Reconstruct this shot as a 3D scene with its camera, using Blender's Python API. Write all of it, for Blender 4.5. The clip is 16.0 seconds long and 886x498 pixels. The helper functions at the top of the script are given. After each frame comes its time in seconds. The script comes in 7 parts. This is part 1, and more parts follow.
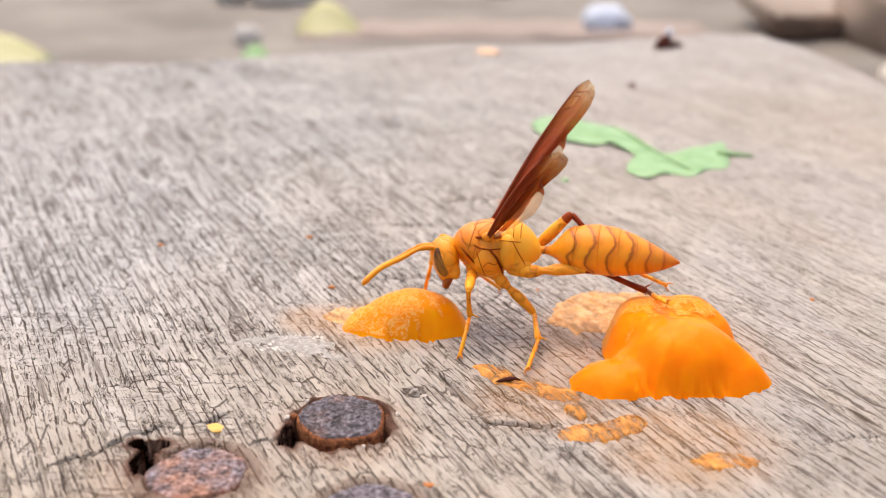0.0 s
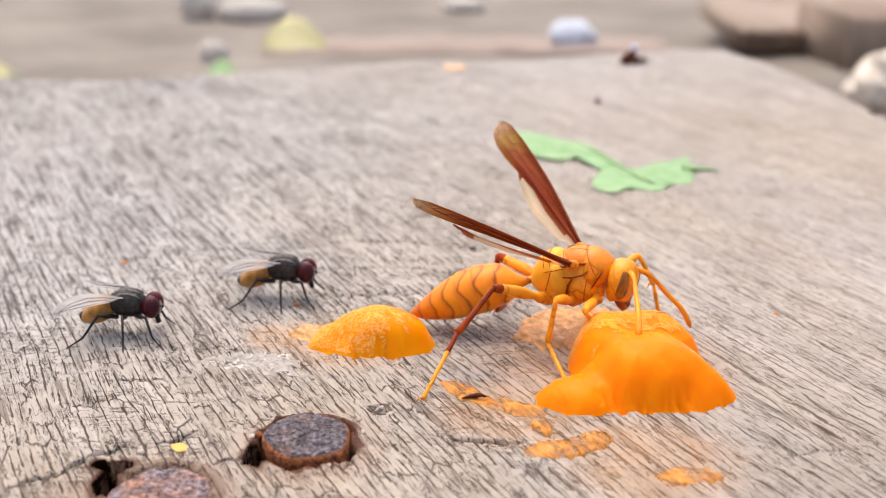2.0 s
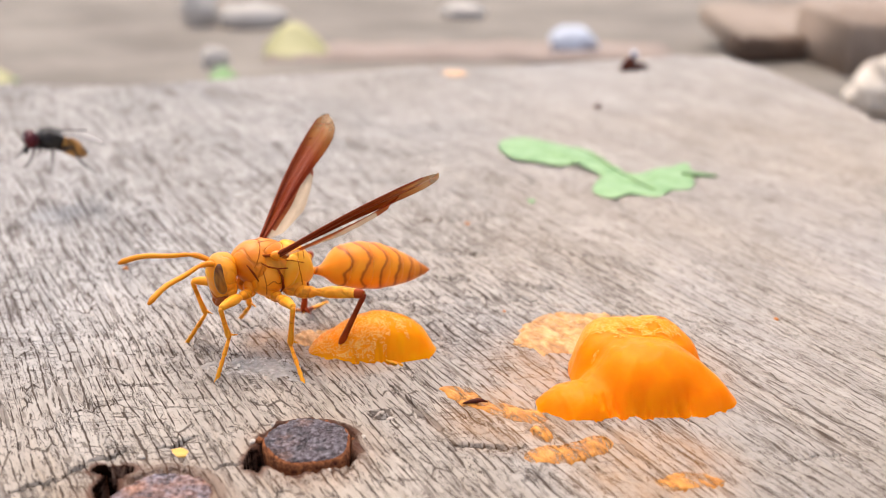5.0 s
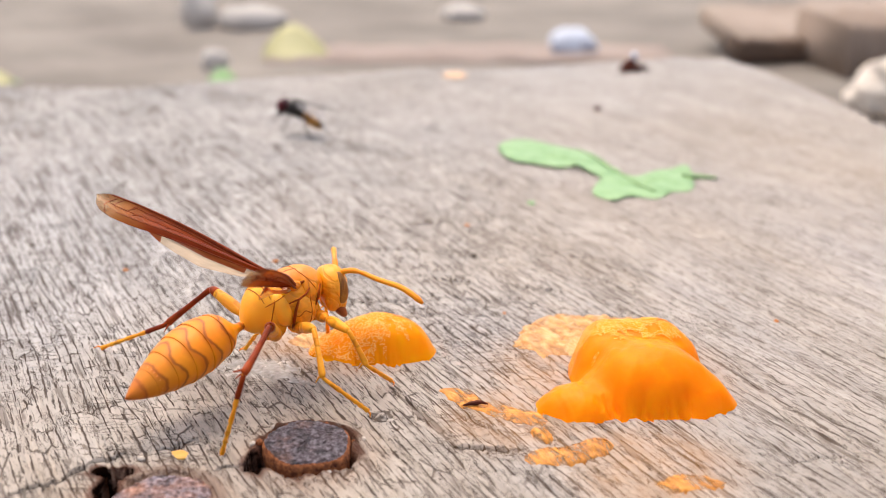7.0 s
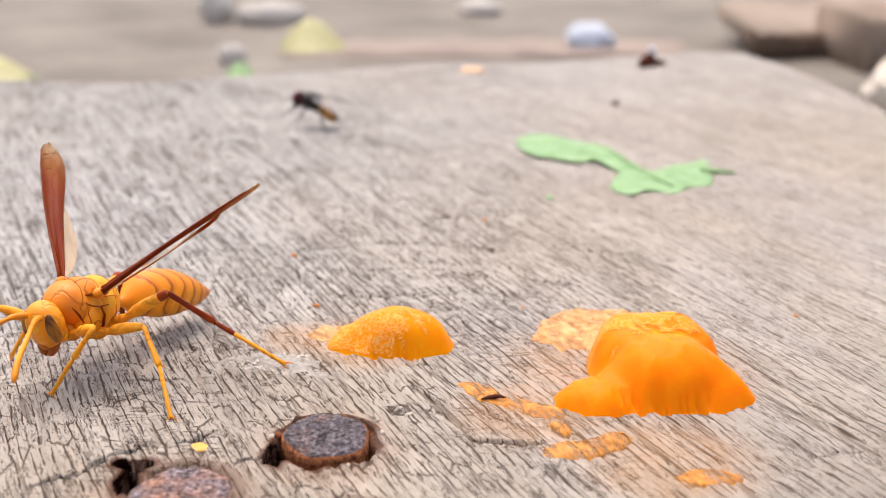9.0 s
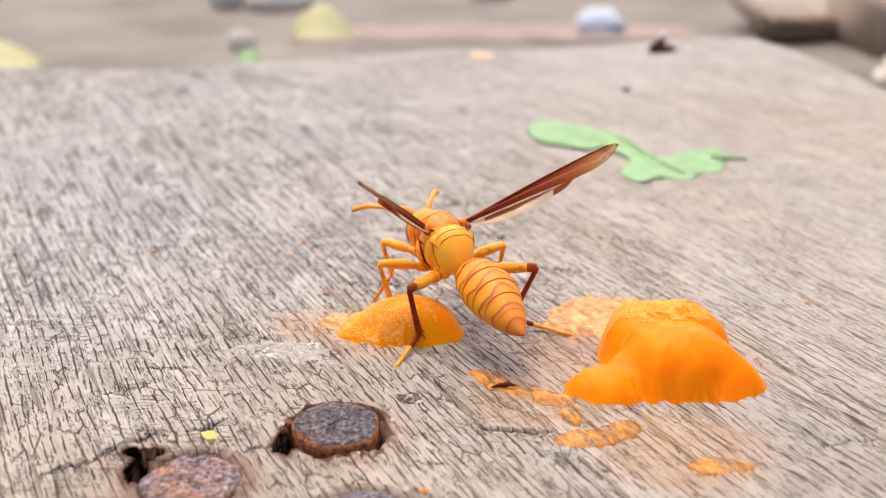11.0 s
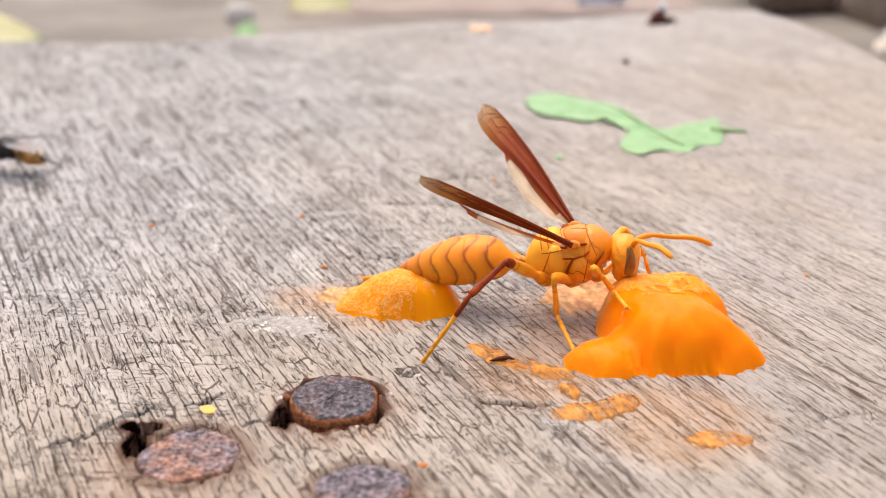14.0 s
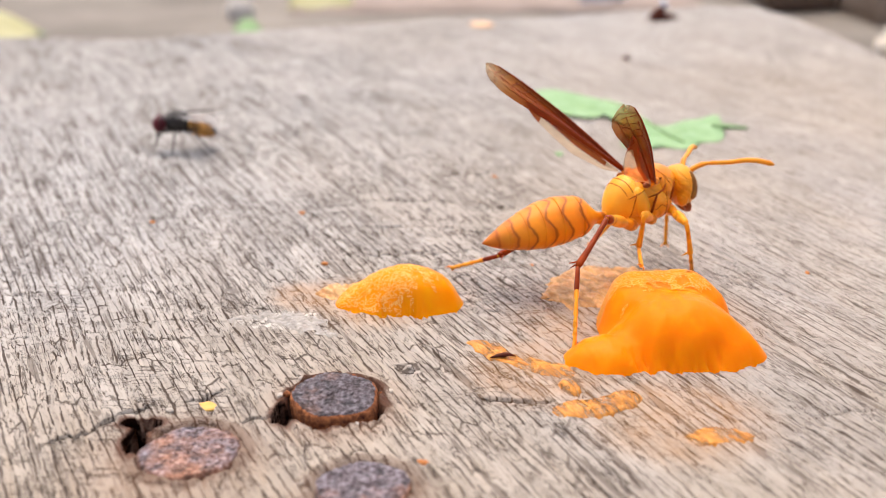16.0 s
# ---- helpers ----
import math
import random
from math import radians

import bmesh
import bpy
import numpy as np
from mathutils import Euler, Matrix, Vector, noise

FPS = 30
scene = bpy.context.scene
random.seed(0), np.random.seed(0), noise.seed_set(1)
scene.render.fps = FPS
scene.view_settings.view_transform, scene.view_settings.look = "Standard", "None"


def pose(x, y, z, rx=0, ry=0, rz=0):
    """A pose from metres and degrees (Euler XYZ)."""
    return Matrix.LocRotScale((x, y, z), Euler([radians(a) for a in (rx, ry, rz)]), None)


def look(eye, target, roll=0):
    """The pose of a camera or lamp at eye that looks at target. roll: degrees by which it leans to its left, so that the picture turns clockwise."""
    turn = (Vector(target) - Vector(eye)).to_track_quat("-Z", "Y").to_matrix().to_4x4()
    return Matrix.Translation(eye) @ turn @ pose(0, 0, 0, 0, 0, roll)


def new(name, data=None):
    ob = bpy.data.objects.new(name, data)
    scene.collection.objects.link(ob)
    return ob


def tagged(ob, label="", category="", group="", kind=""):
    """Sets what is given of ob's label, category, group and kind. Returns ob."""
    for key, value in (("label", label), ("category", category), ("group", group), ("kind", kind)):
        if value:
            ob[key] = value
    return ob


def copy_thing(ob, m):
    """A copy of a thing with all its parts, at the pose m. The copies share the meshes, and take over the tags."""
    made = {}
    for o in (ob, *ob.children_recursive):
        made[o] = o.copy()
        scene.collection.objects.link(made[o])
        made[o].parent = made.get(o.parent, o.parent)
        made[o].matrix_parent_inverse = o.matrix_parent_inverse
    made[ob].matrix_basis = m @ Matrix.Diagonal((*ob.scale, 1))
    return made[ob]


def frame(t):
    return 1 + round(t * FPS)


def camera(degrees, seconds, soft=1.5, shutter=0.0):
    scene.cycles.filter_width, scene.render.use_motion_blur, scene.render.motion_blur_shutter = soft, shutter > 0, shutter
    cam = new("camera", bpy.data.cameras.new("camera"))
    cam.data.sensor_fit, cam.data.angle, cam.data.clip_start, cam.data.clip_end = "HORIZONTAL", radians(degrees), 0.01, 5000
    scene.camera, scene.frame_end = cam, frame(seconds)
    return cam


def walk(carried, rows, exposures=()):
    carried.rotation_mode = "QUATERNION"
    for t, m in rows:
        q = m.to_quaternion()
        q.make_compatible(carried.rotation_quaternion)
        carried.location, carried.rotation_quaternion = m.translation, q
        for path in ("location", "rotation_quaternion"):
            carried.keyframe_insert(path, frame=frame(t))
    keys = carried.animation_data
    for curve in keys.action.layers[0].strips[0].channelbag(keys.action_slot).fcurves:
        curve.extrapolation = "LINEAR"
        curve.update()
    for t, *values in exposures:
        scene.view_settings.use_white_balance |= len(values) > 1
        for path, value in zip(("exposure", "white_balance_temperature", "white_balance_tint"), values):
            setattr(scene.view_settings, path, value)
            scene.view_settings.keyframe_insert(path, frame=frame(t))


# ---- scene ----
from mathutils.bvhtree import BVHTree

cam = camera(40, 16.0, soft=0.8, shutter=0.0)
cam.data.dof.use_dof = True
cam.data.dof.focus_distance = 0.104
cam.data.dof.aperture_fstop = 36.0
walk(cam, [
    (0, pose(-0.00026, -0.12003, 0.04490, 70.440, 0.194, 1.480)),
    (0.5, pose(-0.00025, -0.12003, 0.04490, 70.439, 0.195, 1.391)),
    (1, pose(-0.00015, -0.11968, 0.04487, 70.115, 0.050, 0.742)),
    (1.5, pose(0.00008, -0.11935, 0.04487, 69.907, -0.194, -0.516)),
    (1.8, pose(-0.00000, -0.12000, 0.04500, 71.500, -0.000, -0.000)),
    (2, pose(0.00007, -0.11991, 0.04503, 71.135, 0.026, 0.001)),
    (2.5, pose(0.00005, -0.12003, 0.04504, 71.213, 0.007, 0.002)),
    (3, pose(0.00005, -0.11992, 0.04500, 71.318, 0.017, -0.002)),
    (3.5, pose(-0.00001, -0.11999, 0.04508, 71.276, -0.039, 0.019)),
    (4, pose(0.00007, -0.12010, 0.04500, 71.451, 0.032, 0.047)),
    (4.2, pose(0.00007, -0.12010, 0.04500, 71.451, 0.032, 0.047)),
    (6.3, pose(0.00002, -0.11992, 0.04505, 71.332, 0.005, -0.044)),
    (6.5, pose(0.00002, -0.11992, 0.04505, 71.332, 0.005, -0.044)),
    (7, pose(-0.00000, -0.12000, 0.04500, 71.500, -0.000, -0.000)),
    (7.5, pose(0.00003, -0.12007, 0.04502, 71.394, 0.002, 0.011)),
    (8, pose(0.00002, -0.12009, 0.04513, 71.391, -0.027, 0.035)),
    (8.5, pose(-0.00004, -0.12005, 0.04502, 71.475, -0.045, 0.019)),
    (9, pose(-0.00016, -0.12016, 0.04493, 71.283, 0.177, 0.763)),
    (9.2, pose(-0.00020, -0.12013, 0.04505, 71.021, 0.285, 1.209)),
    (11.3, pose(-0.00016, -0.11982, 0.04498, 70.625, 0.391, 1.189)),
    (11.5, pose(-0.00016, -0.11982, 0.04498, 70.625, 0.391, 1.189)),
    (12, pose(-0.00011, -0.11986, 0.04496, 70.609, 0.453, 1.187)),
    (12.5, pose(-0.00015, -0.11975, 0.04499, 70.488, 0.417, 1.129)),
    (12.6, pose(-0.00015, -0.11975, 0.04499, 70.488, 0.417, 1.129)),
    (12.7, pose(-0.00005, -0.11930, 0.04481, 69.362, 0.461, 1.129)),
    (13, pose(-0.00005, -0.11930, 0.04481, 69.362, 0.461, 1.129)),
    (13.5, pose(-0.00017, -0.11933, 0.04488, 69.383, 0.453, 1.106)),
    (14, pose(-0.00006, -0.11943, 0.04485, 69.370, 0.514, 1.121)),
    (14.5, pose(-0.00016, -0.11933, 0.04484, 69.396, 0.471, 1.140)),
    (15, pose(-0.00002, -0.11939, 0.04485, 69.157, 0.547, 1.136)),
    (15.5, pose(-0.00007, -0.11929, 0.04480, 69.246, 0.472, 1.155)),
    (16, pose(-0.00007, -0.11929, 0.04478, 69.215, 0.477, 1.153)),
])
scene.view_settings.exposure = 0.85

# ---- world and light: bright overcast sky ----
world = bpy.data.worlds.new("sky")
scene.world = world
world.use_nodes = True
wn = world.node_tree.nodes
sky = wn.new("ShaderNodeTexSky")
sky.sky_type = 'NISHITA'
sky.sun_disc = False
sky.sun_elevation, sky.sun_rotation = radians(72), radians(-25)
sky.air_density, sky.dust_density, sky.ozone_density = 1.0, 6.0, 1.0
world.node_tree.links.new(sky.outputs[0], wn["Background"].inputs[0])
wn["Background"].inputs[1].default_value = 0.15
sun = new("sun", bpy.data.lights.new("sun", 'SUN'))
sun.data.energy, sun.data.angle, sun.data.color = 0.9, radians(105), (1.0, 0.95, 0.88)
SUN_AZ, SUN_EL = radians(115), radians(72)
sun.matrix_world = look((0, 0, 0), (-math.cos(SUN_AZ) * math.cos(SUN_EL), -math.sin(SUN_AZ) * math.cos(SUN_EL), -math.sin(SUN_EL)))
sun.location = (0, 0, 1)

MM = 0.001
GRAIN = radians(25.7)          # the grain leans to -x from +y
NAILS = [(-10.6, -34.6, 3.4), (-20.4, -42.4, 3.8), (-7.4, -46.9, 3.35)]      # x, y, radius


HOLES = [(-25.0, -38.2, 1.35, 0.7), (-24.7, -40.9, 0.75, 1.6), (-14.2, -36.6, 0.85, 1.3)]     # x, y, radii


# ---- materials ----
class Mat:
    """A small node-building helper round one Principled material."""
    def __init__(self, name, rough=0.5, colour=(0.5, 0.5, 0.5), metal=0.0):
        self.m = bpy.data.materials.new(name)
        self.m.use_nodes = True
        self.t = self.m.node_tree
        self.b = self.t.nodes["Principled BSDF"]
        self.b.inputs["Roughness"].default_value = rough
        self.b.inputs["Base Color"].default_value = (*colour, 1)
        self.b.inputs["Metallic"].default_value = metal

    def node(self, kind, **values):
        n = self.t.nodes.new(kind)
        for k, v in values.items():
            n.inputs[k].default_value = v
        return n

    def link(self, a, b):
        self.t.links.new(a, b)
        return b

    def coords(self, scale=(1, 1, 1), turn=0.0, shift=(0, 0, 0), generated=None):
        c = self.t.nodes.new("ShaderNodeTexCoord")
        m = self.t.nodes.new("ShaderNodeMapping")
        m.vector_type = 'TEXTURE'
        m.inputs["Rotation"].default_value = (0, 0, turn)
        m.inputs["Location"].default_value = shift
        m.inputs["Scale"].default_value = [MM / s for s in scale]     # scale: repeats a millimetre
        self.link(c.outputs["Object"], m.inputs["Vector"])
        return m.outputs["Vector"]

    def noise(self, vec, scale=1.0, detail=3.0, rough=0.55, distort=0.0):
        n = self.node("ShaderNodeTexNoise", Scale=scale, Detail=detail, Roughness=rough, Distortion=distort)
        self.link(vec, n.inputs["Vector"])
        return n.outputs["Fac"]

    def ramp(self, fac, stops, smooth=False):
        r = self.t.nodes.new("ShaderNodeValToRGB")
        e = r.color_ramp.elements
        while len(e) < len(stops):
            e.new(0.5)
        for el, (p, c) in zip(e, stops):
            el.position = p
            el.color = (*c, 1) if len(c) == 3 else c
        if smooth:
            r.color_ramp.interpolation = 'EASE'
        self.link(fac, r.inputs["Fac"])
        return r.outputs["Color"]

    def mix(self, fac, a, b, kind='MIX'):
        n = self.t.nodes.new("ShaderNodeMix")
        n.data_type, n.blend_type = 'RGBA', kind
        for sock, v in ((n.inputs[0], fac), (n.inputs[6], a), (n.inputs[7], b)):
            if isinstance(v, (int, float)):
                sock.default_value = v
            elif isinstance(v, tuple):
                sock.default_value = (*v, 1)
            else:
                self.link(v, sock)
        return n.outputs[2]

    def math(self, op, a, b=0.0):
        n = self.t.nodes.new("ShaderNodeMath")
        n.operation = op
        for sock, v in ((n.inputs[0], a), (n.inputs[1], b)):
            if isinstance(v, (int, float)):
                sock.default_value = v
            else:
                self.link(v, sock)
        return n.outputs[0]

    def base(self, c):
        self.link(c, self.b.inputs["Base Color"])

    def bump(self, height, depth, strength=1.0):
        n = self.node("ShaderNodeBump", Distance=depth * MM, Strength=strength)
        self.link(height, n.inputs["Height"])
        self.link(n.outputs[0], self.b.inputs["Normal"])


def grey(v):
    return (v, v, v)


def weathered_wood():
    k = Mat("weathered_wood", 0.8)
    along = k.coords((1, 1, 1), GRAIN)          # x across the grain, y along it, in millimetres
    sep = k.t.nodes.new("ShaderNodeSeparateXYZ")
    k.link(along, sep.inputs[0])
    across = sep.outputs["X"]
    broad = k.noise(k.coords((0.03, 0.012, 0.03), GRAIN), 1, 3)
    patch = k.noise(k.coords((0.14, 0.07, 0.14), GRAIN), 1, 4, 0.6)
    tone = k.ramp(broad, [(0.32, (0.440, 0.362, 0.288)), (0.5, (0.462, 0.402, 0.344)), (0.68, (0.462, 0.418, 0.382))])
    # greyer and paler away from the fruit: the sky's sheen put into the colour
    far = k.node("ShaderNodeVectorMath")
    far.operation = 'DOT_PRODUCT'
    k.link(k.coords((0.01, 0.01, 0.01)), far.inputs[0])
    far.inputs[1].default_value = (-0.85, 0.6, 0)
    far_sheen = k.ramp(k.math('ADD', far.outputs["Value"], k.math('MULTIPLY', patch, 0.3)), [(0.05, grey(0.0)), (0.65, grey(0.65))])
    tone = k.mix(far_sheen, tone, (0.488, 0.466, 0.444))
    # darker and warmer towards the nails
    near = k.node("ShaderNodeVectorMath")
    near.operation = 'DOT_PRODUCT'
    k.link(k.coords((0.01, 0.01, 0.01)), near.inputs[0])
    near.inputs[1].default_value = (-0.1, 1, 0)
    near_tone = k.ramp(k.math('ADD', near.outputs["Value"], k.math('ADD', k.math('MULTIPLY', patch, 0.4), 0.45)), [(0.15, (0.87, 0.83, 0.77)), (0.55, grey(1.0))])
    tone = k.mix(1.0, tone, near_tone, 'MULTIPLY')
    tone = k.mix(0.3, tone, k.ramp(patch, [(0.35, grey(0.72)), (0.62, grey(1.0))]), 'MULTIPLY')
    streak = k.noise(k.coords((0.34, 0.018, 0.34), GRAIN, (2, 1, 0)), 1, 5, 0.6)
    tone = k.mix(0.45, tone, k.ramp(streak, [(0.34, grey(0.70)), (0.58, grey(1.0)), (0.7, grey(1.06))]), 'MULTIPLY')
    fibre = k.noise(k.coords((2.0, 0.06, 2.0), GRAIN), 1, 4, 0.55, 0.25)
    tone = k.mix(0.3, tone, k.ramp(fibre, [(0.3, grey(0.66)), (0.54, grey(1.0))]), 'MULTIPLY')
    # grain lines: open pores in long parallel rows, broken into tapering dashes
    where = k.noise(k.coords((0.09, 0.05, 0.09), GRAIN), 1, 3)
    bend = k.noise(k.coords((0.16, 0.025, 0.16), GRAIN, (2, 3, 0)), 1, 3)
    jog = k.noise(k.coords((0.9, 0.55, 0.9), GRAIN, (6, 1, 0)), 1, 3, 0.6)

    def grain_lines(per_mm, dash_scale, bias, gain, shift, cap):
        ph = k.math('ADD', k.math('MULTIPLY', across, per_mm), k.math('MULTIPLY', bend, 3.5))
        ph = k.math('ADD', ph, k.math('MULTIPLY', jog, 0.45))
        gap = k.math('MULTIPLY', k.math('ABSOLUTE', k.math('SUBTRACT', k.math('FRACT', ph), 0.5)), 2.0)
        dash = k.noise(k.coords((per_mm * 0.9, dash_scale, per_mm * 0.9), GRAIN, (shift, shift, 0)), 1, 2.5, 0.6, 0.25)
        wide = k.math('MULTIPLY', k.math('SUBTRACT', k.math('ADD', dash, k.math('MULTIPLY', where, 0.30)), bias), gain)
        return k.ramp(k.math('SUBTRACT', gap, k.math('MINIMUM', wide, cap)), [(0.0, grey(0.0)), (0.10, grey(1.0))])

    pores = grain_lines(1.2, 0.38, 0.61, 1.7, 0.3, 0.14)
    pores2 = grain_lines(2.6, 0.55, 0.66, 2.0, 4.1, 0.16)
    # smoother, less open wood beyond the mound
    side = k.node("ShaderNodeVectorMath")
    side.operation = 'DOT_PRODUCT'
    k.link(k.coords((0.01, 0.01, 0.01)), side.inputs[0])
    side.inputs[1].default_value = (1.0, 0.55, 0)
    calm = k.ramp(k.math('ADD', side.outputs["Value"], k.math('MULTIPLY', k.math('SUBTRACT', patch, 0.5), 0.35)), [(0.02, grey(0.0)), (0.5, grey(0.75))])
    # a net of open checks: along the grain, and across the board from check to check
    plainxyz = k.t.nodes.new("ShaderNodeSeparateXYZ")
    k.link(k.coords((1, 1, 1)), plainxyz.inputs[0])
    net = k.t.nodes.new("ShaderNodeCombineXYZ")
    sway = k.noise(k.coords((0.35, 0.3, 0.35), GRAIN, (7, 2, 0)), 1, 4, 0.6)
    fray = k.noise(k.coords((2.2, 1.6, 2.2), GRAIN, (1, 6, 0)), 1, 3, 0.6)
    k.link(k.math('ADD', k.math('MULTIPLY', across, 0.62), k.math('ADD', k.math('MULTIPLY', sway, 1.1), k.math('MULTIPLY', fray, 0.13))), net.inputs[0])
    k.link(k.math('ADD', k.math('MULTIPLY', plainxyz.outputs["Y"], 0.27), k.math('ADD', k.math('MULTIPLY', sway, 0.7), k.math('MULTIPLY', fray, 0.14))), net.inputs[1])
    cells = k.t.nodes.new("ShaderNodeTexVoronoi")
    cells.feature, cells.voronoi_dimensions = 'DISTANCE_TO_EDGE', '2D'
    cells.inputs["Scale"].default_value, cells.inputs["Randomness"].default_value = 1.0, 0.85
    k.link(net.outputs[0], cells.inputs["Vector"])
    closed = k.ramp(k.noise(k.coords((0.42, 0.20, 0.42), GRAIN, (8, 8, 0)), 1, 4, 0.65), [(0.44, grey(0.0)), (0.60, grey(0.16))])
    checks = k.ramp(k.math('ADD', cells.outputs["Distance"], closed), [(0.012, grey(0.0)), (0.055, grey(1.0))])
    sound = k.ramp(k.math('ADD', k.math('MULTIPLY', plainxyz.outputs["X"], 0.01), k.math('MULTIPLY', k.math('SUBTRACT', patch, 0.5), 0.3)), [(0.0, grey(0.0)), (0.16, grey(0.85))])
    checks = k.math('MAXIMUM', k.math('MAXIMUM', checks, calm), sound)
    # short dark dashes, like cut straw ends
    straw = k.noise(k.coords((2.3, 0.42, 2.3), GRAIN, (3, 9, 0)), 1, 2.5, 0.55, 0.2)
    dashes = k.ramp(k.math('ADD', straw, k.math('MULTIPLY', k.math('SUBTRACT', where, 0.5), 0.2)), [(0.615, grey(1.0)), (0.665, grey(0.0))])
    # coarser ones where the board lies open to the weather
    bold = k.noise(k.coords((1.25, 0.075, 1.25), GRAIN, (5, 2, 0)), 1, 2.0, 0.5, 0.1)
    bare = k.ramp(k.math('MULTIPLY', k.math('SUBTRACT', plainxyz.outputs["Y"], plainxyz.outputs["X"]), 0.01), [(0.10, grey(0.0)), (0.55, grey(0.06))])
    dashes = k.math('MINIMUM', dashes, k.ramp(k.math('ADD', bold, bare), [(0.625, grey(1.0)), (0.675, grey(0.0))]))
    dashes = k.math('MAXIMUM', dashes, calm)
    # crooked hairline checks, in patches
    hair = k.noise(k.coords((1.15, 0.16, 1.15), GRAIN, (1, 2, 0)), 1, 4.0, 0.65, 0.6)
    lines = k.ramp(k.math('ABSOLUTE', k.math('SUBTRACT', hair, 0.5)), [(0.004, grey(0.0)), (0.016, grey(1.0))])
    lines = k.math('MINIMUM', k.math('ADD', lines, k.ramp(k.noise(k.coords((0.5, 0.22, 0.5), GRAIN, (4, 4, 0)), 1, 3), [(0.42, grey(1.0)), (0.52, grey(0.0))])), 1.0)
    pores = k.math('MINIMUM', pores, lines)
    chip = k.noise(k.coords((1.7, 1.0, 1.7), GRAIN, (5, 3, 0)), 1, 4, 0.65, 0.6)
    tone = k.mix(0.3, tone, k.ramp(chip, [(0.36, grey(0.66)), (0.46, grey(1.0)), (0.62, grey(1.0)), (0.7, grey(1.2))]), 'MULTIPLY')
    # fine checks across the grain
    wob = k.coords((0.10, 0.75, 0.5), radians(4))
    cross = k.noise(wob, 1, 5, 0.62, 0.9)
    band = k.noise(k.coords((0.05, 0.06, 0.05)), 1, 2)
    crack = k.math('ADD', k.ramp(k.math('ABSOLUTE', k.math('SUBTRACT', cross, 0.5)), [(0.004, grey(0.0)), (0.014, grey(1.0))]),
                   k.ramp(band, [(0.42, grey(1.0)), (0.51, grey(0.0))]))
    crack = k.math('MAXIMUM', k.math('MINIMUM', crack, 1.0), sound)
    # a pale patch of lifted fibres, with crooked cracks through it
    pos = k.coords((1, 1, 1))
    d = k.t.nodes.new("ShaderNodeVectorMath")
    d.operation = 'DISTANCE'
    k.link(k.coords((0.55, 1, 1), 0, (-0.017, -0.0196, 0)), d.inputs[0])
    rag = k.noise(k.coords((0.5, 0.9, 0.5), 0, (3, 8, 0)), 1, 5, 0.65)
    lifted = k.ramp(k.math('ADD', k.math('MULTIPLY', d.outputs["Value"], 0.22), k.math('SUBTRACT', rag, 0.5)), [(0.32, grey(1.0)), (0.45, grey(0.0))])
    tone = k.mix(k.math('MULTIPLY', lifted, 0.9), tone, (0.62, 0.56, 0.49))
    seamy = k.ramp(k.math('ABSOLUTE', k.math('SUBTRACT', rag, 0.5)), [(0.006, grey(0.0)), (0.02, grey(1.0))])
    crack = k.math('MINIMUM', crack, k.math('MAXIMUM', seamy, k.math('SUBTRACT', 1.0, lifted)))
    d = k.t.nodes.new("ShaderNodeVectorMath")
    d.operation = 'DISTANCE'
    k.link(k.coords((1, 1.15, 1), 0, (-5.1 * MM, -29.3 * MM, 0)), d.inputs[0])
    knot = k.math('ADD', d.outputs["Value"], k.math('MULTIPLY', k.math('SUBTRACT', rag, 0.5), 2.2))
    ringed = k.ramp(k.math('ABSOLUTE', k.math('SUBTRACT', knot, 0.95)), [(0.08, grey(0.0)), (0.24, grey(1.0))])
    core = k.ramp(k.math('ABSOLUTE', k.math('SUBTRACT', knot, 0.35)), [(0.04, grey(0.1)), (0.13, grey(1.0))])
    crack = k.math('MINIMUM', crack, k.math('MINIMUM', ringed, core))
    pores = k.math('MAXIMUM', pores, k.math('MULTIPLY', lifted, 0.7))
    speck = k.noise(k.coords((3.4, 1.5, 3.4), GRAIN, (9, 4, 0)), 1, 3, 0.6, 0.4)
    fleck = k.ramp(k.math('ADD', speck, k.math('MULTIPLY', k.math('SUBTRACT', where, 0.5), 0.25)), [(0.60, grey(1.0)), (0.66, grey(0.0))])
    pores2 = k.math('MINIMUM', pores2, fleck)
    dark = (0.062, 0.038, 0.025)
    worn = k.math('MULTIPLY', k.ramp(k.math('ADD', far.outputs["Value"], 0.5), [(0.05, grey(0.85)), (0.5, grey(0.9))]), k.math('SUBTRACT', 1.0, k.math('MULTIPLY', calm, 0.5)))
    col = k.mix(k.math('MULTIPLY', k.math('SUBTRACT', 1.0, pores), worn), tone, dark)
    col = k.mix(k.math('MULTIPLY', k.math('SUBTRACT', 1.0, pores2), 0.42), col, dark)
    col = k.mix(k.math('MULTIPLY', k.math('SUBTRACT', 1.0, crack), 0.75), col, dark)
    col = k.mix(k.math('MULTIPLY', k.math('SUBTRACT', 1.0, checks), 0.8), col, dark)
    col = k.mix(k.math('MULTIPLY', k.math('SUBTRACT', 1.0, dashes), 0.52), col, dark)
    col = k.mix(k.math('MULTIPLY', calm, 0.30), col, (0.33, 0.265, 0.205))
    # rust stain in the wood round the nails
    stain = None
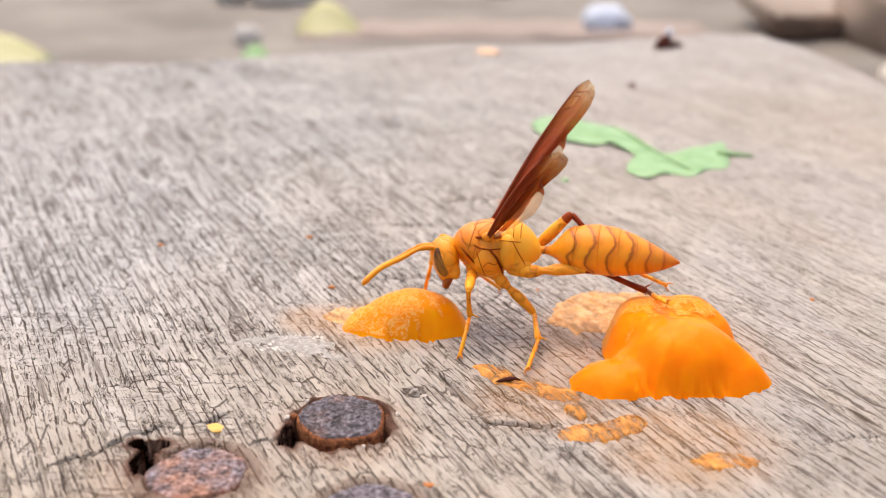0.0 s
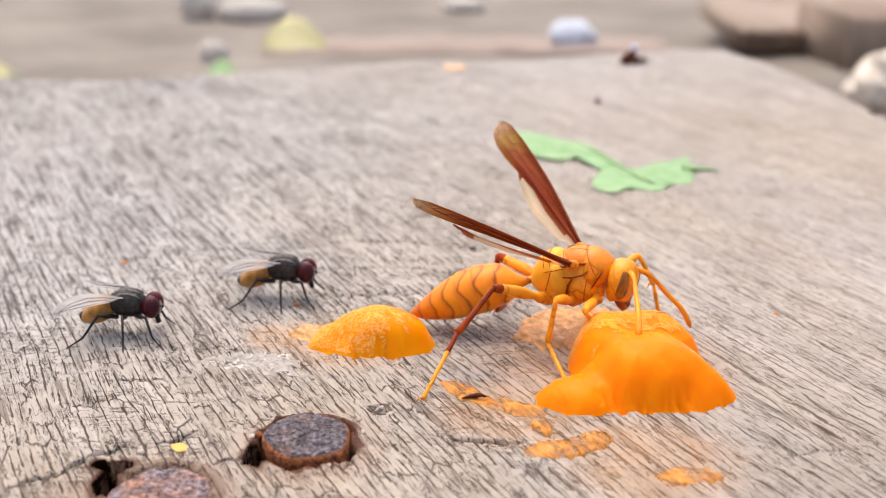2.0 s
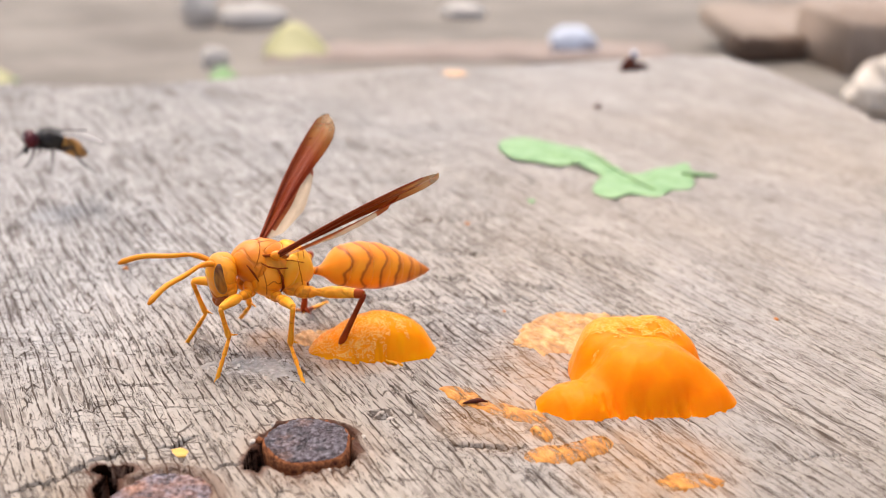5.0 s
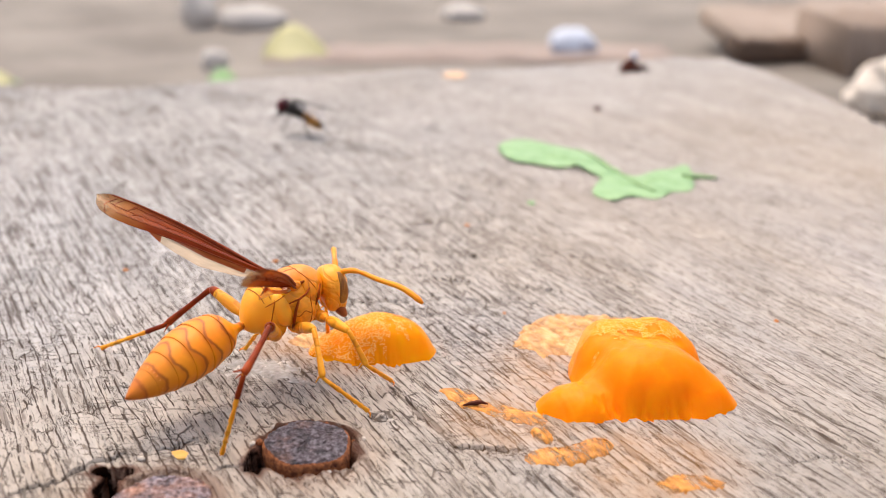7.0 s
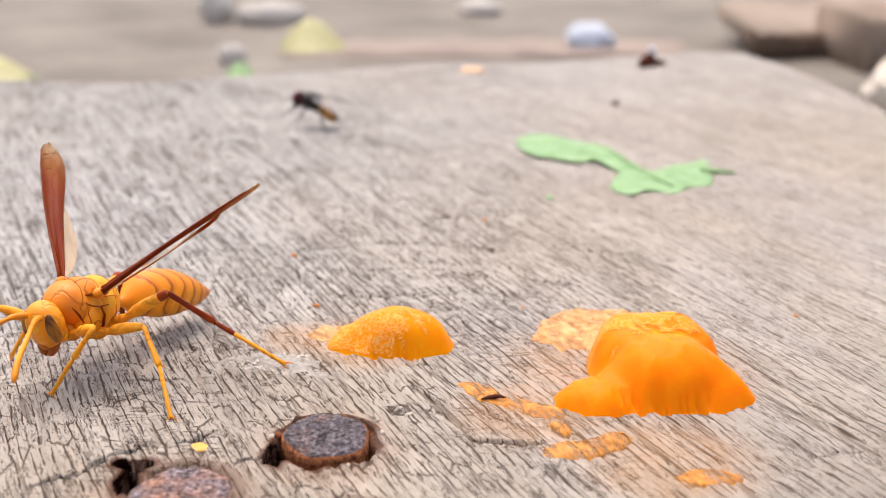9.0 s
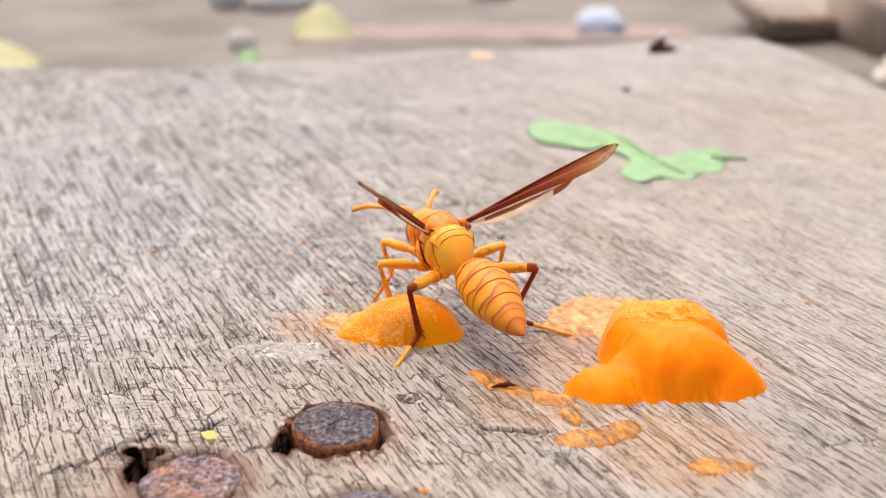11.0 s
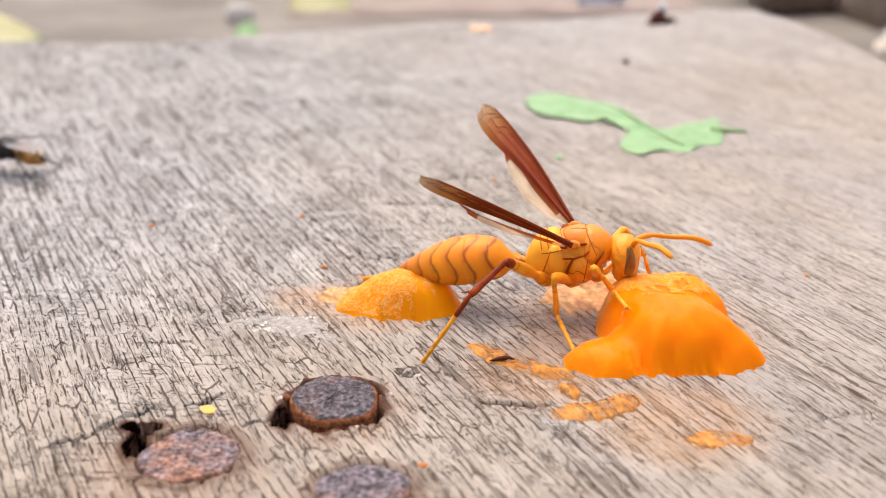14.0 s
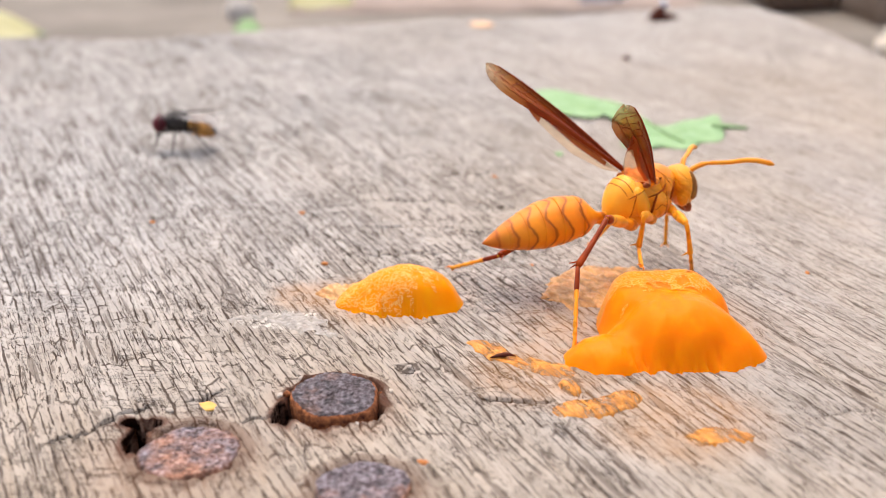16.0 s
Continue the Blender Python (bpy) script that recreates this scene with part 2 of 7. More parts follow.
    for cx, cy, r in ((-10.4, -35.5, 7.5), (-21, -43.5, 9.0), (-7.5, -49, 7.0)):
        d = k.t.nodes.new("ShaderNodeVectorMath")
        d.operation = 'DISTANCE'
        k.link(pos, d.inputs[0])
        d.inputs[1].default_value = (cx, cy, 0)
        s = k.ramp(k.math('DIVIDE', d.outputs["Value"], r), [(0.35, grey(1.0)), (1.0, grey(0.0))], True)
        stain = s if stain is None else k.math('MAXIMUM', stain, s)
    grime = k.noise(k.coords((0.5, 0.3, 0.5), GRAIN), 1, 5, 0.65)
    col = k.mix(k.math('MULTIPLY', k.math('MULTIPLY', stain, grime), 0.75), col, (0.25, 0.13, 0.07))
    ring = None
    for (cx, cy, r), much in zip(NAILS, (1.0, 0.45, 0.35)):
        d = k.t.nodes.new("ShaderNodeVectorMath")
        d.operation = 'DISTANCE'
        k.link(pos, d.inputs[0])
        d.inputs[1].default_value = (cx, cy, 0)
        s = k.ramp(k.math('SUBTRACT', d.outputs["Value"], k.math('ADD', k.math('MULTIPLY', grime, 2.4), r - 0.55)), [(0.0, grey(much)), (0.75, grey(0.0))], True)
        ring = s if ring is None else k.math('MAXIMUM', ring, s)
    col = k.mix(k.math('MULTIPLY', ring, 0.9), col, (0.085, 0.030, 0.014))
    # near-black inside the open holes, brown round their edges
    hole_dark = None
    for cx, cy, rx, ry in HOLES:
        d = k.t.nodes.new("ShaderNodeVectorMath")
        d.operation = 'DISTANCE'
        k.link(k.coords((1 / rx, 1 / ry, 1 / 50), 0, (cx * MM, cy * MM, 0)), d.inputs[0])
        d.inputs[1].default_value = (0, 0, 0)
        s = k.ramp(k.math('MULTIPLY', k.math('ADD', d.outputs["Value"], k.math('MULTIPLY', k.math('SUBTRACT', grime, 0.5), 1.6)), 0.5), [(0.56, grey(1.0)), (0.68, grey(0.0))])
        edge = k.ramp(k.math('MULTIPLY', k.math('ADD', d.outputs["Value"], k.math('MULTIPLY', k.math('SUBTRACT', grime, 0.5), 2.0)), 0.5), [(0.7, grey(0.8)), (0.95, grey(0.0))])
        col = k.mix(s, k.mix(edge, col, (0.11, 0.042, 0.022)), (0.006, 0.0025, 0.0015))
        hole_dark = s if hole_dark is None else k.math('MAXIMUM', hole_dark, s)
    # juice soaked into the wood round the fruit
    soak = None
    for cx, cy, r in ((6, -29, 8.5), (16, -37, 9), (14, -20, 14), (-9, -15, 8), (-15, -14, 5)):
        d = k.t.nodes.new("ShaderNodeVectorMath")
        d.operation = 'DISTANCE'
        k.link(pos, d.inputs[0])
        d.inputs[1].default_value = (cx, cy, 0)
        s = k.ramp(k.math('DIVIDE', d.outputs["Value"], r), [(0.4, grey(1.0)), (1.0, grey(0.0))], True)
        soak = s if soak is None else k.math('MAXIMUM', soak, s)
    col = k.mix(k.math('MULTIPLY', k.math('MULTIPLY', soak, grime), 0.55), col, (0.50, 0.22, 0.05))
    k.base(col)
    h = k.math('ADD', k.math('MULTIPLY', pores, 0.6), k.math('MULTIPLY', fibre, 0.5))
    h = k.math('ADD', h, k.math('MULTIPLY', pores2, 0.3))
    h = k.math('ADD', h, k.math('MULTIPLY', crack, 0.5))
    h = k.math('ADD', h, k.math('ADD', k.math('MULTIPLY', checks, 0.7), k.math('MULTIPLY', dashes, 0.4)))
    k.link(k.math('MULTIPLY', k.math('SUBTRACT', 1.0, hole_dark), 0.2), k.b.inputs["Specular IOR Level"])
    k.bump(h, 0.16, 0.9)
    return k.m


def rusty_iron(name, light, gain=1.0):
    k = Mat(name, 0.62)
    k.b.inputs["Specular IOR Level"].default_value = 0.3
    n = k.noise(k.coords((2.6, 2.6, 2.6)), 1, 5, 0.62, 0.15)
    m = k.noise(k.coords((0.28, 0.28, 0.28), 0, (3, 1, 2)), 1, 5, 0.6)
    a = k.ramp(n, [(0.36, (0.028, 0.016, 0.016)), (0.48, (0.092, 0.070, 0.075)), (0.66, (0.21, 0.185, 0.20))])
    b = k.ramp(n, [(0.36, (0.10, 0.036, 0.020)), (0.5, (0.22, 0.105, 0.064)), (0.66, (0.31, 0.175, 0.12))])
    pit = k.noise(k.coords((0.95, 0.95, 0.95), 0, (6, 2, 1)), 1, 4, 0.6, 0.3)
    worn = k.ramp(pit, [(0.36, grey(0.35 * gain)), (0.50, grey(gain)), (0.68, grey(1.25 * gain))])
    a, b = (k.mix(1.0, c, worn, 'MULTIPLY') for c in (a, b))
    k.base(k.mix(k.ramp(m, [(0.5 - light, grey(0.0)), (0.75 - light, grey(1.0))]), a, b))
    k.b.inputs["Metallic"].default_value = 0.15
    k.bump(k.math('ADD', k.math('MULTIPLY', n, 0.5), pit), 0.55, 0.9)
    return k.m


def fruit_pulp(name="fruit_pulp", wet=0.3, dry=(0.85, 0.95), deep=0.3, ripe=1.0):
    k = Mat(name, wet)
    n = k.noise(k.coords((0.3, 0.3, 0.3)), 1, 4, 0.6, 0.3)
    f = k.noise(k.coords((1.0, 2.0, 1.0)), 1, 4, 0.6, 1.6)
    skin = k.noise(k.coords((0.16, 0.22, 0.16), 0, (2, 7, 1)), 1, 3, 0.6, 0.8)
    col = k.ramp(n, [(0.3, (0.93, 0.190 * ripe, 0.0004)), (0.55, (0.94, 0.220 * ripe, 0.0006)), (0.75, (0.95, 0.270 * ripe, 0.001))])
    # drying, wrinkled skin in patches
    wrinkle = k.ramp(k.math('ABSOLUTE', k.math('SUBTRACT', f, 0.5)), [(0.01, grey(1.0)), (0.05, grey(0.0))])
    patch = k.ramp(skin, [(dry[0], grey(0.0)), (dry[1], grey(1.0))])
    col = k.mix(k.math('MULTIPLY', patch, 0.45), col, (0.94, 0.34, 0.008))
    # pale glints of the wet folds, painted along the wrinkles
    col = k.mix(k.math('MULTIPLY', k.math('MULTIPLY', patch, wrinkle), 0.55), col, (0.95, 0.60, 0.21))
    k.base(col)
    k.b.inputs["Specular IOR Level"].default_value = 0.07
    k.b.inputs["Subsurface Weight"].default_value = deep
    k.b.inputs["Subsurface Radius"].default_value = (1.0, 0.32, 0.03)
    k.b.inputs["Subsurface Scale"].default_value = 0.0035
    h = k.math('ADD', n, k.math('MULTIPLY', k.math('MULTIPLY', patch, wrinkle), 0.6))
    k.bump(h, 0.25, 0.5)
    return k.m


def pulp_film(name, low, mid, high, clear):
    k = Mat(name, 0.4)
    f = k.noise(k.coords((1.1, 0.55, 1.1), GRAIN), 1, 5, 0.62, 0.8)
    g = k.noise(k.coords((0.9, 0.4, 0.9), GRAIN, (3, 1, 0)), 1, 5, 0.65, 0.5)
    k.base(k.ramp(f, [(0.32, low), (0.5, mid), (0.68, high)]))
    k.b.inputs["Specular IOR Level"].default_value = 0.3
    mixer = k.t.nodes.new("ShaderNodeMixShader")
    k.link(k.ramp(g, [(0.42, grey(0.0)), (0.62, grey(clear))]), mixer.inputs[0])
    k.link(k.b.outputs[0], mixer.inputs[1])
    k.link(k.t.nodes.new("ShaderNodeBsdfTransparent").outputs[0], mixer.inputs[2])
    k.link(mixer.outputs[0], k.t.nodes["Material Output"].inputs["Surface"])
    k.bump(f, 0.3, 0.8)
    return k.m


def wasp_shell(name, a, b, rough=0.42, gloss=0.22, crease=0.0):
    k = Mat(name, rough)
    n = k.noise(k.coords((0.28, 0.28, 0.28)), 1, 3)
    f = k.noise(k.coords((3, 3, 3)), 1, 2)
    col = k.ramp(n, [(0.35, a), (0.65, b)])
    if crease:
        # fine darker creases and stains in the shell
        c = k.noise(k.coords((0.32, 0.32, 0.32), 0, (3, 5, 2)), 1, 3, 0.5, 0.6)
        fold = k.ramp(k.math('ABSOLUTE', k.math('SUBTRACT', c, 0.5)), [(0.008, grey(1.0)), (0.04, grey(0.0))])
        stain = k.ramp(k.noise(k.coords((0.7, 0.7, 0.7), 0, (9, 1, 4)), 1, 3), [(0.52, grey(0.0)), (0.72, grey(1.0))])
        col = k.mix(k.math('MULTIPLY', stain, 0.9 * crease), col, (0.58, 0.115, 0.003))
        col = k.mix(k.math('MULTIPLY', fold, 0.85 * crease), col, (0.26, 0.042, 0.003))
        f = k.math('SUBTRACT', f, k.math('MULTIPLY', fold, 1.5))
    k.base(col)
    k.b.inputs["Specular IOR Level"].default_value = gloss
    k.b.inputs["Subsurface Weight"].default_value = 0.15
    k.b.inputs["Subsurface Radius"].default_value = (0.6, 0.25, 0.05)
    k.b.inputs["Subsurface Scale"].default_value = 0.0008
    k.bump(f, 0.05, 0.6)
    return k.m


def wasp_abdomen():
    k = Mat("banded_abdomen", 0.38)
    c = k.t.nodes.new("ShaderNodeTexCoord")
    s = k.t.nodes.new("ShaderNodeSeparateXYZ")
    k.link(c.outputs["Object"], s.inputs[0])
    # position along the abdomen in segments, with a scalloped edge
    wave = k.math('MULTIPLY', k.math('COSINE', k.math('MULTIPLY', s.outputs["Y"], 1700.0)), 0.16)
    wave = k.math('ADD', wave, k.math('MULTIPLY', k.math('COSINE', k.math('MULTIPLY', s.outputs["Z"], 1800.0)), 0.18))
    wob = k.math('MULTIPLY', k.math('SUBTRACT', k.noise(k.coords((0.7, 0.7, 0.7)), 1, 2), 0.5), 0.5)
    x = k.math('ADD', k.math('ADD', k.math('MULTIPLY', s.outputs["X"], -1000.0 / 1.75), wave), wob)
    tooth = k.math('ABSOLUTE', k.math('SUBTRACT', k.math('FRACT', x), 0.5))
    line = k.ramp(tooth, [(0.0, grey(1.0)), (0.04, grey(0.8)), (0.11, grey(0.0))])
    shade = k.ramp(k.math('FRACT', x), [(0.30, grey(0.0)), (0.5, grey(0.5)), (0.54, grey(0.6)), (0.95, grey(0.0))])
    n = k.noise(k.coords((0.22, 0.22, 0.22)), 1, 3)
    col = k.ramp(n, [(0.35, (0.86, 0.26, 0.007)), (0.65, (0.91, 0.36, 0.015))])
    # redder along the back
    back = k.ramp(k.math('MULTIPLY', s.outputs["Z"], 400.0), [(0.15, grey(0.0)), (0.9, grey(0.28))])
    col = k.mix(back, col, (0.78, 0.165, 0.003))
    col = k.mix(k.math('MULTIPLY', shade, 0.9), col, (0.48, 0.085, 0.004))
    col = k.mix(k.math('MULTIPLY', line, 0.65), col, (0.18, 0.036, 0.006))
    tail = k.ramp(k.math('MULTIPLY', s.outputs["X"], -1000.0 / 12.5), [(0.62, grey(0.0)), (1.0, grey(0.85))])
    k.base(k.mix(tail, col, (0.45, 0.10, 0.01)))
    k.b.inputs["Specular IOR Level"].default_value = 0.25
    k.b.inputs["Subsurface Weight"].default_value = 0.12
    k.b.inputs["Subsurface Radius"].default_value = (0.6, 0.25, 0.05)
    k.b.inputs["Subsurface Scale"].default_value = 0.0008
    return k.m


def folded_wing():
    """Deep red-brown at the root, thinning to clear amber and a pale tip."""
    k = Mat("smoky_red_brown_wing", 0.38)
    c = k.t.nodes.new("ShaderNodeTexCoord")
    p = k.t.nodes.new("ShaderNodeSeparateXYZ")
    k.link(c.outputs["Object"], p.inputs[0])
    n = k.noise(k.coords((0.45, 1.5, 1)), 1, 3)
    u = k.math('ADD', k.math('MULTIPLY', p.outputs["X"], 1000.0 / 16.93), k.math('MULTIPLY', k.math('SUBTRACT', n, 0.5), 0.18))
    u = k.math('ADD', u, k.math('MULTIPLY', p.outputs["Y"], 25.0))
    k.base(k.ramp(u, [(0.0, (0.21, 0.028, 0.003)), (0.35, (0.16, 0.015, 0.0015)), (0.70, (0.21, 0.030, 0.003)), (0.84, (0.26, 0.060, 0.009)), (0.96, (0.34, 0.14, 0.045)), (1.0, (0.46, 0.30, 0.16))]))
    clearer = k.t.nodes.new("ShaderNodeBsdfTransparent")
    k.link(k.ramp(u, [(0.0, (0.60, 0.16, 0.03)), (0.66, (0.62, 0.17, 0.03)), (0.85, (0.80, 0.45, 0.16)), (1.0, (0.92, 0.80, 0.62))]), clearer.inputs[0])
    mixer = k.t.nodes.new("ShaderNodeMixShader")
    k.link(k.ramp(u, [(0.0, grey(0.16)), (0.66, grey(0.14)), (0.86, grey(0.40)), (1.0, grey(0.5))]), mixer.inputs[0])
    k.b.inputs["Specular IOR Level"].default_value = 0.1
    k.link(k.b.outputs[0], mixer.inputs[1])
    k.link(clearer.outputs[0], mixer.inputs[2])
    k.link(mixer.outputs[0], k.t.nodes["Material Output"].inputs["Surface"])
    k.bump(n, 0.08, 0.7)
    return k.m


def wing_skin(name, colour, clear, rough=0.3):
    k = Mat(name, rough, colour)
    n = k.noise(k.coords((0.5, 1.6, 1)), 1, 3)
    k.base(k.mix(n, tuple(v * 0.65 for v in colour), tuple(min(1, v * 1.4) for v in colour)))
    mixer = k.t.nodes.new("ShaderNodeMixShader")
    clearer = k.t.nodes.new("ShaderNodeBsdfTransparent")
    clearer.inputs[0].default_value = (*[(v / max(colour)) ** 0.6 for v in colour], 1)
    mixer.inputs[0].default_value = clear
    out = k.t.nodes["Material Output"]
    k.b.inputs["Specular IOR Level"].default_value = 0.18
    k.link(k.b.outputs[0], mixer.inputs[1])
    k.link(clearer.outputs[0], mixer.inputs[2])
    k.link(mixer.outputs[0], out.inputs["Surface"])
    k.bump(n, 0.05, 0.6)
    return k.m


def plain(name, a, b, rough, size=1.0, relief=0.1, metal=0.0):
    k = Mat(name, rough, a, metal)
    n = k.noise(k.coords((size, size, size)), 1, 4, 0.6)
    k.base(k.ramp(n, [(0.3, a), (0.7, b)]))
    if relief:
        k.bump(n, relief, 0.8)
    k.b.inputs["Specular IOR Level"].default_value = 0.25
    return k.m


def compound_eye(name, a, b):
    k = Mat(name, 0.28)
    v = k.t.nodes.new("ShaderNodeTexVoronoi")
    v.inputs["Scale"].default_value = 1.0
    k.link(k.coords((7, 7, 7)), v.inputs["Vector"])
    n = k.noise(k.coords((1.2, 0.5, 0.4)), 1, 2)
    k.base(k.ramp(n, [(0.4, a), (0.6, b)]))
    k.bump(v.outputs["Distance"], 0.05, 0.6)
    k.b.inputs["Specular IOR Level"].default_value = 0.25
    return k.m


WOOD = weathered_wood()
NAIL = rusty_iron("dark_rusted_iron", -0.02)
RUST = rusty_iron("red_rusted_iron", 0.22)
RIM = plain("red_flaking_rust", (0.07, 0.016, 0.006), (0.44, 0.15, 0.05), 0.8, 2.4, 0.3)
MIX = rusty_iron("mottled_rusted_iron", 0.12, 1.6)
DULL = rusty_iron("dull_grey_rusted_iron", -0.02, 1.5)
PULP = fruit_pulp()
GOLD = fruit_pulp("yellow_orange_pulp", ripe=1.3)
FILM = pulp_film("drying_pulp", (0.32, 0.115, 0.018), (0.58, 0.215, 0.022), (0.70, 0.31, 0.055), 0.88)
SKIN = fruit_pulp("wrinkled_pulp_skin", 0.34, (0.30, 0.40), 0.1)
THIN = pulp_film("dried_pulp_skin", (0.54, 0.22, 0.05), (0.66, 0.33, 0.105), (0.74, 0.43, 0.19), 0.45)
SHELL = wasp_shell("orange_shell", (0.86, 0.265, 0.005), (0.92, 0.36, 0.012), 0.36, 0.34, 0.2)
AMBER = wasp_shell("brown_orange_shell", (0.72, 0.18, 0.004), (0.86, 0.28, 0.008), 0.34, 0.34, 0.4)
FEELER = wasp_shell("orange_feeler", (0.76, 0.24, 0.010), (0.86, 0.32, 0.016))
LEMON = wasp_shell("yellow_shell", (0.90, 0.355, 0.014), (0.93, 0.44, 0.030), 0.36, 0.3)
LIMB = wasp_shell("yellow_limb", (0.87, 0.30, 0.012), (0.92, 0.40, 0.025), crease=0.4)
SHIN = wasp_shell("dark_red_shin", (0.13, 0.014, 0.004), (0.34, 0.052, 0.007), 0.35, 0.12)
BAND = wasp_abdomen()
EYE = compound_eye("wasp_eye", (0.10, 0.030, 0.005), (0.36, 0.14, 0.018))
SEAM = wasp_shell("dark_seam", (0.16, 0.028, 0.003), (0.28, 0.052, 0.005), 0.6, 0.08)
CREASE = wasp_shell("brown_crease", (0.34, 0.065, 0.004), (0.48, 0.11, 0.006), 0.5, 0.1)
FACE = wasp_shell("red_brown_face", (0.42, 0.085, 0.006), (0.70, 0.19, 0.012), crease=0.6)
JAW = wasp_shell("dark_jaw", (0.16, 0.03, 0.01), (0.42, 0.11, 0.015))
FORE = folded_wing()
CELL = wing_skin("amber_wing_rim", (0.24, 0.042, 0.007), 0.25, 0.4)
HIND = wing_skin("clear_hind_wing", (0.70, 0.52, 0.34), 0.62)
VEIN = plain("wing_vein", (0.15, 0.020, 0.003), (0.24, 0.036, 0.005), 0.7, 2, 0)
FLYB = plain("fly_black", (0.008, 0.006, 0.005), (0.062, 0.050, 0.042), 0.5, 1.6, 0.08)
FLYO = plain("fly_mottled_amber_abdomen", (0.09, 0.045, 0.015), (0.66, 0.31, 0.07), 0.35, 0.75, 0.04)
FLYE = compound_eye("fly_eye", (0.040, 0.003, 0.005), (0.095, 0.010, 0.013))
FLYG = plain("fly_silver_face", (0.10, 0.09, 0.085), (0.62, 0.58, 0.54), 0.4, 2, 0.02)
FLYS = plain("fly_grey_stripe", (0.05, 0.045, 0.042), (0.20, 0.18, 0.16), 0.5, 2.5, 0.02)
FLYL = plain("fly_leg", (0.006, 0.004, 0.004), (0.022, 0.014, 0.012), 0.35, 4, 0)
FLYW = wing_skin("fly_wing", (0.36, 0.33, 0.31), 0.30)
LEAF = plain("green_leaf", (0.165, 0.295, 0.105), (0.29, 0.42, 0.195), 0.42, 0.35, 0.15)
STALK = plain("leaf_stalk", (0.24, 0.38, 0.16), (0.32, 0.44, 0.22), 0.5, 1, 0.1)
FLAKE = plain("yellow_flake", (0.66, 0.34, 0.06), (0.74, 0.43, 0.11), 0.5, 0.8, 0.1)
SPECK = plain("dried_juice", (0.38, 0.11, 0.02), (0.55, 0.21, 0.05), 0.4, 2, 0.1)
LIFTED = plain("lifted_fibres", (0.27, 0.235, 0.20), (0.46, 0.415, 0.37), 0.9, 1.7, 0.5)
SPLINT = plain("torn_wood", (0.42, 0.35, 0.28), (0.58, 0.50, 0.42), 0.85, 1.5, 0.2)
SCRAP = plain("pale_orange_scrap", (0.62, 0.36, 0.20), (0.72, 0.46, 0.28), 0.6, 0.5, 0.1)
CHIP = plain("dark_chip", (0.04, 0.008, 0.004), (0.12, 0.025, 0.010), 0.8, 2, 0.2)
SOIL = plain("pale_soil", (0.150, 0.126, 0.102), (0.262, 0.226, 0.187), 0.9, 0.018, 4)
PLANK = plain("brown_plank", (0.20, 0.145, 0.105), (0.28, 0.205, 0.155), 0.8, 0.03, 2)
TAN = plain("tan_plank", (0.255, 0.19, 0.145), (0.335, 0.26, 0.20), 0.8, 0.03, 2)
DUN = plain("dun_plank", (0.25, 0.19, 0.155), (0.33, 0.255, 0.21), 0.85, 0.03, 2)
# dark colour standing in for the shade in the gap under the propped plank
GAP_DARK = plain("gap_shade", (0.06, 0.038, 0.026), (0.14, 0.09, 0.062), 0.85, 0.03, 2)
STONE = plain("white_stone", (0.44, 0.46, 0.51), (0.60, 0.62, 0.68), 0.7, 0.08, 1)
ROCK = plain("grey_rock", (0.50, 0.43, 0.36), (0.76, 0.66, 0.54), 0.85, 0.12, 3)
YELLOW = plain("yellow_leaf", (0.42, 0.38, 0.18), (0.50, 0.46, 0.25), 0.55, 0.05, 0.5)
PALE = plain("pale_pebble", (0.42, 0.375, 0.33), (0.53, 0.48, 0.425), 0.8, 0.06, 1)


# ---- mesh helpers (all in millimetres; scaled when linked) ----
def part(name, bm, material, parent=None, label="", smooth=True):
    """Links a bmesh in millimetres as one mesh object, under parent if given."""
    me = bpy.data.meshes.new(name)
    bmesh.ops.scale(bm, vec=(MM, MM, MM), verts=bm.verts)
    bm.normal_update()
    bm.to_mesh(me)
    bm.free()
    for m in (material if isinstance(material, (list, tuple)) else [material]):
        me.materials.append(m)
    if smooth:
        for p in me.polygons:
            p.use_smooth = True
    ob = new(name, me)
    ob.parent = parent
    return tagged(ob, label) if label else ob


def rings(bm, loops, close=True, mat=0):
    """Skins loops of points, all of one length, into a tube, capped at both ends."""
    made = [[bm.verts.new(p) for p in lp] for lp in loops]
    n = len(made[0])
    for a, b in zip(made, made[1:]):
        for i in range(n):
            bm.faces.new((a[i], a[(i + 1) % n], b[(i + 1) % n], b[i])).material_index = mat
    if close:
        for lp in (made[0][::-1], made[-1]):
            bm.faces.new(lp).material_index = mat
    return bm


def loft(sections, n=20, bm=None, power=1.0, mat=0):
    """A body along x: sections of (x, z of the middle, half width, half height)."""
    bm = bm or bmesh.new()
    loops = []
    for x, zc, ry, rz in sections:
        lp = []
        for i in range(n):
            a = 2 * math.pi * i / n
            c, s = math.cos(a), math.sin(a)
            lp.append((x, math.copysign(abs(c) ** power, c) * ry, zc + math.copysign(abs(s) ** power, s) * rz))
        loops.append(lp)
    return rings(bm, loops, mat=mat)


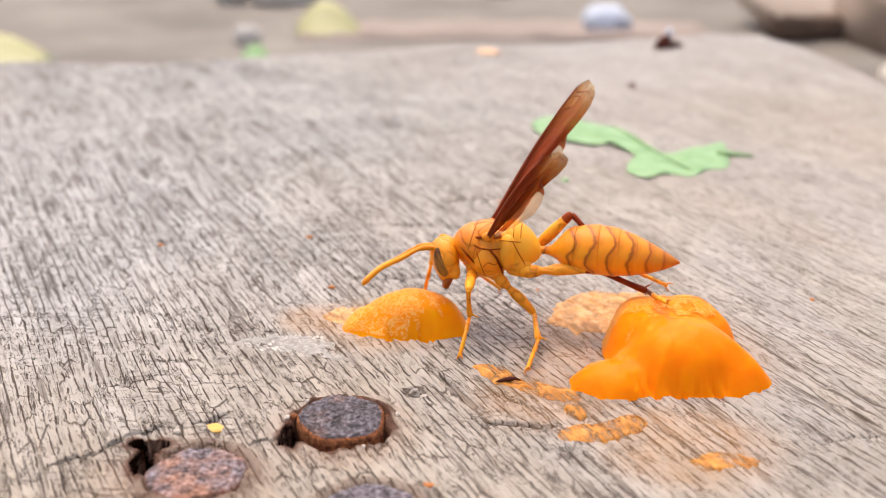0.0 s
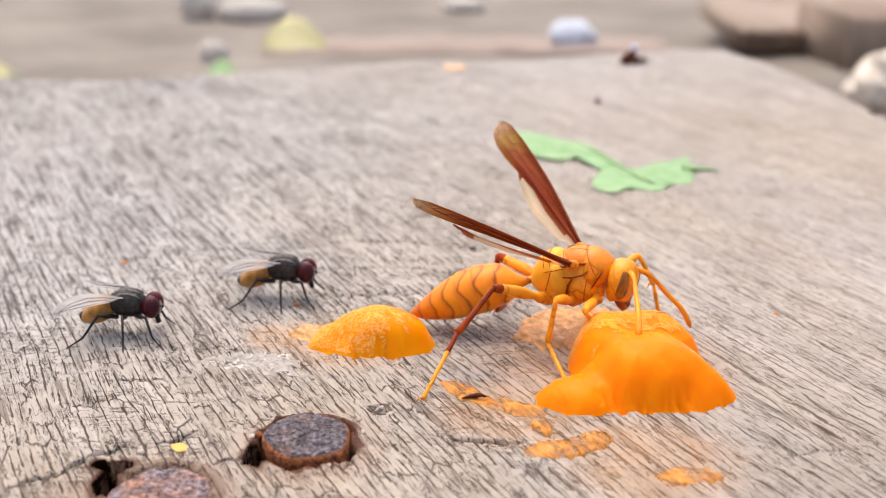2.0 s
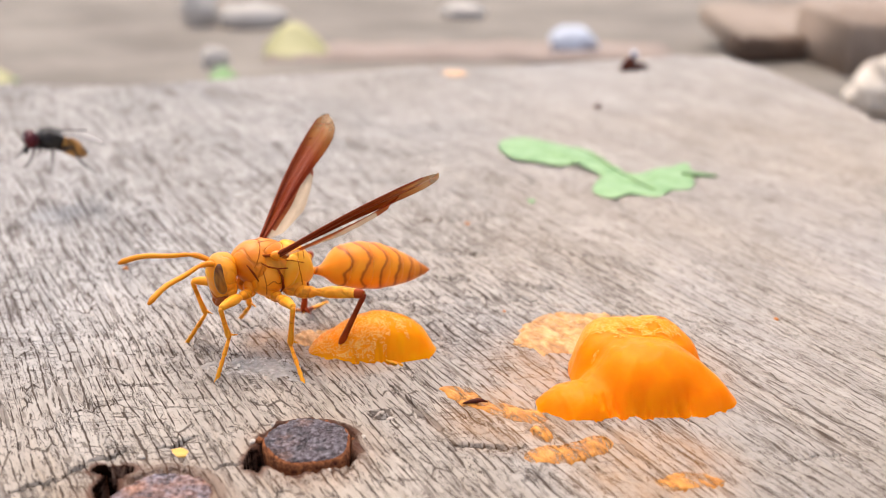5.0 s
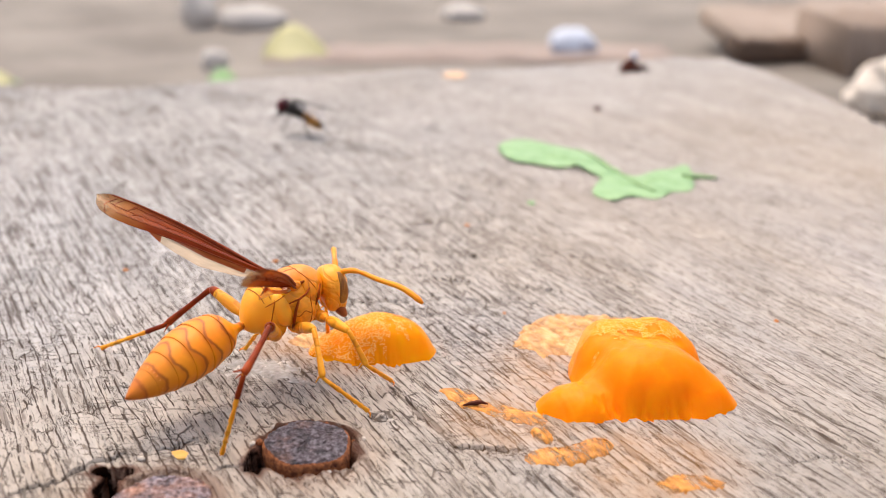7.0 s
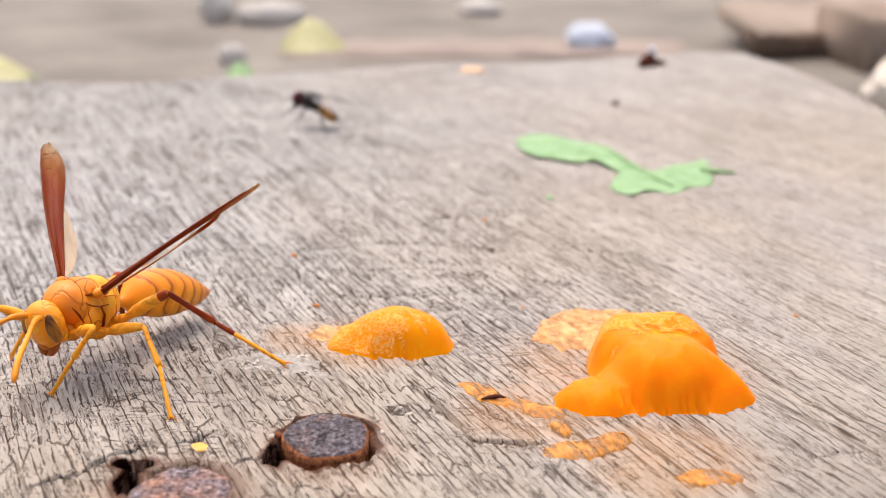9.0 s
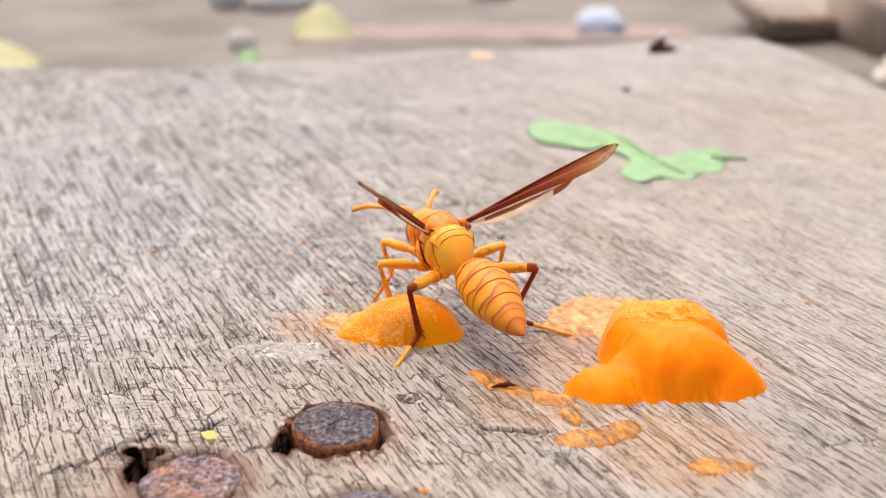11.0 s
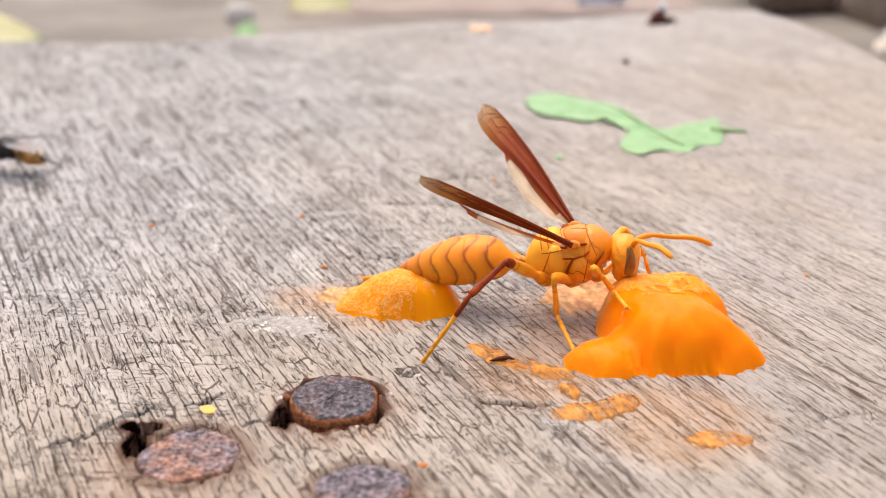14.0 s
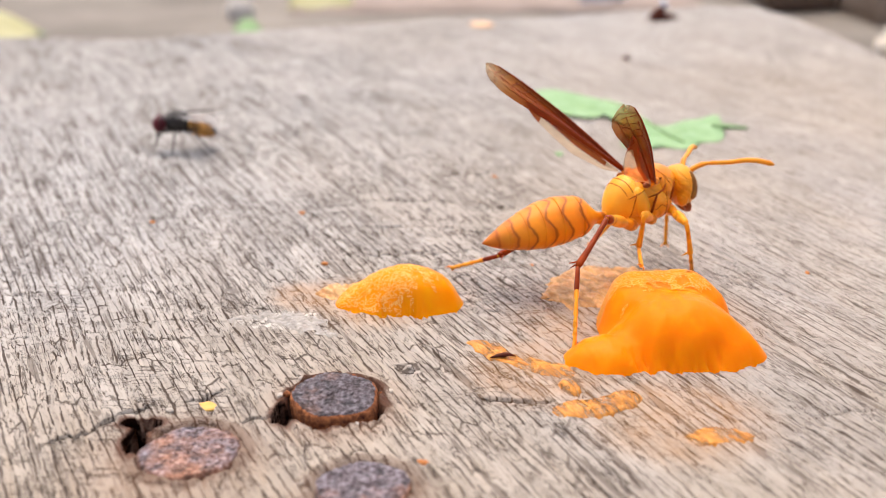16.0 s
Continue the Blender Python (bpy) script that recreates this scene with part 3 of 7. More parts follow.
def smooth_sections(keys, steps=5):
    """Catmull-Rom between the given sections, for rounder lofts."""
    out = []
    for i in range(len(keys) - 1):
        p0, p1, p2, p3 = (np.array(keys[min(max(j, 0), len(keys) - 1)], float) for j in (i - 1, i, i + 1, i + 2))
        for s in range(steps):
            t = s / steps
            v = 0.5 * (2 * p1 + (p2 - p0) * t + (2 * p0 - 5 * p1 + 4 * p2 - p3) * t * t + (3 * p1 - p0 - 3 * p2 + p3) * t ** 3)
            v[2:] = np.maximum(v[2:], 0.02)
            out.append(tuple(v))
    out.append(tuple(keys[-1]))
    return out


def tube(points, radii, n=9, bm=None, mat=0):
    """A round limb through points with a radius at each."""
    bm = bm or bmesh.new()
    pts = [Vector(p) for p in points]
    loops = []
    side = Vector((0.13, 0.97, 0.21))
    for i, p in enumerate(pts):
        d = (pts[min(i + 1, len(pts) - 1)] - pts[max(i - 1, 0)]).normalized()
        u = (side - d * side.dot(d)).normalized()
        v = d.cross(u)
        side = u
        r = radii[i]
        loops.append([p + (u * math.cos(2 * math.pi * j / n) + v * math.sin(2 * math.pi * j / n)) * r for j in range(n)])
    return rings(bm, loops, mat=mat)


def ball(centre, radii, seg=16, bm=None, turn=None, mat=0):
    bm = bm or bmesh.new()
    m = Matrix.Translation(centre) @ (turn or Matrix()) @ Matrix.Diagonal((*radii, 1))
    made = bmesh.ops.create_uvsphere(bm, u_segments=seg, v_segments=max(6, seg * 2 // 3), radius=1, matrix=m)
    for v in made["verts"]:
        for f in v.link_faces:
            f.material_index = mat
    return bm


def lattice(nx, ny, seed):
    return np.random.RandomState(seed).rand(ny, nx)


def value_noise(x, y, seed, size=64):
    """Smooth value noise of arrays x, y, between 0 and 1."""
    g = lattice(size, size, seed)
    xi, yi = np.floor(x).astype(int), np.floor(y).astype(int)
    fx, fy = x - xi, y - yi
    fx, fy = fx * fx * (3 - 2 * fx), fy * fy * (3 - 2 * fy)
    at = lambda a, b: g[b % size, a % size]
    return (at(xi, yi) * (1 - fx) + at(xi + 1, yi) * fx) * (1 - fy) + (at(xi, yi + 1) * (1 - fx) + at(xi + 1, yi + 1) * fx) * fy


def fractal(x, y, seed, octaves=4):
    total, amp, out = 0.0, 1.0, 0.0
    for o in range(octaves):
        out = out + amp * value_noise(x * 2 ** o, y * 2 ** o, seed + o)
        total, amp = total + amp, amp * 0.5
    return out / total


def grid_mesh(name, X, Y, Z, material, keep=None, parent=None, label=""):
    """A height field in millimetres as one mesh."""
    ny, nx = X.shape
    co = np.stack([X, Y, Z], -1).reshape(-1, 3) * MM
    idx = np.arange(nx * ny).reshape(ny, nx)
    q = np.stack([idx[:-1, :-1], idx[:-1, 1:], idx[1:, 1:], idx[1:, :-1]], -1).reshape(-1, 4)
    if keep is not None:
        kk = keep.reshape(-1)
        q = q[kk[q].any(1)]
        used = np.unique(q)
        remap = np.full(nx * ny, -1)
        remap[used] = np.arange(len(used))
        co, q = co[used], remap[q]
    me = bpy.data.meshes.new(name)
    me.vertices.add(len(co))
    me.vertices.foreach_set("co", co.ravel())
    me.loops.add(q.size)
    me.loops.foreach_set("vertex_index", q.ravel().astype(np.int32))
    me.polygons.add(len(q))
    me.polygons.foreach_set("loop_start", np.arange(0, q.size, 4, dtype=np.int32))
    me.polygons.foreach_set("use_smooth", np.ones(len(q), bool))
    me.update(calc_edges=True)
    me.validate()
    me.materials.append(material)
    ob = new(name, me)
    ob.parent = parent
    return tagged(ob, label) if label else ob


# ---- the weathered board ----


def far_edge(x):
    """y of the board's worn far edge."""
    return np.interp(x, [-200, -86, -64, -43, -21, 0, 14, 32, 52, 62, 67, 71, 74, 90], [104, 118, 117, 123, 133, 138, 136, 144, 151, 149, 136, 111, 88, 24])


def segment_distance(X, Y, ax, ay, bx, by):
    dx, dy = bx - ax, by - ay
    t = np.clip(((X - ax) * dx + (Y - ay) * dy) / (dx * dx + dy * dy), 0, 1)
    return np.hypot(X - ax - t * dx, Y - ay - t * dy), t


# open checks and splits in the wood: from, to, half width, depth
SPLITS = [((-31.2, -41.5), (-28.3, -39.1), 0.19, 2.2), ((-28.3, -39.1), (-26.9, -36.9), 0.2, 2.2), ((-26.9, -36.9), (-24.6, -35.2), 0.22, 2.2), ((-22.4, -35.2), (-19.5, -32.8), 0.22, 2.0),
          ((-17.5, -37.8), (-14.7, -36.8), 0.18, 1.5), ((1.0, -34.2), (6.2, -34.6), 0.26, 1.6), ((-27.5, -16.5), (-19.0, -17.0), 0.10, 0.4),
          ((-26, -20.5), (-20.5, -20.0), 0.10, 0.4), ((-12.0, 6.0), (-4.5, 6.6), 0.2, 0.9), ((-4.5, 6.6), (3.0, 4.2), 0.2, 0.9),
          ((-13, -3.2), (-2, -1.6), 0.2, 0.9), ((12.9, 12.7), (20.6, 9.6), 0.25, 0.6), ((6.7, -0.7), (9.9, -1.5), 0.3, 1.2), ((7.4, 3.9), (9.7, 2.2), 0.3, 1.2), ((9.7, 2.2), (12.9, 1.2), 0.22, 1.0), ((-13, 15.8), (-3.2, 15.2), 0.3, 0.7), ((-3.2, 15.2), (5.9, 12), 0.25, 0.6), ((-33, -13.0), (-25.5, -13.5), 0.1, 0.4),
          ((-6, 24.5), (7, 25.8), 0.35, 0.5), ((-2, 26.8), (9, 27.4), 0.3, 0.4), ((26, -36.5), (33, -35.6), 0.1, 0.4), ((-31, 1.5), (-24, 2.5), 0.11, 0.4)]


# grain that stands open under the feet of the fruit
for i in range(17):
    sx, sy, ln = (12.6 + 0.72 * i + 0.25 * math.sin(5 * i), -28.0 + 0.35 * math.sin(3 * i), 1.2 + 0.8 * math.sin(2 * i) ** 2) if i < 12 else (-8.2 + 0.95 * (i - 12), -17.4 + 0.3 * math.sin(4 * i), 1.3)
    SPLITS.append(((sx, sy), (sx + ln * math.sin(GRAIN), sy - ln * math.cos(GRAIN)), 0.13, 0.9))


def board_height(X, Y):
    s = X * math.cos(GRAIN) + Y * math.sin(GRAIN)
    l = -X * math.sin(GRAIN) + Y * math.cos(GRAIN)
    Z = 0.9 * (fractal(s / 26 + 9, l / 60 + 4, 3, 3) - 0.5)
    fade = np.clip((190 - Y) / 190, 0.25, 1)
    n = fractal(s / 0.55 + 70, l / 5.0 + 11, 21, 3)
    Z = Z - fade * 0.30 * np.clip(0.47 - n, 0, 0.2) / 0.2
    m = fractal(s / 1.6 + 5, l / 16 + 31, 45, 3)
    Z = Z + fade * 0.22 * (m - 0.5)
    wob = (fractal(X / 1.2 + 20, Y / 1.2 + 20, 77, 3) - 0.5)
    for (a, b, w, d) in SPLITS:
        dist, t = segment_distance(X + 0.9 * wob, Y + 1.1 * wob, *a, *b)
        wide = w * (0.35 + 1.1 * np.sin(np.pi * np.clip(t, 0.02, 0.98)))
        Z = Z - d * np.clip(1.25 - dist / wide, 0, 1)
    # sunken sockets round the nail heads, with torn rims
    for i, (cx, cy, r) in enumerate(NAILS):
        dist = np.hypot(X - cx, Y - (cy - (0.45 if i == 0 else 0.0))) + (1.5 if i == 0 else 1.1) * wob
        rim = r + (0.35 if i == 0 else 0.12)
        Z = Z - (2.0 if i == 0 else 0.4) * np.clip((rim - dist) / 0.3, 0, 1) + 0.22 * np.clip(1 - abs(dist - rim - 0.45) / 0.6, 0, 1)
        if i == 0:
            Z = Z + (0.5 + 1.6 * wob) * np.clip(1.2 - abs(dist - rim - 0.35) / 0.5, 0, 1) * np.clip((Y - cy) / r + 0.25, 0, 1)
    # two open holes beside the nails and a small knot
    for (cx, cy, rx, ry), d in zip(HOLES, (9, 7, 8)):
        dist = np.hypot((X - cx) / rx, (Y - cy) / ry) + 1.5 * wob + 0.10 * np.sin(3 * np.arctan2(Y - cy, X - cx) + cx)
        Z = Z - d * np.clip((1.15 - dist) / 0.35, 0, 1)
    dist = np.hypot((X + 5.1) / 1.5, (Y + 29.3) / 1.3)
    Z = Z + np.where(dist < 1.2, 0.35 * np.sin(9 * dist + 3 * wob) * np.clip(1.2 - dist, 0, 1), 0)
    # the worn edge rolls off
    e = far_edge(X) + 4 * (fractal(X / 22 + 3, X * 0 + 2, 9, 3) - 0.5)
    over = np.clip(Y - (e - 4), 0, None)
    Z = Z - np.where(over < 4, 0.1 * over ** 2, 1.6 + (over - 4) * 2.5)
    return np.maximum(Z, -38)


def build_board():
    rows = [-75.0]
    while rows[-1] < 165:
        y = rows[-1]
        rows.append(y + (1.2 if y < -52 else 0.15 + 0.0042 * max(0, y + 32)))
    rows = np.array(rows)
    u = np.linspace(-1, 1, 600)
    half = np.interp(rows, [-75, -50, 165], [40, 41, 100])
    X = u[None, :] * half[:, None] + np.interp(rows, [-50, 165], [0, -8])[:, None]
    # wider strips of board outside the dense middle
    left = X[:, :1] + (-180 - X[:, :1]) * np.linspace(1, 0, 24)[None, :-1]
    right = X[:, -1:] + (100 - X[:, -1:]) * np.linspace(0, 1, 12)[None, 1:]
    X = np.concatenate([left, X, right], 1)
    Y = np.repeat(rows[:, None], X.shape[1], 1)
    Z = board_height(X, Y)
    Z[0, :] = Z[-1, :] = Z[:, 0] = Z[:, -1] = -38
    ob = grid_mesh("board", X, Y, Z, WOOD)
    return tagged(ob, "weathered grey wooden board, cracked along its grain and stained by rust", "board", kind="structure")


board = build_board()


def ground_at(x, y):
    return float(board_height(np.array([[x]], float), np.array([[y]], float))[0, 0])


# ---- things on the board ----
def sheet(rows, thick):
    """A thin closed sheet over a grid of points, with a real underside and edge."""
    bm = bmesh.new()
    up = [[bm.verts.new(p) for p in r] for r in rows]
    dn = [[bm.verts.new((p[0], p[1], p[2] - thick)) for p in r] for r in rows]
    n, m = len(rows), len(rows[0])
    for i in range(n - 1):
        for j in range(m - 1):
            bm.faces.new((up[i][j], up[i + 1][j], up[i + 1][j + 1], up[i][j + 1]))
            bm.faces.new((dn[i][j], dn[i][j + 1], dn[i + 1][j + 1], dn[i + 1][j]))
    edge = [(i, 0) for i in range(n)] + [(n - 1, j) for j in range(1, m)] + [(i, m - 1) for i in range(n - 2, -1, -1)] + [(0, j) for j in range(m - 2, 0, -1)]
    for (a, b), (c, d) in zip(edge, edge[1:] + edge[:1]):
        bm.faces.new((up[a][b], dn[a][b], dn[c][d], up[c][d]))
    bmesh.ops.recalc_face_normals(bm, faces=bm.faces)
    return bm


def build_nail(x, y, r, top, tilt, mat, rim, label, seed):
    """A flat hammered nail head: its worn face and its rusted rim."""
    rs = np.random.RandomState(seed)
    n = 80
    wobble = [1 + 0.05 * math.sin(2 * a + seed) + 0.035 * math.sin(5 * a + 2 * seed) + 0.03 * rs.rand() for a in np.linspace(0, 2 * math.pi, n, endpoint=False)]

    def hoops(table, jitter):
        out = []
        for f, z in table:
            out.append([(r * f * wobble[i] * math.cos(2 * math.pi * i / n), r * f * wobble[i] * math.sin(2 * math.pi * i / n), z + jitter * (rs.rand() - 0.5)) for i in range(n)])
        return out

    root = new("nail")
    part("rim", rings(bmesh.new(), hoops(((0.9, -2.4), (1.0, -2.1), (1.03, -1.2), (1.02, -0.5), (0.99, -0.16), (0.955, -0.05)), 0.09)), rim, root, "flaking red rust on the rim" if rim is RIM else "rust-brown edge")
    part("face", rings(bmesh.new(), hoops(((0.96, -0.12), (0.955, -0.03), (0.92, 0.03), (0.84, 0.05), (0.74, 0.06), (0.62, 0.03), (0.5, 0.07), (0.38, 0.05), (0.26, 0.08), (0.14, 0.05), (0.04, 0.07)), 0.13)), mat, root)
    root.matrix_basis = pose(x * MM, y * MM, top * MM, *tilt)
    return tagged(root, label, "nail", "nails in the board")


build_nail(-10.6, -34.6, 3.3, 0.55, (5, -2, 10), NAIL, RIM, "dark rusted flat nail head standing proud in its socket", 3)
build_nail(-20.4, -42.2, 3.65, -0.14, (1, 1, 60), MIX, RUST, "red-rusted nail head sunk level with the wood", 8)
build_nail(-7.4, -46.7, 3.2, -0.14, (1, -1, 120), DULL, MIX, "dark rusted nail head sunk level with the wood", 5)


def blob(lobes, X, Y, wob, comb, soft=2.2):
    """Height of soft mounds: (x, y, rx, ry, turn in degrees, height, steepness)."""
    out = np.full(X.shape, -9.0)
    for cx, cy, rx, ry, turn, h, p in lobes:
        a = radians(turn)
        u = ((X - cx) * math.cos(a) + (Y - cy) * math.sin(a)) / rx
        v = (-(X - cx) * math.sin(a) + (Y - cy) * math.cos(a)) / ry
        d = np.hypot(u, v) * (1 + 0.16 * wob + 0.03 * comb)
        z = np.where(d < 1, h * np.clip(1 - d ** p, 0, 1) ** 0.62, -4 * (d - 1))
        k = soft * min(1.0, h / 2.0)
        m = np.clip(0.5 + 0.5 * (z - out) / k, 0, 1)
        out = out * (1 - m) + z * m + 0.9 * k * m * (1 - m)
    return out


def build_pulp(name, box, lobes, mat, label, step=0.16, seed=1, rough=0.25, category="fruit pulp", thin=False, skin=None):
    x0, x1, y0, y1 = box
    X, Y = np.meshgrid(np.arange(x0, x1, step), np.arange(y0, y1, step))
    wob = fractal(X / 1.7 + seed, Y / 1.7 + 2 * seed, 100 + seed, 4) - 0.5
    # the foot creeps into the open grain, tooth by tooth
    comb = 2 * fractal((X * math.cos(GRAIN) + Y * math.sin(GRAIN)) / 0.42 + 5, (Y * math.cos(GRAIN) - X * math.sin(GRAIN)) / 3.0 + 8, 600 + seed, 2) - 1
    Z = blob(lobes, X, Y, (3.2 if thin else 2.0) * wob, comb)
    Z = np.where(Z > 0, Z * (1 + 0.10 * wob), Z)
    for _ in range(0 if thin else 16):
        # slumped and soft: level out the folds between the lobes
        Z[1:-1, 1:-1] = 0.4 * Z[1:-1, 1:-1] + 0.15 * (Z[2:, 1:-1] + Z[:-2, 1:-1] + Z[1:-1, 2:] + Z[1:-1, :-2])
    Z = Z + rough * (fractal(X / 0.8 + 3, Y / 1.3 + seed, 200 + seed, 3) - 0.5) * np.clip(Z + 0.3, 0, 1)
    Z = Z + board_height(X, Y) * (0.93 if thin else np.clip(1 - Z / 2, 0, 1) * 0.7)
    ob = grid_mesh(name, X, Y, Z, mat, Z > board_height(X, Y) - 0.5)
    if skin:
        # a drying skin over the higher, back part, wrinkled and torn at its edge
        torn = fractal(X / 2.4 + 7 + 2.2 * wob, Y / 1.6 + seed + 3 * (fractal(X / 1.3, Y / 1.3, 450, 3) - 0.5), 400 + seed, 5)
        fold = np.abs(fractal(X / 1.0 + 1, Y / 0.7 + 5, 500 + seed, 3) - 0.5)
        height = Z + 0.05 + 0.35 * np.clip(0.09 - fold, 0, 1)
        back = (Y - skin[1]) * skin[2] + (skin[0] - X) * skin[3]
        grid_mesh("skin", X, Y, height, SKIN, (Z > 0.35) & (1.9 * torn - 0.45 + back > 0.5), ob, "paler wrinkled drying skin")
    return tagged(ob, label, category)


MOUND = [(14.6, -20.3, 3.1, 5.2, 0, 4.4, 2.8), (18.4, -18.9, 4.7, 3.7, 0, 4.4, 2.6), (17.3, -24.7, 5.3, 4.5, 0, 4.5, 3.0), (20.7, -25.7, 3.9, 3.0, -8, 3.1, 1.5), (11.7, -27.0, 3.8, 3.0, 6, 1.9, 1.8)]
HEAP = [(-5.5, -15.2, 4.4, 3.3, -4, 3.4, 2.5), (-7.6, -14.8, 5.0, 3.0, 8, 2.3, 1.7)]
build_pulp("fruit_pulp", (4, 29, -34, -12), MOUND, PULP, "glossy mound of wet orange fruit pulp on the board", seed=4, skin=(15.5, -20.6, 0.20, 0.05))
build_pulp("fruit_pulp", (-16, 1, -20, -8), HEAP, GOLD, "small wet heap of orange fruit pulp on the board", seed=9, skin=(-5.2, -16.4, 0.16, 0.12))
build_pulp("pulp_smear", (6, 20, -22, -3), [(11.5, -11.0, 3.9, 5.6, -24, 0.4, 3), (15.5, -12.5, 4.2, 6.0, 0, 0.7, 3)], THIN,
           "thin drying smear of fruit pulp behind the mound", seed=6, rough=0.5, category="fruit smear", thin=True)
build_pulp("pulp_smear", (-16, -8, -17, -9), [(-12.2, -13.0, 2.6, 2.0, 20, 0.35, 2.4)], THIN, "thin drying smear of pulp beside the small heap",
           seed=12, rough=0.5, category="fruit smear", thin=True)
build_pulp("pulp_smear", (-2, 10, -33, -21), [(2.4, -26.0, 3.2, 1.2, -48, 0.14, 2), (5.8, -28.6, 3.0, 1.4, -30, 0.16, 2), (1.2, -24.2, 1.6, 0.7, -10, 0.12, 2)],
           FILM, "thin broken trail of dried fruit pulp", seed=15, rough=0.5, category="fruit smear", thin=True)
build_pulp("pulp_smear", (4, 16, -40, -29), [(9.8, -35.4, 3.2, 1.5, 12, 0.35, 2.6), (12.0, -34.3, 1.6, 1.2, 30, 0.5, 2.4), (7.9, -32.2, 0.9, 1.2, 20, 0.5, 2.4)],
           FILM, "flattened smear of orange pulp on the wood", seed=18, rough=0.45, category="fruit smear", thin=True)
build_pulp("pulp_smear", (14, 24, -44, -36), [(18.4, -39.8, 2.5, 1.2, 6, 0.22, 2)], FILM, "small dried smear of orange pulp", seed=21, rough=0.45,
           category="fruit smear", thin=True)


def leaf_piece(outline, thick, lift):
    """A soft leaf blade filling an outline, gently wavy, with a real thickness."""
    n = len(outline)
    pts = []
    for i in range(n):
        p0, p1, p2, p3 = (Vector(outline[(i + k) % n]) for k in (-1, 0, 1, 2))
        for s in range(5):
            t = s / 5
            pts.append(0.5 * (2 * p1 + (p2 - p0) * t + (2 * p0 - 5 * p1 + 4 * p2 - p3) * t * t + (3 * p1 - p0 - 3 * p2 + p3) * t ** 3))
    c = sum(pts, Vector((0, 0))) / len(pts)
    loops = []
    for f, z in ((0.02, -thick), (0.5, -thick), (0.98, -thick), (1.0, -thick * 0.5), (0.98, 0), (0.75, 0.02), (0.5, 0.1), (0.25, 0.05), (0.02, 0.0)):
        loops.append([(c.x + (p.x - c.x) * f, c.y + (p.y - c.y) * f, lift + z + 0.12 * math.sin(0.9 * p.x * f + 0.5 * p.y)) for p in pts])
    bm = rings(bmesh.new(), loops)
    bmesh.ops.recalc_face_normals(bm, faces=bm.faces)
    return bm


def build_leaf():
    """A soft torn leaf in two lobes joined by a narrow waist, lying on the board."""
    root = new("leaf")
    part("blade", leaf_piece([(8.6, 61.5), (9.4, 67.5), (12.6, 68.6), (16.0, 66.6), (19.3, 63.6), (22.5, 60.0), (24.2, 53.5), (25.6, 48.6), (22.6, 45.8), (21.4, 50.0), (19.4, 52.6), (16.6, 51.2), (13.4, 53.4), (10.4, 56.0)], 0.15, 0.22), LEAF, root)
    part("blade", leaf_piece([(20.2, 37.6), (21.2, 42.5), (22.8, 47.0), (24.6, 49.4), (26.4, 46.6), (29.2, 48.4), (32.4, 50.6), (35.6, 52.4), (35.2, 46.0), (34.0, 39.8), (31.0, 38.2), (28.6, 35.4), (25.2, 36.2), (22.4, 34.6)], 0.15, 0.20), LEAF, root)
    part("midrib", tube([(20.6, 62, 0.3), (23.4, 55, 0.36), (24.4, 50, 0.38), (26.4, 43.0, 0.36), (28.6, 38.2, 0.3)], [0.1, 0.18, 0.2, 0.18, 0.1], 7), STALK, root, "darker green midrib")
    part("stalk", tube([(33.8, 46.5, 0.3), (36.4, 45.4, 0.35), (38.4, 45.0, 0.3)], [0.45, 0.35, 0.2], 7), STALK, root, "thin pale stalk")
    return tagged(root, "soft green two-lobed leaf lying on the board", "leaf")


build_leaf()


def build_speck(x, y, r, mat, name, label, category, seed, flat=0.45):
    rs = np.random.RandomState(seed)
    bm = ball((0, 0, 0), (r, r * (0.55 + 0.3 * rs.rand()), r * flat), 14)
    for v in bm.verts:
        v.co *= 1 + 0.22 * (noise.noise(v.co * 1.7 / r + Vector((seed, 0, 0))))
    ob = part(name, bm, mat)
    ob.matrix_basis = pose(x * MM, y * MM, (ground_at(x, y) + r * flat * 0.4) * MM, 0, 0, 180 * rs.rand())
    return tagged(ob, label, category)


for i, (x, y, r) in enumerate([(-6.9, -36.3, 0.42), (-7.6, -37.4, 0.36), (-8.6, -38.0, 0.3), (-14.9, -34.4, 0.34), (-6.3, -33.2, 0.3), (-12.4, -30.6, 0.32), (-4.3, -29.9, 0.34), (-23.2, -36.4, 0.35)]):
    build_speck(x, y, r, SPLINT, "wood_chip", "small pale chip of torn wood on the board", "wood chip", 60 + i, 0.55)
# torn wood standing round the proud nail
for i in range(15):
    a = radians(20 + 17 * i)
    r = 3.75 + 0.3 * math.sin(3.1 * i)
    build_speck(-10.6 + r * math.cos(a), -34.8 + r * math.sin(a), 0.24 + 0.12 * math.sin(2.3 * i) ** 2, RIM if i % 3 == 0 else SPLINT, "wood_chip", "rust-stained chip of torn wood by a nail" if i % 3 == 0 else "small pale chip of torn wood on the board", "wood chip", 80 + i, 0.8)
build_pulp("wood_flake", (-23, -8, -27, -16), [(-19.3, -18.8, 3.0, 0.7, 16, 0.07, 2.6), (-15.6, -19.7, 2.8, 1.3, -8, 0.08, 2.6), (-13.9, -21.6, 2.4, 1.0, -24, 0.06, 2.6)],
           LIFTED, "thin pale flake of lifted wood fibres", seed=33, rough=0.5, category="wood flake", thin=True)
build_speck(-20.6, -35.4, 1.05, FLAKE, "flake", "tiny yellow plant flake on the wood", "flake", 2, 0.2)
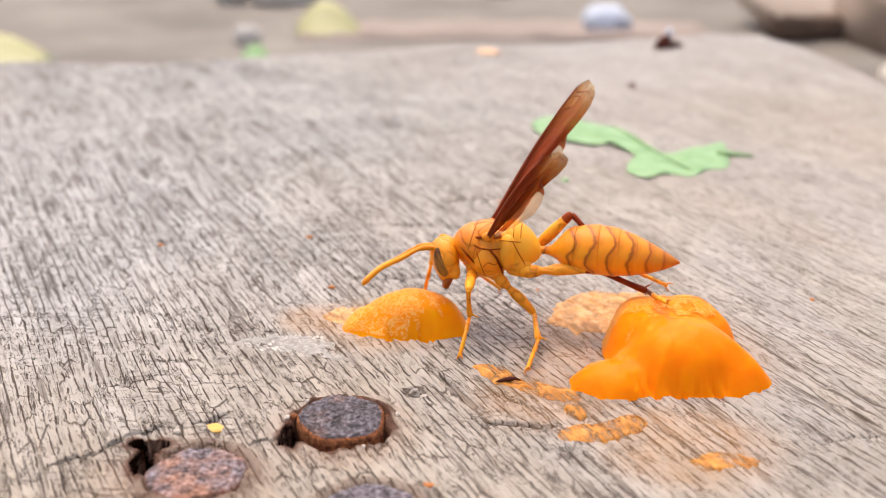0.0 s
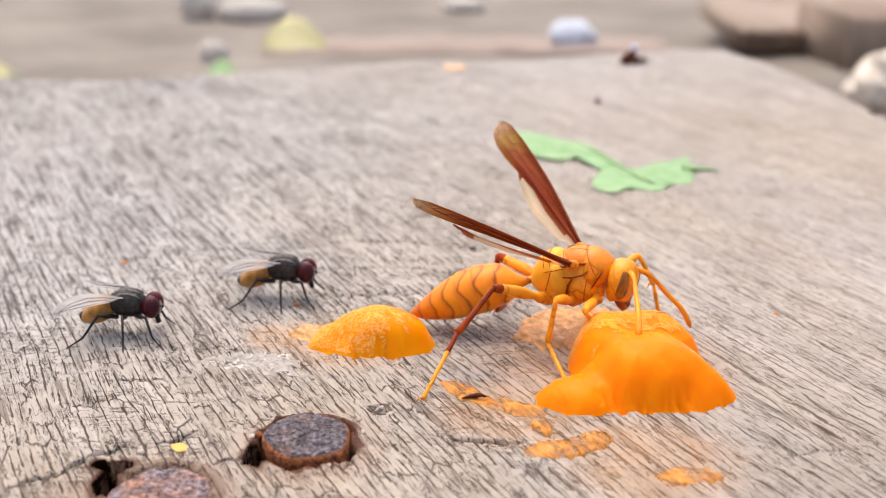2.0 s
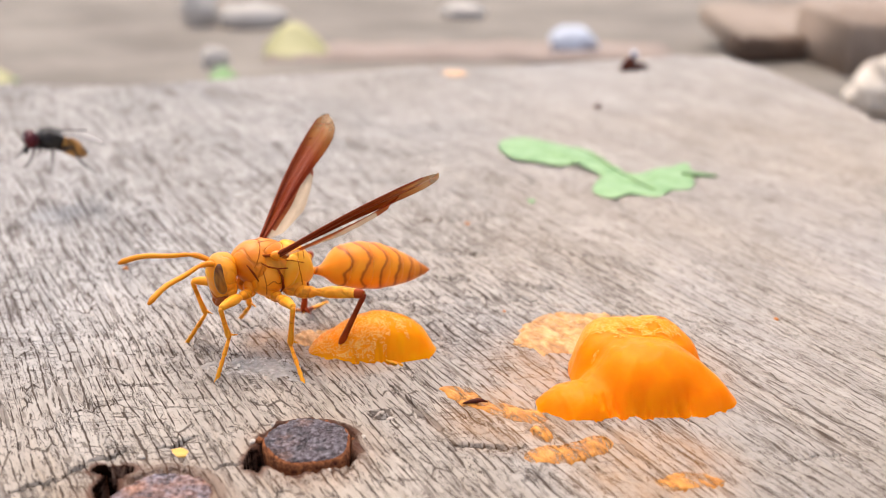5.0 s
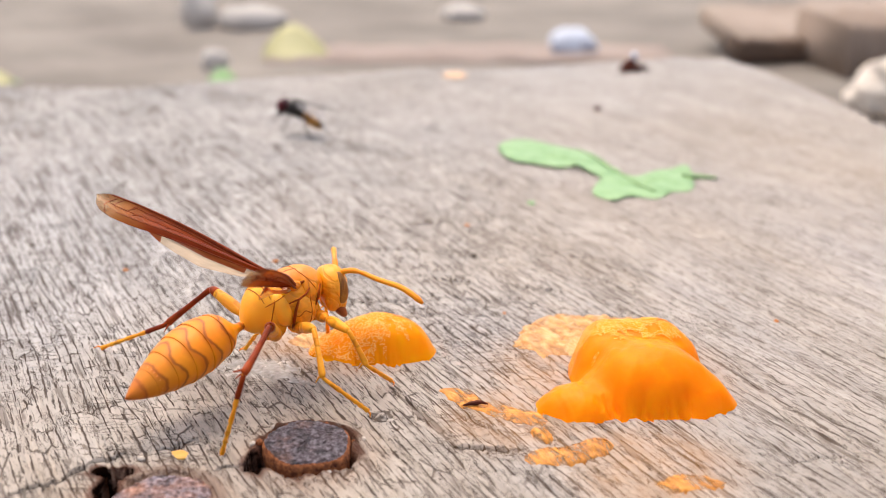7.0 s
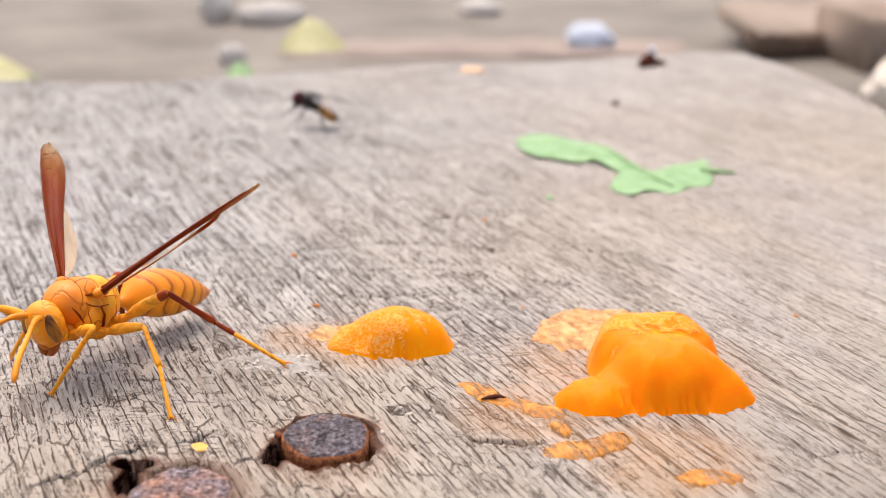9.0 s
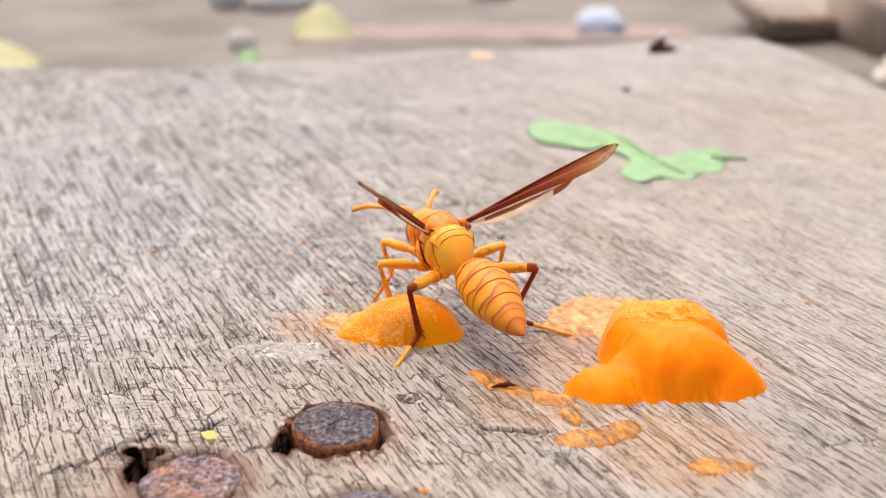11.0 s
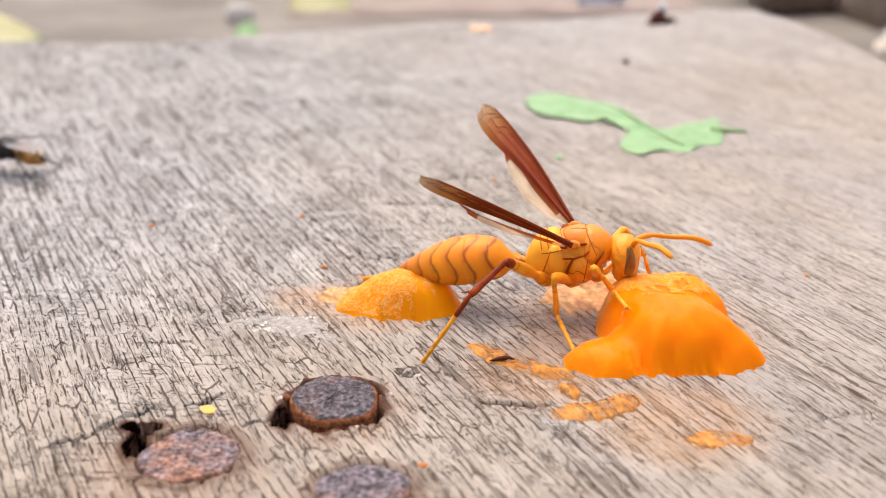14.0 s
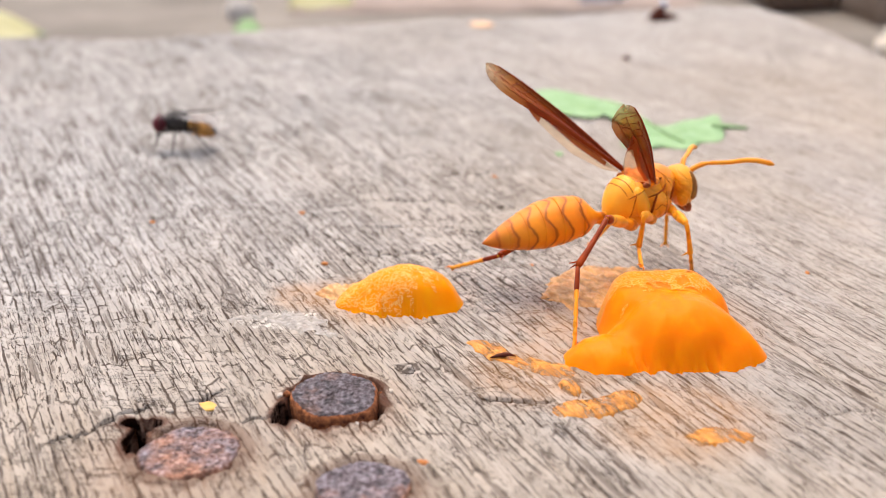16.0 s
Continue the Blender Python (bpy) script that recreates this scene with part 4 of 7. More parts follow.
splinter = part("splinter", tube([(-1.0, 0.25, 0.1), (-0.4, 0.0, 0.32), (0.2, 0.1, 0.3), (0.55, -0.15, 0.42), (1.1, 0.05, 0.1)], [0.05, 0.16, 0.22, 0.15, 0.05], 7), CHIP)
splinter.matrix_basis = pose(2.7 * MM, -27.1 * MM, (ground_at(2.7, -27.1) + 0.02) * MM, 0, 0, 12)
tagged(splinter, "dark red-brown splinter lying in the dried juice", "splinter")
build_speck(2.4, 124.8, 3.0, SCRAP, "scrap", "pale orange scrap near the board's worn edge", "scrap", 4, 0.12)
for i, (x, y, r) in enumerate([(-14.6, -5.8, 0.40), (-19.0, 10.5, 0.55), (33.0, -8.0, 0.4), (-3.4, -43.6, 0.45), (3.0, 24.0, 0.4), (27.4, 92.0, 0.8), (6.2, -5.0, 0.3), (-35, 6.5, 0.4)]):
    build_speck(x, y, r, SPECK if i != 5 else CHIP, "crumb", "small crumb of dried orange juice" if i != 5 else "small dark crumb on the board", "crumb", 20 + i)

build_speck(11.6, 33.8, 0.8, LEAF, "leaf_crumb", "tiny green leaf crumb on the board", "leaf crumb", 33, 0.3)


def build_stub(x, y):
    """A small dark stub of a broken twig at the worn edge."""
    root = new("twig_stub")
    part("stub", tube([(-1.6, 0, -0.3), (-0.9, 0, 1.2), (0.1, 0, 2.3), (0.3, 0.1, 3.0)], [1.5, 1.25, 0.8, 0.5], 10), CHIP, root)
    part("tip", tube([(0.1, 0, 2.6), (0.2, 0.1, 3.3), (0.0, 0.2, 4.0)], [0.7, 0.75, 0.4], 9), STONE, root, "pale bare tip")
    part("splinter", tube([(0.0, 0, 0.2), (1.9, 0, 0.9), (3.1, 0, 0.3)], [0.9, 0.6, 0.2], 8), CHIP, root)
    root.matrix_basis = pose(x * MM, y * MM, (ground_at(x, y) + 0.1) * MM)
    return tagged(root, "dark broken twig stub with a pale tip", "twig stub")


build_stub(39.2, 130.0)


# ---- behind the board: pale ground, planks, stones and leaves, far out of focus ----
def build_ground():
    X, Y = np.meshgrid(np.concatenate([[-30000, -6000, -2000], np.linspace(-700, 700, 130), [2000, 6000, 30000]]),
                       np.concatenate([[-30000, -6000, -2000], np.linspace(-500, 1100, 150), [2500, 8000, 30000]]))
    Z = -44 + 6 * (fractal(X / 60 + 3, Y / 60 + 8, 300, 4) - 0.5) * (np.abs(X) < 2000) + 2.0
    return tagged(grid_mesh("ground", X, Y, Z, SOIL), "pale brown dusty ground behind the board", "ground", kind="structure")


build_ground()


def build_stone(name, x, y, radii, mat, label, category, seed, lift=0.75, turn=0, rough=0.05):
    bm = ball((0, 0, 0), radii, 40 if rough > 0.1 else 22)
    for v in bm.verts:
        p = v.co / max(radii)
        v.co *= 1 + 0.25 * noise.noise(p * 1.6 + Vector((seed, seed, 0))) + rough * noise.noise(p * 6 + Vector((0, seed, 3)))
    ob = part(name, bm, mat)
    ob.matrix_basis = pose(x * MM, y * MM, (-44 + radii[2] * lift) * MM, 0, 0, turn)
    return tagged(ob, label, category)


def build_plank(x, y, z, size, turn, mat, label, seed):
    """A rough plank with worn, uneven edges."""
    bm = bmesh.new()
    L, W, H = size
    loops = []
    rs = np.random.RandomState(seed)
    for i in range(25):
        u = i / 24 - 0.5
        j = [0.05 * W * (rs.rand() - 0.5) for _ in range(4)]
        c = 0.1 * H
        lp = [(u * L, -W / 2 + c + j[0], -H / 2), (u * L, W / 2 - c, -H / 2), (u * L, W / 2 + j[1], -H / 2 + c), (u * L, W / 2 + j[1], H / 2 - c),
              (u * L, W / 2 - c, H / 2 + j[2]), (u * L, -W / 2 + c, H / 2 + j[2]), (u * L, -W / 2 + j[3], H / 2 - c), (u * L, -W / 2 + j[0], -H / 2 + c)]
        loops.append(lp)
    rings(bm, loops)
    bmesh.ops.recalc_face_normals(bm, faces=bm.faces)
    ob = part("plank", bm, mat)
    ob.matrix_basis = pose(x * MM, y * MM, z * MM, *turn)
    return tagged(ob, label, "plank")


def build_fallen_leaf(x, y, length, width, rise, turn, mat, label):
    """A curled dry leaf standing on the ground."""
    root = new("fallen_leaf")
    n, m = 18, 7
    rows = []
    for i in range(n):
        t = i / (n - 1)
        w = width * (0.06 + math.sin(math.pi * t) ** 0.7)
        rows.append([((t - 0.5) * length, (j / (m - 1) - 0.5) * w * 0.8, rise * (0.15 + (j / (m - 1)) ** 1.3 * math.sin(math.pi * (0.1 + 0.8 * t))) + 0.1 * rise * math.sin(5 * t)) for j in range(m)])
    bm = sheet(rows, 0.5)
    part("blade", bm, mat, root)
    part("stalk", tube([(length * 0.48, 0, rise * 0.2), (length * 0.62, 1, rise * 0.1)], [0.8, 0.5], 7), STALK, root)
    root.matrix_basis = pose(x * MM, y * MM, -43 * MM, 0, 0, turn)
    return tagged(root, label, "fallen leaf")


build_stone("stone", 55, 400, (10, 8, 7.5), STONE, "smooth white stone on the dusty ground", "stone", 3, 0.9)
build_stone("stone", -119, 480, (8.5, 8, 12), PALE, "pale upright stone on the dusty ground", "stone", 5, 0.9)
build_stone("stone", -94, 480, (16, 11, 8), PALE, "pinkish pale stone on the dusty ground", "stone", 7)
build_stone("stone", -93, 372, (5.5, 5.5, 6), PALE, "pale round pebble on the dusty ground", "stone", 9)
build_stone("stone", 151, 272, (17, 14, 13), ROCK, "rough tan and grey rock beside the board", "stone", 11, 0.85, rough=0.3)
build_stone("stone", 10, 520, (12, 9, 5), PALE, "pale stone on the dusty ground", "stone", 13)
build_fallen_leaf(-62, 392, 27, 20, 12, 5, YELLOW, "pale yellow curled leaf on the ground")
build_fallen_leaf(-176, 330, 30, 22, 9, 30, YELLOW, "yellow fallen leaf on the ground")
build_fallen_leaf(-84, 340, 11, 10, 5, 0, LEAF, "small bright green leaf on the ground")
build_plank(12, 400, -47, (170, 40, 14), (0, 0, 1), DUN, "brown weathered plank lying on the ground", 2)
build_plank(240, 425, -28, (240, 60, 7), (6, -3, 5), TAN, "pale brown plank propped over a dark gap", 4)
# added dark block that paints the shaded gap under the propped plank
build_plank(139, 396, -37, (34, 30, 9), (0, 0, 2), GAP_DARK, "dark brown block added as the shade in the gap under the plank", 6)
build_plank(176, 372, -32, (50, 46, 22), (0, 0, 8), PLANK, "short brown block of wood on the ground", 8)


# ---- the wasp: yellow-orange paper wasp, its body along +x, millimetres from the middle of its thorax ----
WING_ROOT, PETIOLE, NECK = Vector((0.06, 2.3, 1.9)), Vector((-4.05, 0, -0.83)), Vector((3.56, 0, 0.68))
FEELER_ROOT = Vector((1.86, 0.58, 0.5))
HIP = {"f": Vector((2.4, 1.2, -1.9)), "m": Vector((0.2, 1.4, -2.3)), "h": Vector((-2.0, 1.5, -2.2))}
LEG_SIZES = {"f": (4.6, 3.4, 4.2), "m": (5.2, 4.2, 5.2), "h": (6.8, 5.8, 7.6)}
LEG_NAMES = ("fl", "ml", "hl", "fr", "mr", "hr")


def build_thorax(wasp):
    part("thorax", loft(smooth_sections([(-2.1, 0.0, 1.9, 1.9), (-1.3, 0.0, 2.15, 2.15), (0, 0.0, 2.22, 2.2), (1.3, 0.05, 2.1, 2.15), (2.2, 0.25, 1.75, 1.85), (2.7, 0.4, 1.3, 1.4)]), 28), SHELL, wasp)
    part("propodeum", loft(smooth_sections([(-4.1, -0.82, 0.42, 0.42), (-3.85, -0.6, 0.9, 0.95), (-3.3, -0.3, 1.42, 1.6), (-2.4, 0.0, 1.9, 2.08), (-1.6, 0.05, 2.05, 2.2), (-1.2, 0.05, 1.85, 1.9)]), 32, power=0.86), LEMON, wasp, "yellow rounded rear of the thorax")
    for y in (0.0, 0.55, -0.55):
        part("seam", tube([(-2.75, y, 1.72), (-3.2, y * 0.95, 1.22), (-3.62, y * 0.85, 0.5), (-3.95, y * 0.7, -0.25)], [0.04, 0.07, 0.07, 0.04], 6), AMBER, wasp)
    part("pronotum", loft(smooth_sections([(1.2, 0.35, 2.1, 2.1), (1.7, 0.4, 2.25, 2.2), (2.5, 0.55, 1.95, 1.85), (3.2, 0.65, 1.35, 1.3), (3.7, 0.68, 0.7, 0.7)]), 26), AMBER, wasp, "brown-orange collar")
    bm = ball((0.75, 0, 1.15), (2.15, 1.75, 1.5), 22)
    part("mesonotum", bm, AMBER, wasp, "brown-orange shield of the back")
    for y in (0.5, -0.5):
        part("seam", tube([(x, y * (0.8 + 0.1 * x), 1.15 + 1.5 * math.sqrt(max(0.02, 1 - ((x - 0.75) / 2.15) ** 2 - (y / 1.75) ** 2)) - 0.02) for x in (-0.6, 0.0, 0.6, 1.2, 1.8, 2.3)], [0.03, 0.07, 0.07, 0.07, 0.06, 0.03], 6), JAW, wasp)
    part("scutellum", ball((-1.55, 0, 1.55), (0.85, 1.35, 0.8), 18), LEMON, wasp, "yellow plate of the back")
    part("postscutellum", ball((-2.45, 0, 1.15), (0.5, 1.2, 0.7), 16), LEMON, wasp)
    for s in (1, -1):
        part("side_plate", ball((0.75, 1.3 * s, -0.75), (1.6, 1.25, 1.6), 20, turn=Euler((0, 0.35, 0)).to_matrix().to_4x4()), SHELL, wasp)
        part("side_plate", ball((-1.15, 1.6 * s, -0.1), (0.9, 0.9, 1.65), 18, turn=Euler((0, -0.25, 0)).to_matrix().to_4x4()), LEMON, wasp)
        part("wing_hinge", ball((0.25, 2.15 * s, 1.72), (0.62, 0.4, 0.42), 12), AMBER, wasp, "brown wing hinge cap")
        part("wing_hinge", ball((-0.55, 2.1 * s, 1.6), (0.42, 0.32, 0.3), 12), JAW, wasp)
        # seams between the plates
        part("seam", tube([(2.0, 1.9 * s, 1.25), (1.1, 2.36 * s, 0.75), (0.3, 2.5 * s, 0.55), (-0.7, 2.47 * s, 0.5)], [0.05, 0.09, 0.09, 0.05], 6), SEAM, wasp)
        part("seam", tube([(0.3, 2.5 * s, 0.6), (-0.2, 2.5 * s, -0.3), (-0.45, 2.2 * s, -1.4), (-0.4, 1.6 * s, -2.1)], [0.09, 0.12, 0.12, 0.05], 6), SEAM, wasp)
        part("seam", tube([(0.75 + 2.17 * math.cos(a), 1.78 * math.sin(a) * s, 1.62) for a in np.linspace(0.15, 2.9, 12)], [0.05] + [0.12] * 10 + [0.05], 6), SEAM, wasp)
        part("seam", tube([(2.9, 1.72 * s, 0.9), (2.4, 2.05 * s, 0.2), (1.9, 2.15 * s, -0.6)], [0.05, 0.11, 0.05], 6), SEAM, wasp)
        part("pit", ball((0.95, 2.44 * s, -0.7), (0.16, 0.06, 0.16), 10), JAW, wasp, "small dark pit")
        part("hip", ball((-1.9, 1.1 * s, -1.75), (1.25, 0.75, 0.95), 14), LIMB, wasp)
        part("hip", ball((0.25, 1.05 * s, -2.0), (0.8, 0.7, 0.85), 14), LIMB, wasp)
        part("hip", ball((2.2, 0.85 * s, -1.5), (0.7, 0.6, 1.0), 14), LIMB, wasp)


def build_seams(wasp):
    """Thin dark seams laid on the thorax where its plates meet."""
    plates = bmesh.new()
    for ob in wasp.children:
        if not ob.name.startswith(("seam", "pit")):
            plates.from_mesh(ob.data)
    tree = BVHTree.FromBMesh(plates)

    def seam(points, r):
        pts = []
        for x, turn in points:
            out = Vector((0, math.sin(radians(turn)), math.cos(radians(turn))))
            hit = tree.ray_cast(Vector((x, 0, 0.2)) * MM + out * 8 * MM, -out)[0]
            pts.append(hit / MM)
        part("seam", tube(pts, [r * 0.25] + [r * 0.6] * (len(pts) - 2) + [r * 0.25], 6), CREASE, wasp)

    def arc(x0, x1, t0, t1, r=0.075, k=14):
        seam([(x0 + (x1 - x0) * (2 * abs(i / k - 0.5)) ** 1.5, t0 + (t1 - t0) * i / k) for i in range(k + 1)], r)

    arc(-0.95, -0.45, -58, 58)
    arc(-2.15, -1.95, -62, 62)
    arc(-2.75, -2.55, -66, 66)
    arc(1.25, 2.3, -78, 78, 0.085)
    for s in (1, -1):
        seam([(-1.75 - 0.09 * i, s * (66 + 8 * i)) for i in range(10)], 0.085)
        seam([(-2.6 + 0.25 * i, s * (76 - 1.5 * i)) for i in range(9)], 0.075)
        seam([(1.55 - 0.06 * i, s * (84 + 7 * i)) for i in range(9)], 0.075)
        seam([(-0.3 + 0.2 * i, s * (112 + 4 * math.sin(i))) for i in range(9)], 0.07)
    plates.free()


def small(bm):
    """The head's forms, drawn large, brought to size round the neck."""
    bmesh.ops.scale(bm, vec=(0.88, 0.88, 0.88), verts=bm.verts)
    return bm


def build_head(wasp):
    """Head, its origin at the neck."""
    bm = bmesh.new()
    rows = smooth_sections([(-0.15, 0.0, 0.6, 0.6), (0.3, -0.35, 1.5, 1.5), (0.85, -0.75, 2.0, 2.1), (1.6, -0.95, 2.1, 2.35), (2.25, -1.1, 1.75, 2.2), (2.7, -1.2, 1.2, 1.75), (2.95, -1.1, 0.5, 0.9)], 4)
    loft(rows, 26, bm)
    head = part("head", small(bm), SHELL, wasp, "yellow-orange head")
    part("face", small(ball((2.3, 0, -2.3), (0.6, 0.95, 1.2), 18)), FACE, head, "red-brown face plate")
    part("brow", small(ball((2.66, 0, -0.45), (0.36, 0.8, 0.75), 16)), LEMON, head, "yellow brow between the antennae")
    for s in (1, -1):
        part("eye", small(ball((1.9, 1.40 * s, -0.75), (0.80, 0.66, 1.62), 22, turn=Euler((0.12 * s, -0.18, 0.30 * s)).to_matrix().to_4x4())), EYE, head, "brown striped compound eye")
        part("cheek", small(ball((1.15, 1.15 * s, -2.0), (0.75, 0.75, 1.15), 16)), SHELL, head)
        part("mandible", small(tube([(1.75, 0.95 * s, -2.7), (2.2, 0.75 * s, -3.2), (2.5, 0.42 * s, -3.65), (2.6, 0.06 * s, -3.95)], [0.42, 0.46, 0.38, 0.14], 10)), JAW, head, "dark red-brown jaw")
    for x, y, z in ((2.05, 0, 0.98), (1.8, 0.42, 1.1), (1.8, -0.42, 1.1)):
        part("ocellus", small(ball((x, y, z), (0.16, 0.16, 0.14), 10)), JAW, head, "small dark simple eye")
    head.location = NECK * MM
    return head


def build_feeler(head, side):
    """An antenna along +x: a short first joint, then a slowly bending lash."""
    L = 8.35
    bm = bmesh.new()
    pts, rad = [], []
    for i in range(19):
        u = i / 18
        pts.append((L * u, 0, 0.75 * math.sin(math.pi * min(1, u * 1.0)) ** 0.8 + 0.25 * math.sin(3 * math.pi * u) * (1 - u)))
        rad.append(0.26 if u < 0.2 else (0.17 if u < 0.25 else 0.2 + 0.09 * (u - 0.25) - (0.14 if u > 0.97 else 0) + (0.012 if i % 2 else 0)))
    tube(pts, rad, 9, bm)
    ob = part("antenna", bm, FEELER, head, "orange jointed antenna")
    part("socket", ball((0.0, 0, 0), (0.3, 0.3, 0.3), 10), SHELL, ob)
    return ob


def build_abdomen(wasp):
    """Abdomen along -x from its narrow waist, in overlapping plates."""
    shape = smooth_sections([(0.3, 0.0, 0.34, 0.34), (-0.8, 0.02, 0.42, 0.45), (-1.5, 0.22, 0.95, 0.95), (-2.5, 0.45, 1.85, 1.8), (-4.2, 0.52, 2.33, 2.2), (-6.2, 0.46, 2.4, 2.26), (-8.2, 0.32, 2.0, 1.9), (-10.0, 0.14, 1.42, 1.32), (-11.5, 0.03, 0.72, 0.66), (-12.54, 0.0, 0.06, 0.06)], 8)
    xs = np.array([s[0] for s in shape])[::-1]
    cols = [np.array([s[k] for s in shape])[::-1] for k in (1, 2, 3)]
    at = lambda x: [float(np.interp(x, xs, c)) for c in cols]

    def plate(x0, x1, n=9):
        rows = []
        for i in range(n):
            u = i / (n - 1)
            x = x0 + (x1 - x0) * u
            zc, ry, rz = at(x)
            g = 0.965 + 0.042 * u
            rows.append((x, zc, ry * g, rz * g))
        zc, ry, rz = at(x1)
        rows += [(x1 - 0.05, zc, ry * 0.992, rz * 0.992), (x1 + 0.05, zc, ry * 0.96, rz * 0.96)]
        return loft(rows, 26)

    cuts = [0.3, -3.05, -5.2, -7.0, -8.6, -10.2]
    first = part("abdomen", plate(0.3, -3.05, 14), BAND, wasp, "orange abdomen with thin wavy brown bands")
    for a, b in zip(cuts[1:], cuts[2:]):
        part("tergite", plate(a + 0.25, b), BAND, first)
    rows = [(x, *at(x)) for x in np.linspace(-9.9, -12.54, 12)]
    part("tail_plate", loft(rows, 22), BAND, first, "pointed darker tail plate")
    first.location = PETIOLE * MM
    return first


def build_wing(wasp, side):
    """A folded forewing along +x with its pale hind wing behind; +y is the trailing side."""
    L = 16.93
    top = lambda u: -0.16 - 0.35 * math.sin(math.pi * u) ** 1.2
    low = lambda u: float(np.interp(u, [0, 0.08, 0.25, 0.45, 0.62, 0.75, 0.86, 0.94, 0.985, 1.0], [0.25, 0.45, 0.85, 1.25, 1.75, 2.15, 2.3, 2.05, 1.45, 0.8]))
    lead = lambda u: float(np.interp(u, [0, 0.1, 0.5, 0.8, 0.93, 0.985, 1.0], [0, 0, 0, 0.05, 0.2, 0.55, 0.85]))
    n, m = 44, 9

    def surface(u, v):
        a, b = top(u) + lead(u), low(u)
        return Vector((L * u, a + (b - a) * v - 1.15 * u, -side * 0.34 * math.sin(6.5 * v) * (1 - u * 0.5) - 0.36 * u * u))

    bm = bmesh.new()
    grid = [[bm.verts.new(surface(i / n, j / m)) for j in range(m + 1)] for i in range(n + 1)]
    for i in range(n):
        for j in range(m):
            bm.faces.new((grid[i][j], grid[i + 1][j], grid[i + 1][j + 1], grid[i][j + 1]))
    wing = part("wing", bm, FORE, wasp, "smoky red-brown folded wing")
    up = lambda p: (p.x, p.y, p.z + 0.015)

    def vein(points, r):
        pts = [up(surface(u, v)) for u, v in points]
        part("vein", tube(pts, [r * (1 - 0.55 * i / len(pts)) for i in range(len(pts))], 6), VEIN, wing)

    line = lambda f, a, b, k=14: [(a + (b - a) * i / k, f(a + (b - a) * i / k)) for i in range(k + 1)]
    vein(line(lambda u: 0.02, 0.0, 0.93), 0.15)
    vein(line(lambda u: 0.22 - 0.1 * u, 0.0, 0.8), 0.08)
    vein(line(lambda u: 0.55 - 0.12 * u, 0.0, 0.9), 0.06)
    vein(line(lambda u: 0.8 - 0.05 * u, 0.05, 0.85), 0.05)
    vein(line(lambda u: 0.97, 0.0, 0.6), 0.06)
    for u, a, b in ((0.9, 0.1, 0.95), (0.62, 0.15, 0.48), (0.7, 0.14, 0.5), (0.78, 0.12, 0.75), (0.86, 0.05, 0.6), (0.55, 0.48, 0.78), (0.74, 0.45, 0.8)):
        vein([(u + 0.03 * math.sin(3 * t), a + (b - a) * t) for t in (0, 0.33, 0.66, 1)], 0.042)
    bm = bmesh.new()
    n2, m2 = 26, 8
    low2 = lambda u: float(np.interp(u, [0, 0.12, 0.4, 0.62, 0.8, 0.93, 1.0], [0.6, 1.6, 2.5, 2.3, 1.95, 1.55, 1.0]))
    g2 = []
    for i in range(n2 + 1):
        u = i / n2
        a, b = 0.25 + 0.5 * u, low2(u)
        g2.append([bm.verts.new((0.4 + 12.3 * u - 0.9 * (u ** 6) * abs(2 * j / m2 - 0.7), a + (b - a) * j / m2 - 0.86 * u, -side * (0.20 + 0.5 * u * (1.2 - 0.5 * u) + 0.20 * math.sin(5 * j / m2 + 2 * u)))) for j in range(m2 + 1)])
    for i in range(n2):
        for j in range(m2):
            bm.faces.new((g2[i][j], g2[i + 1][j], g2[i + 1][j + 1], g2[i][j + 1])).material_index = 1 if j < 3 and i > 2 or i > 0.74 * n2 else 0
    part("hind_wing", bm, [HIND, CELL], wing, "brown-edged hind wing with a clear pale rear")
    return wing


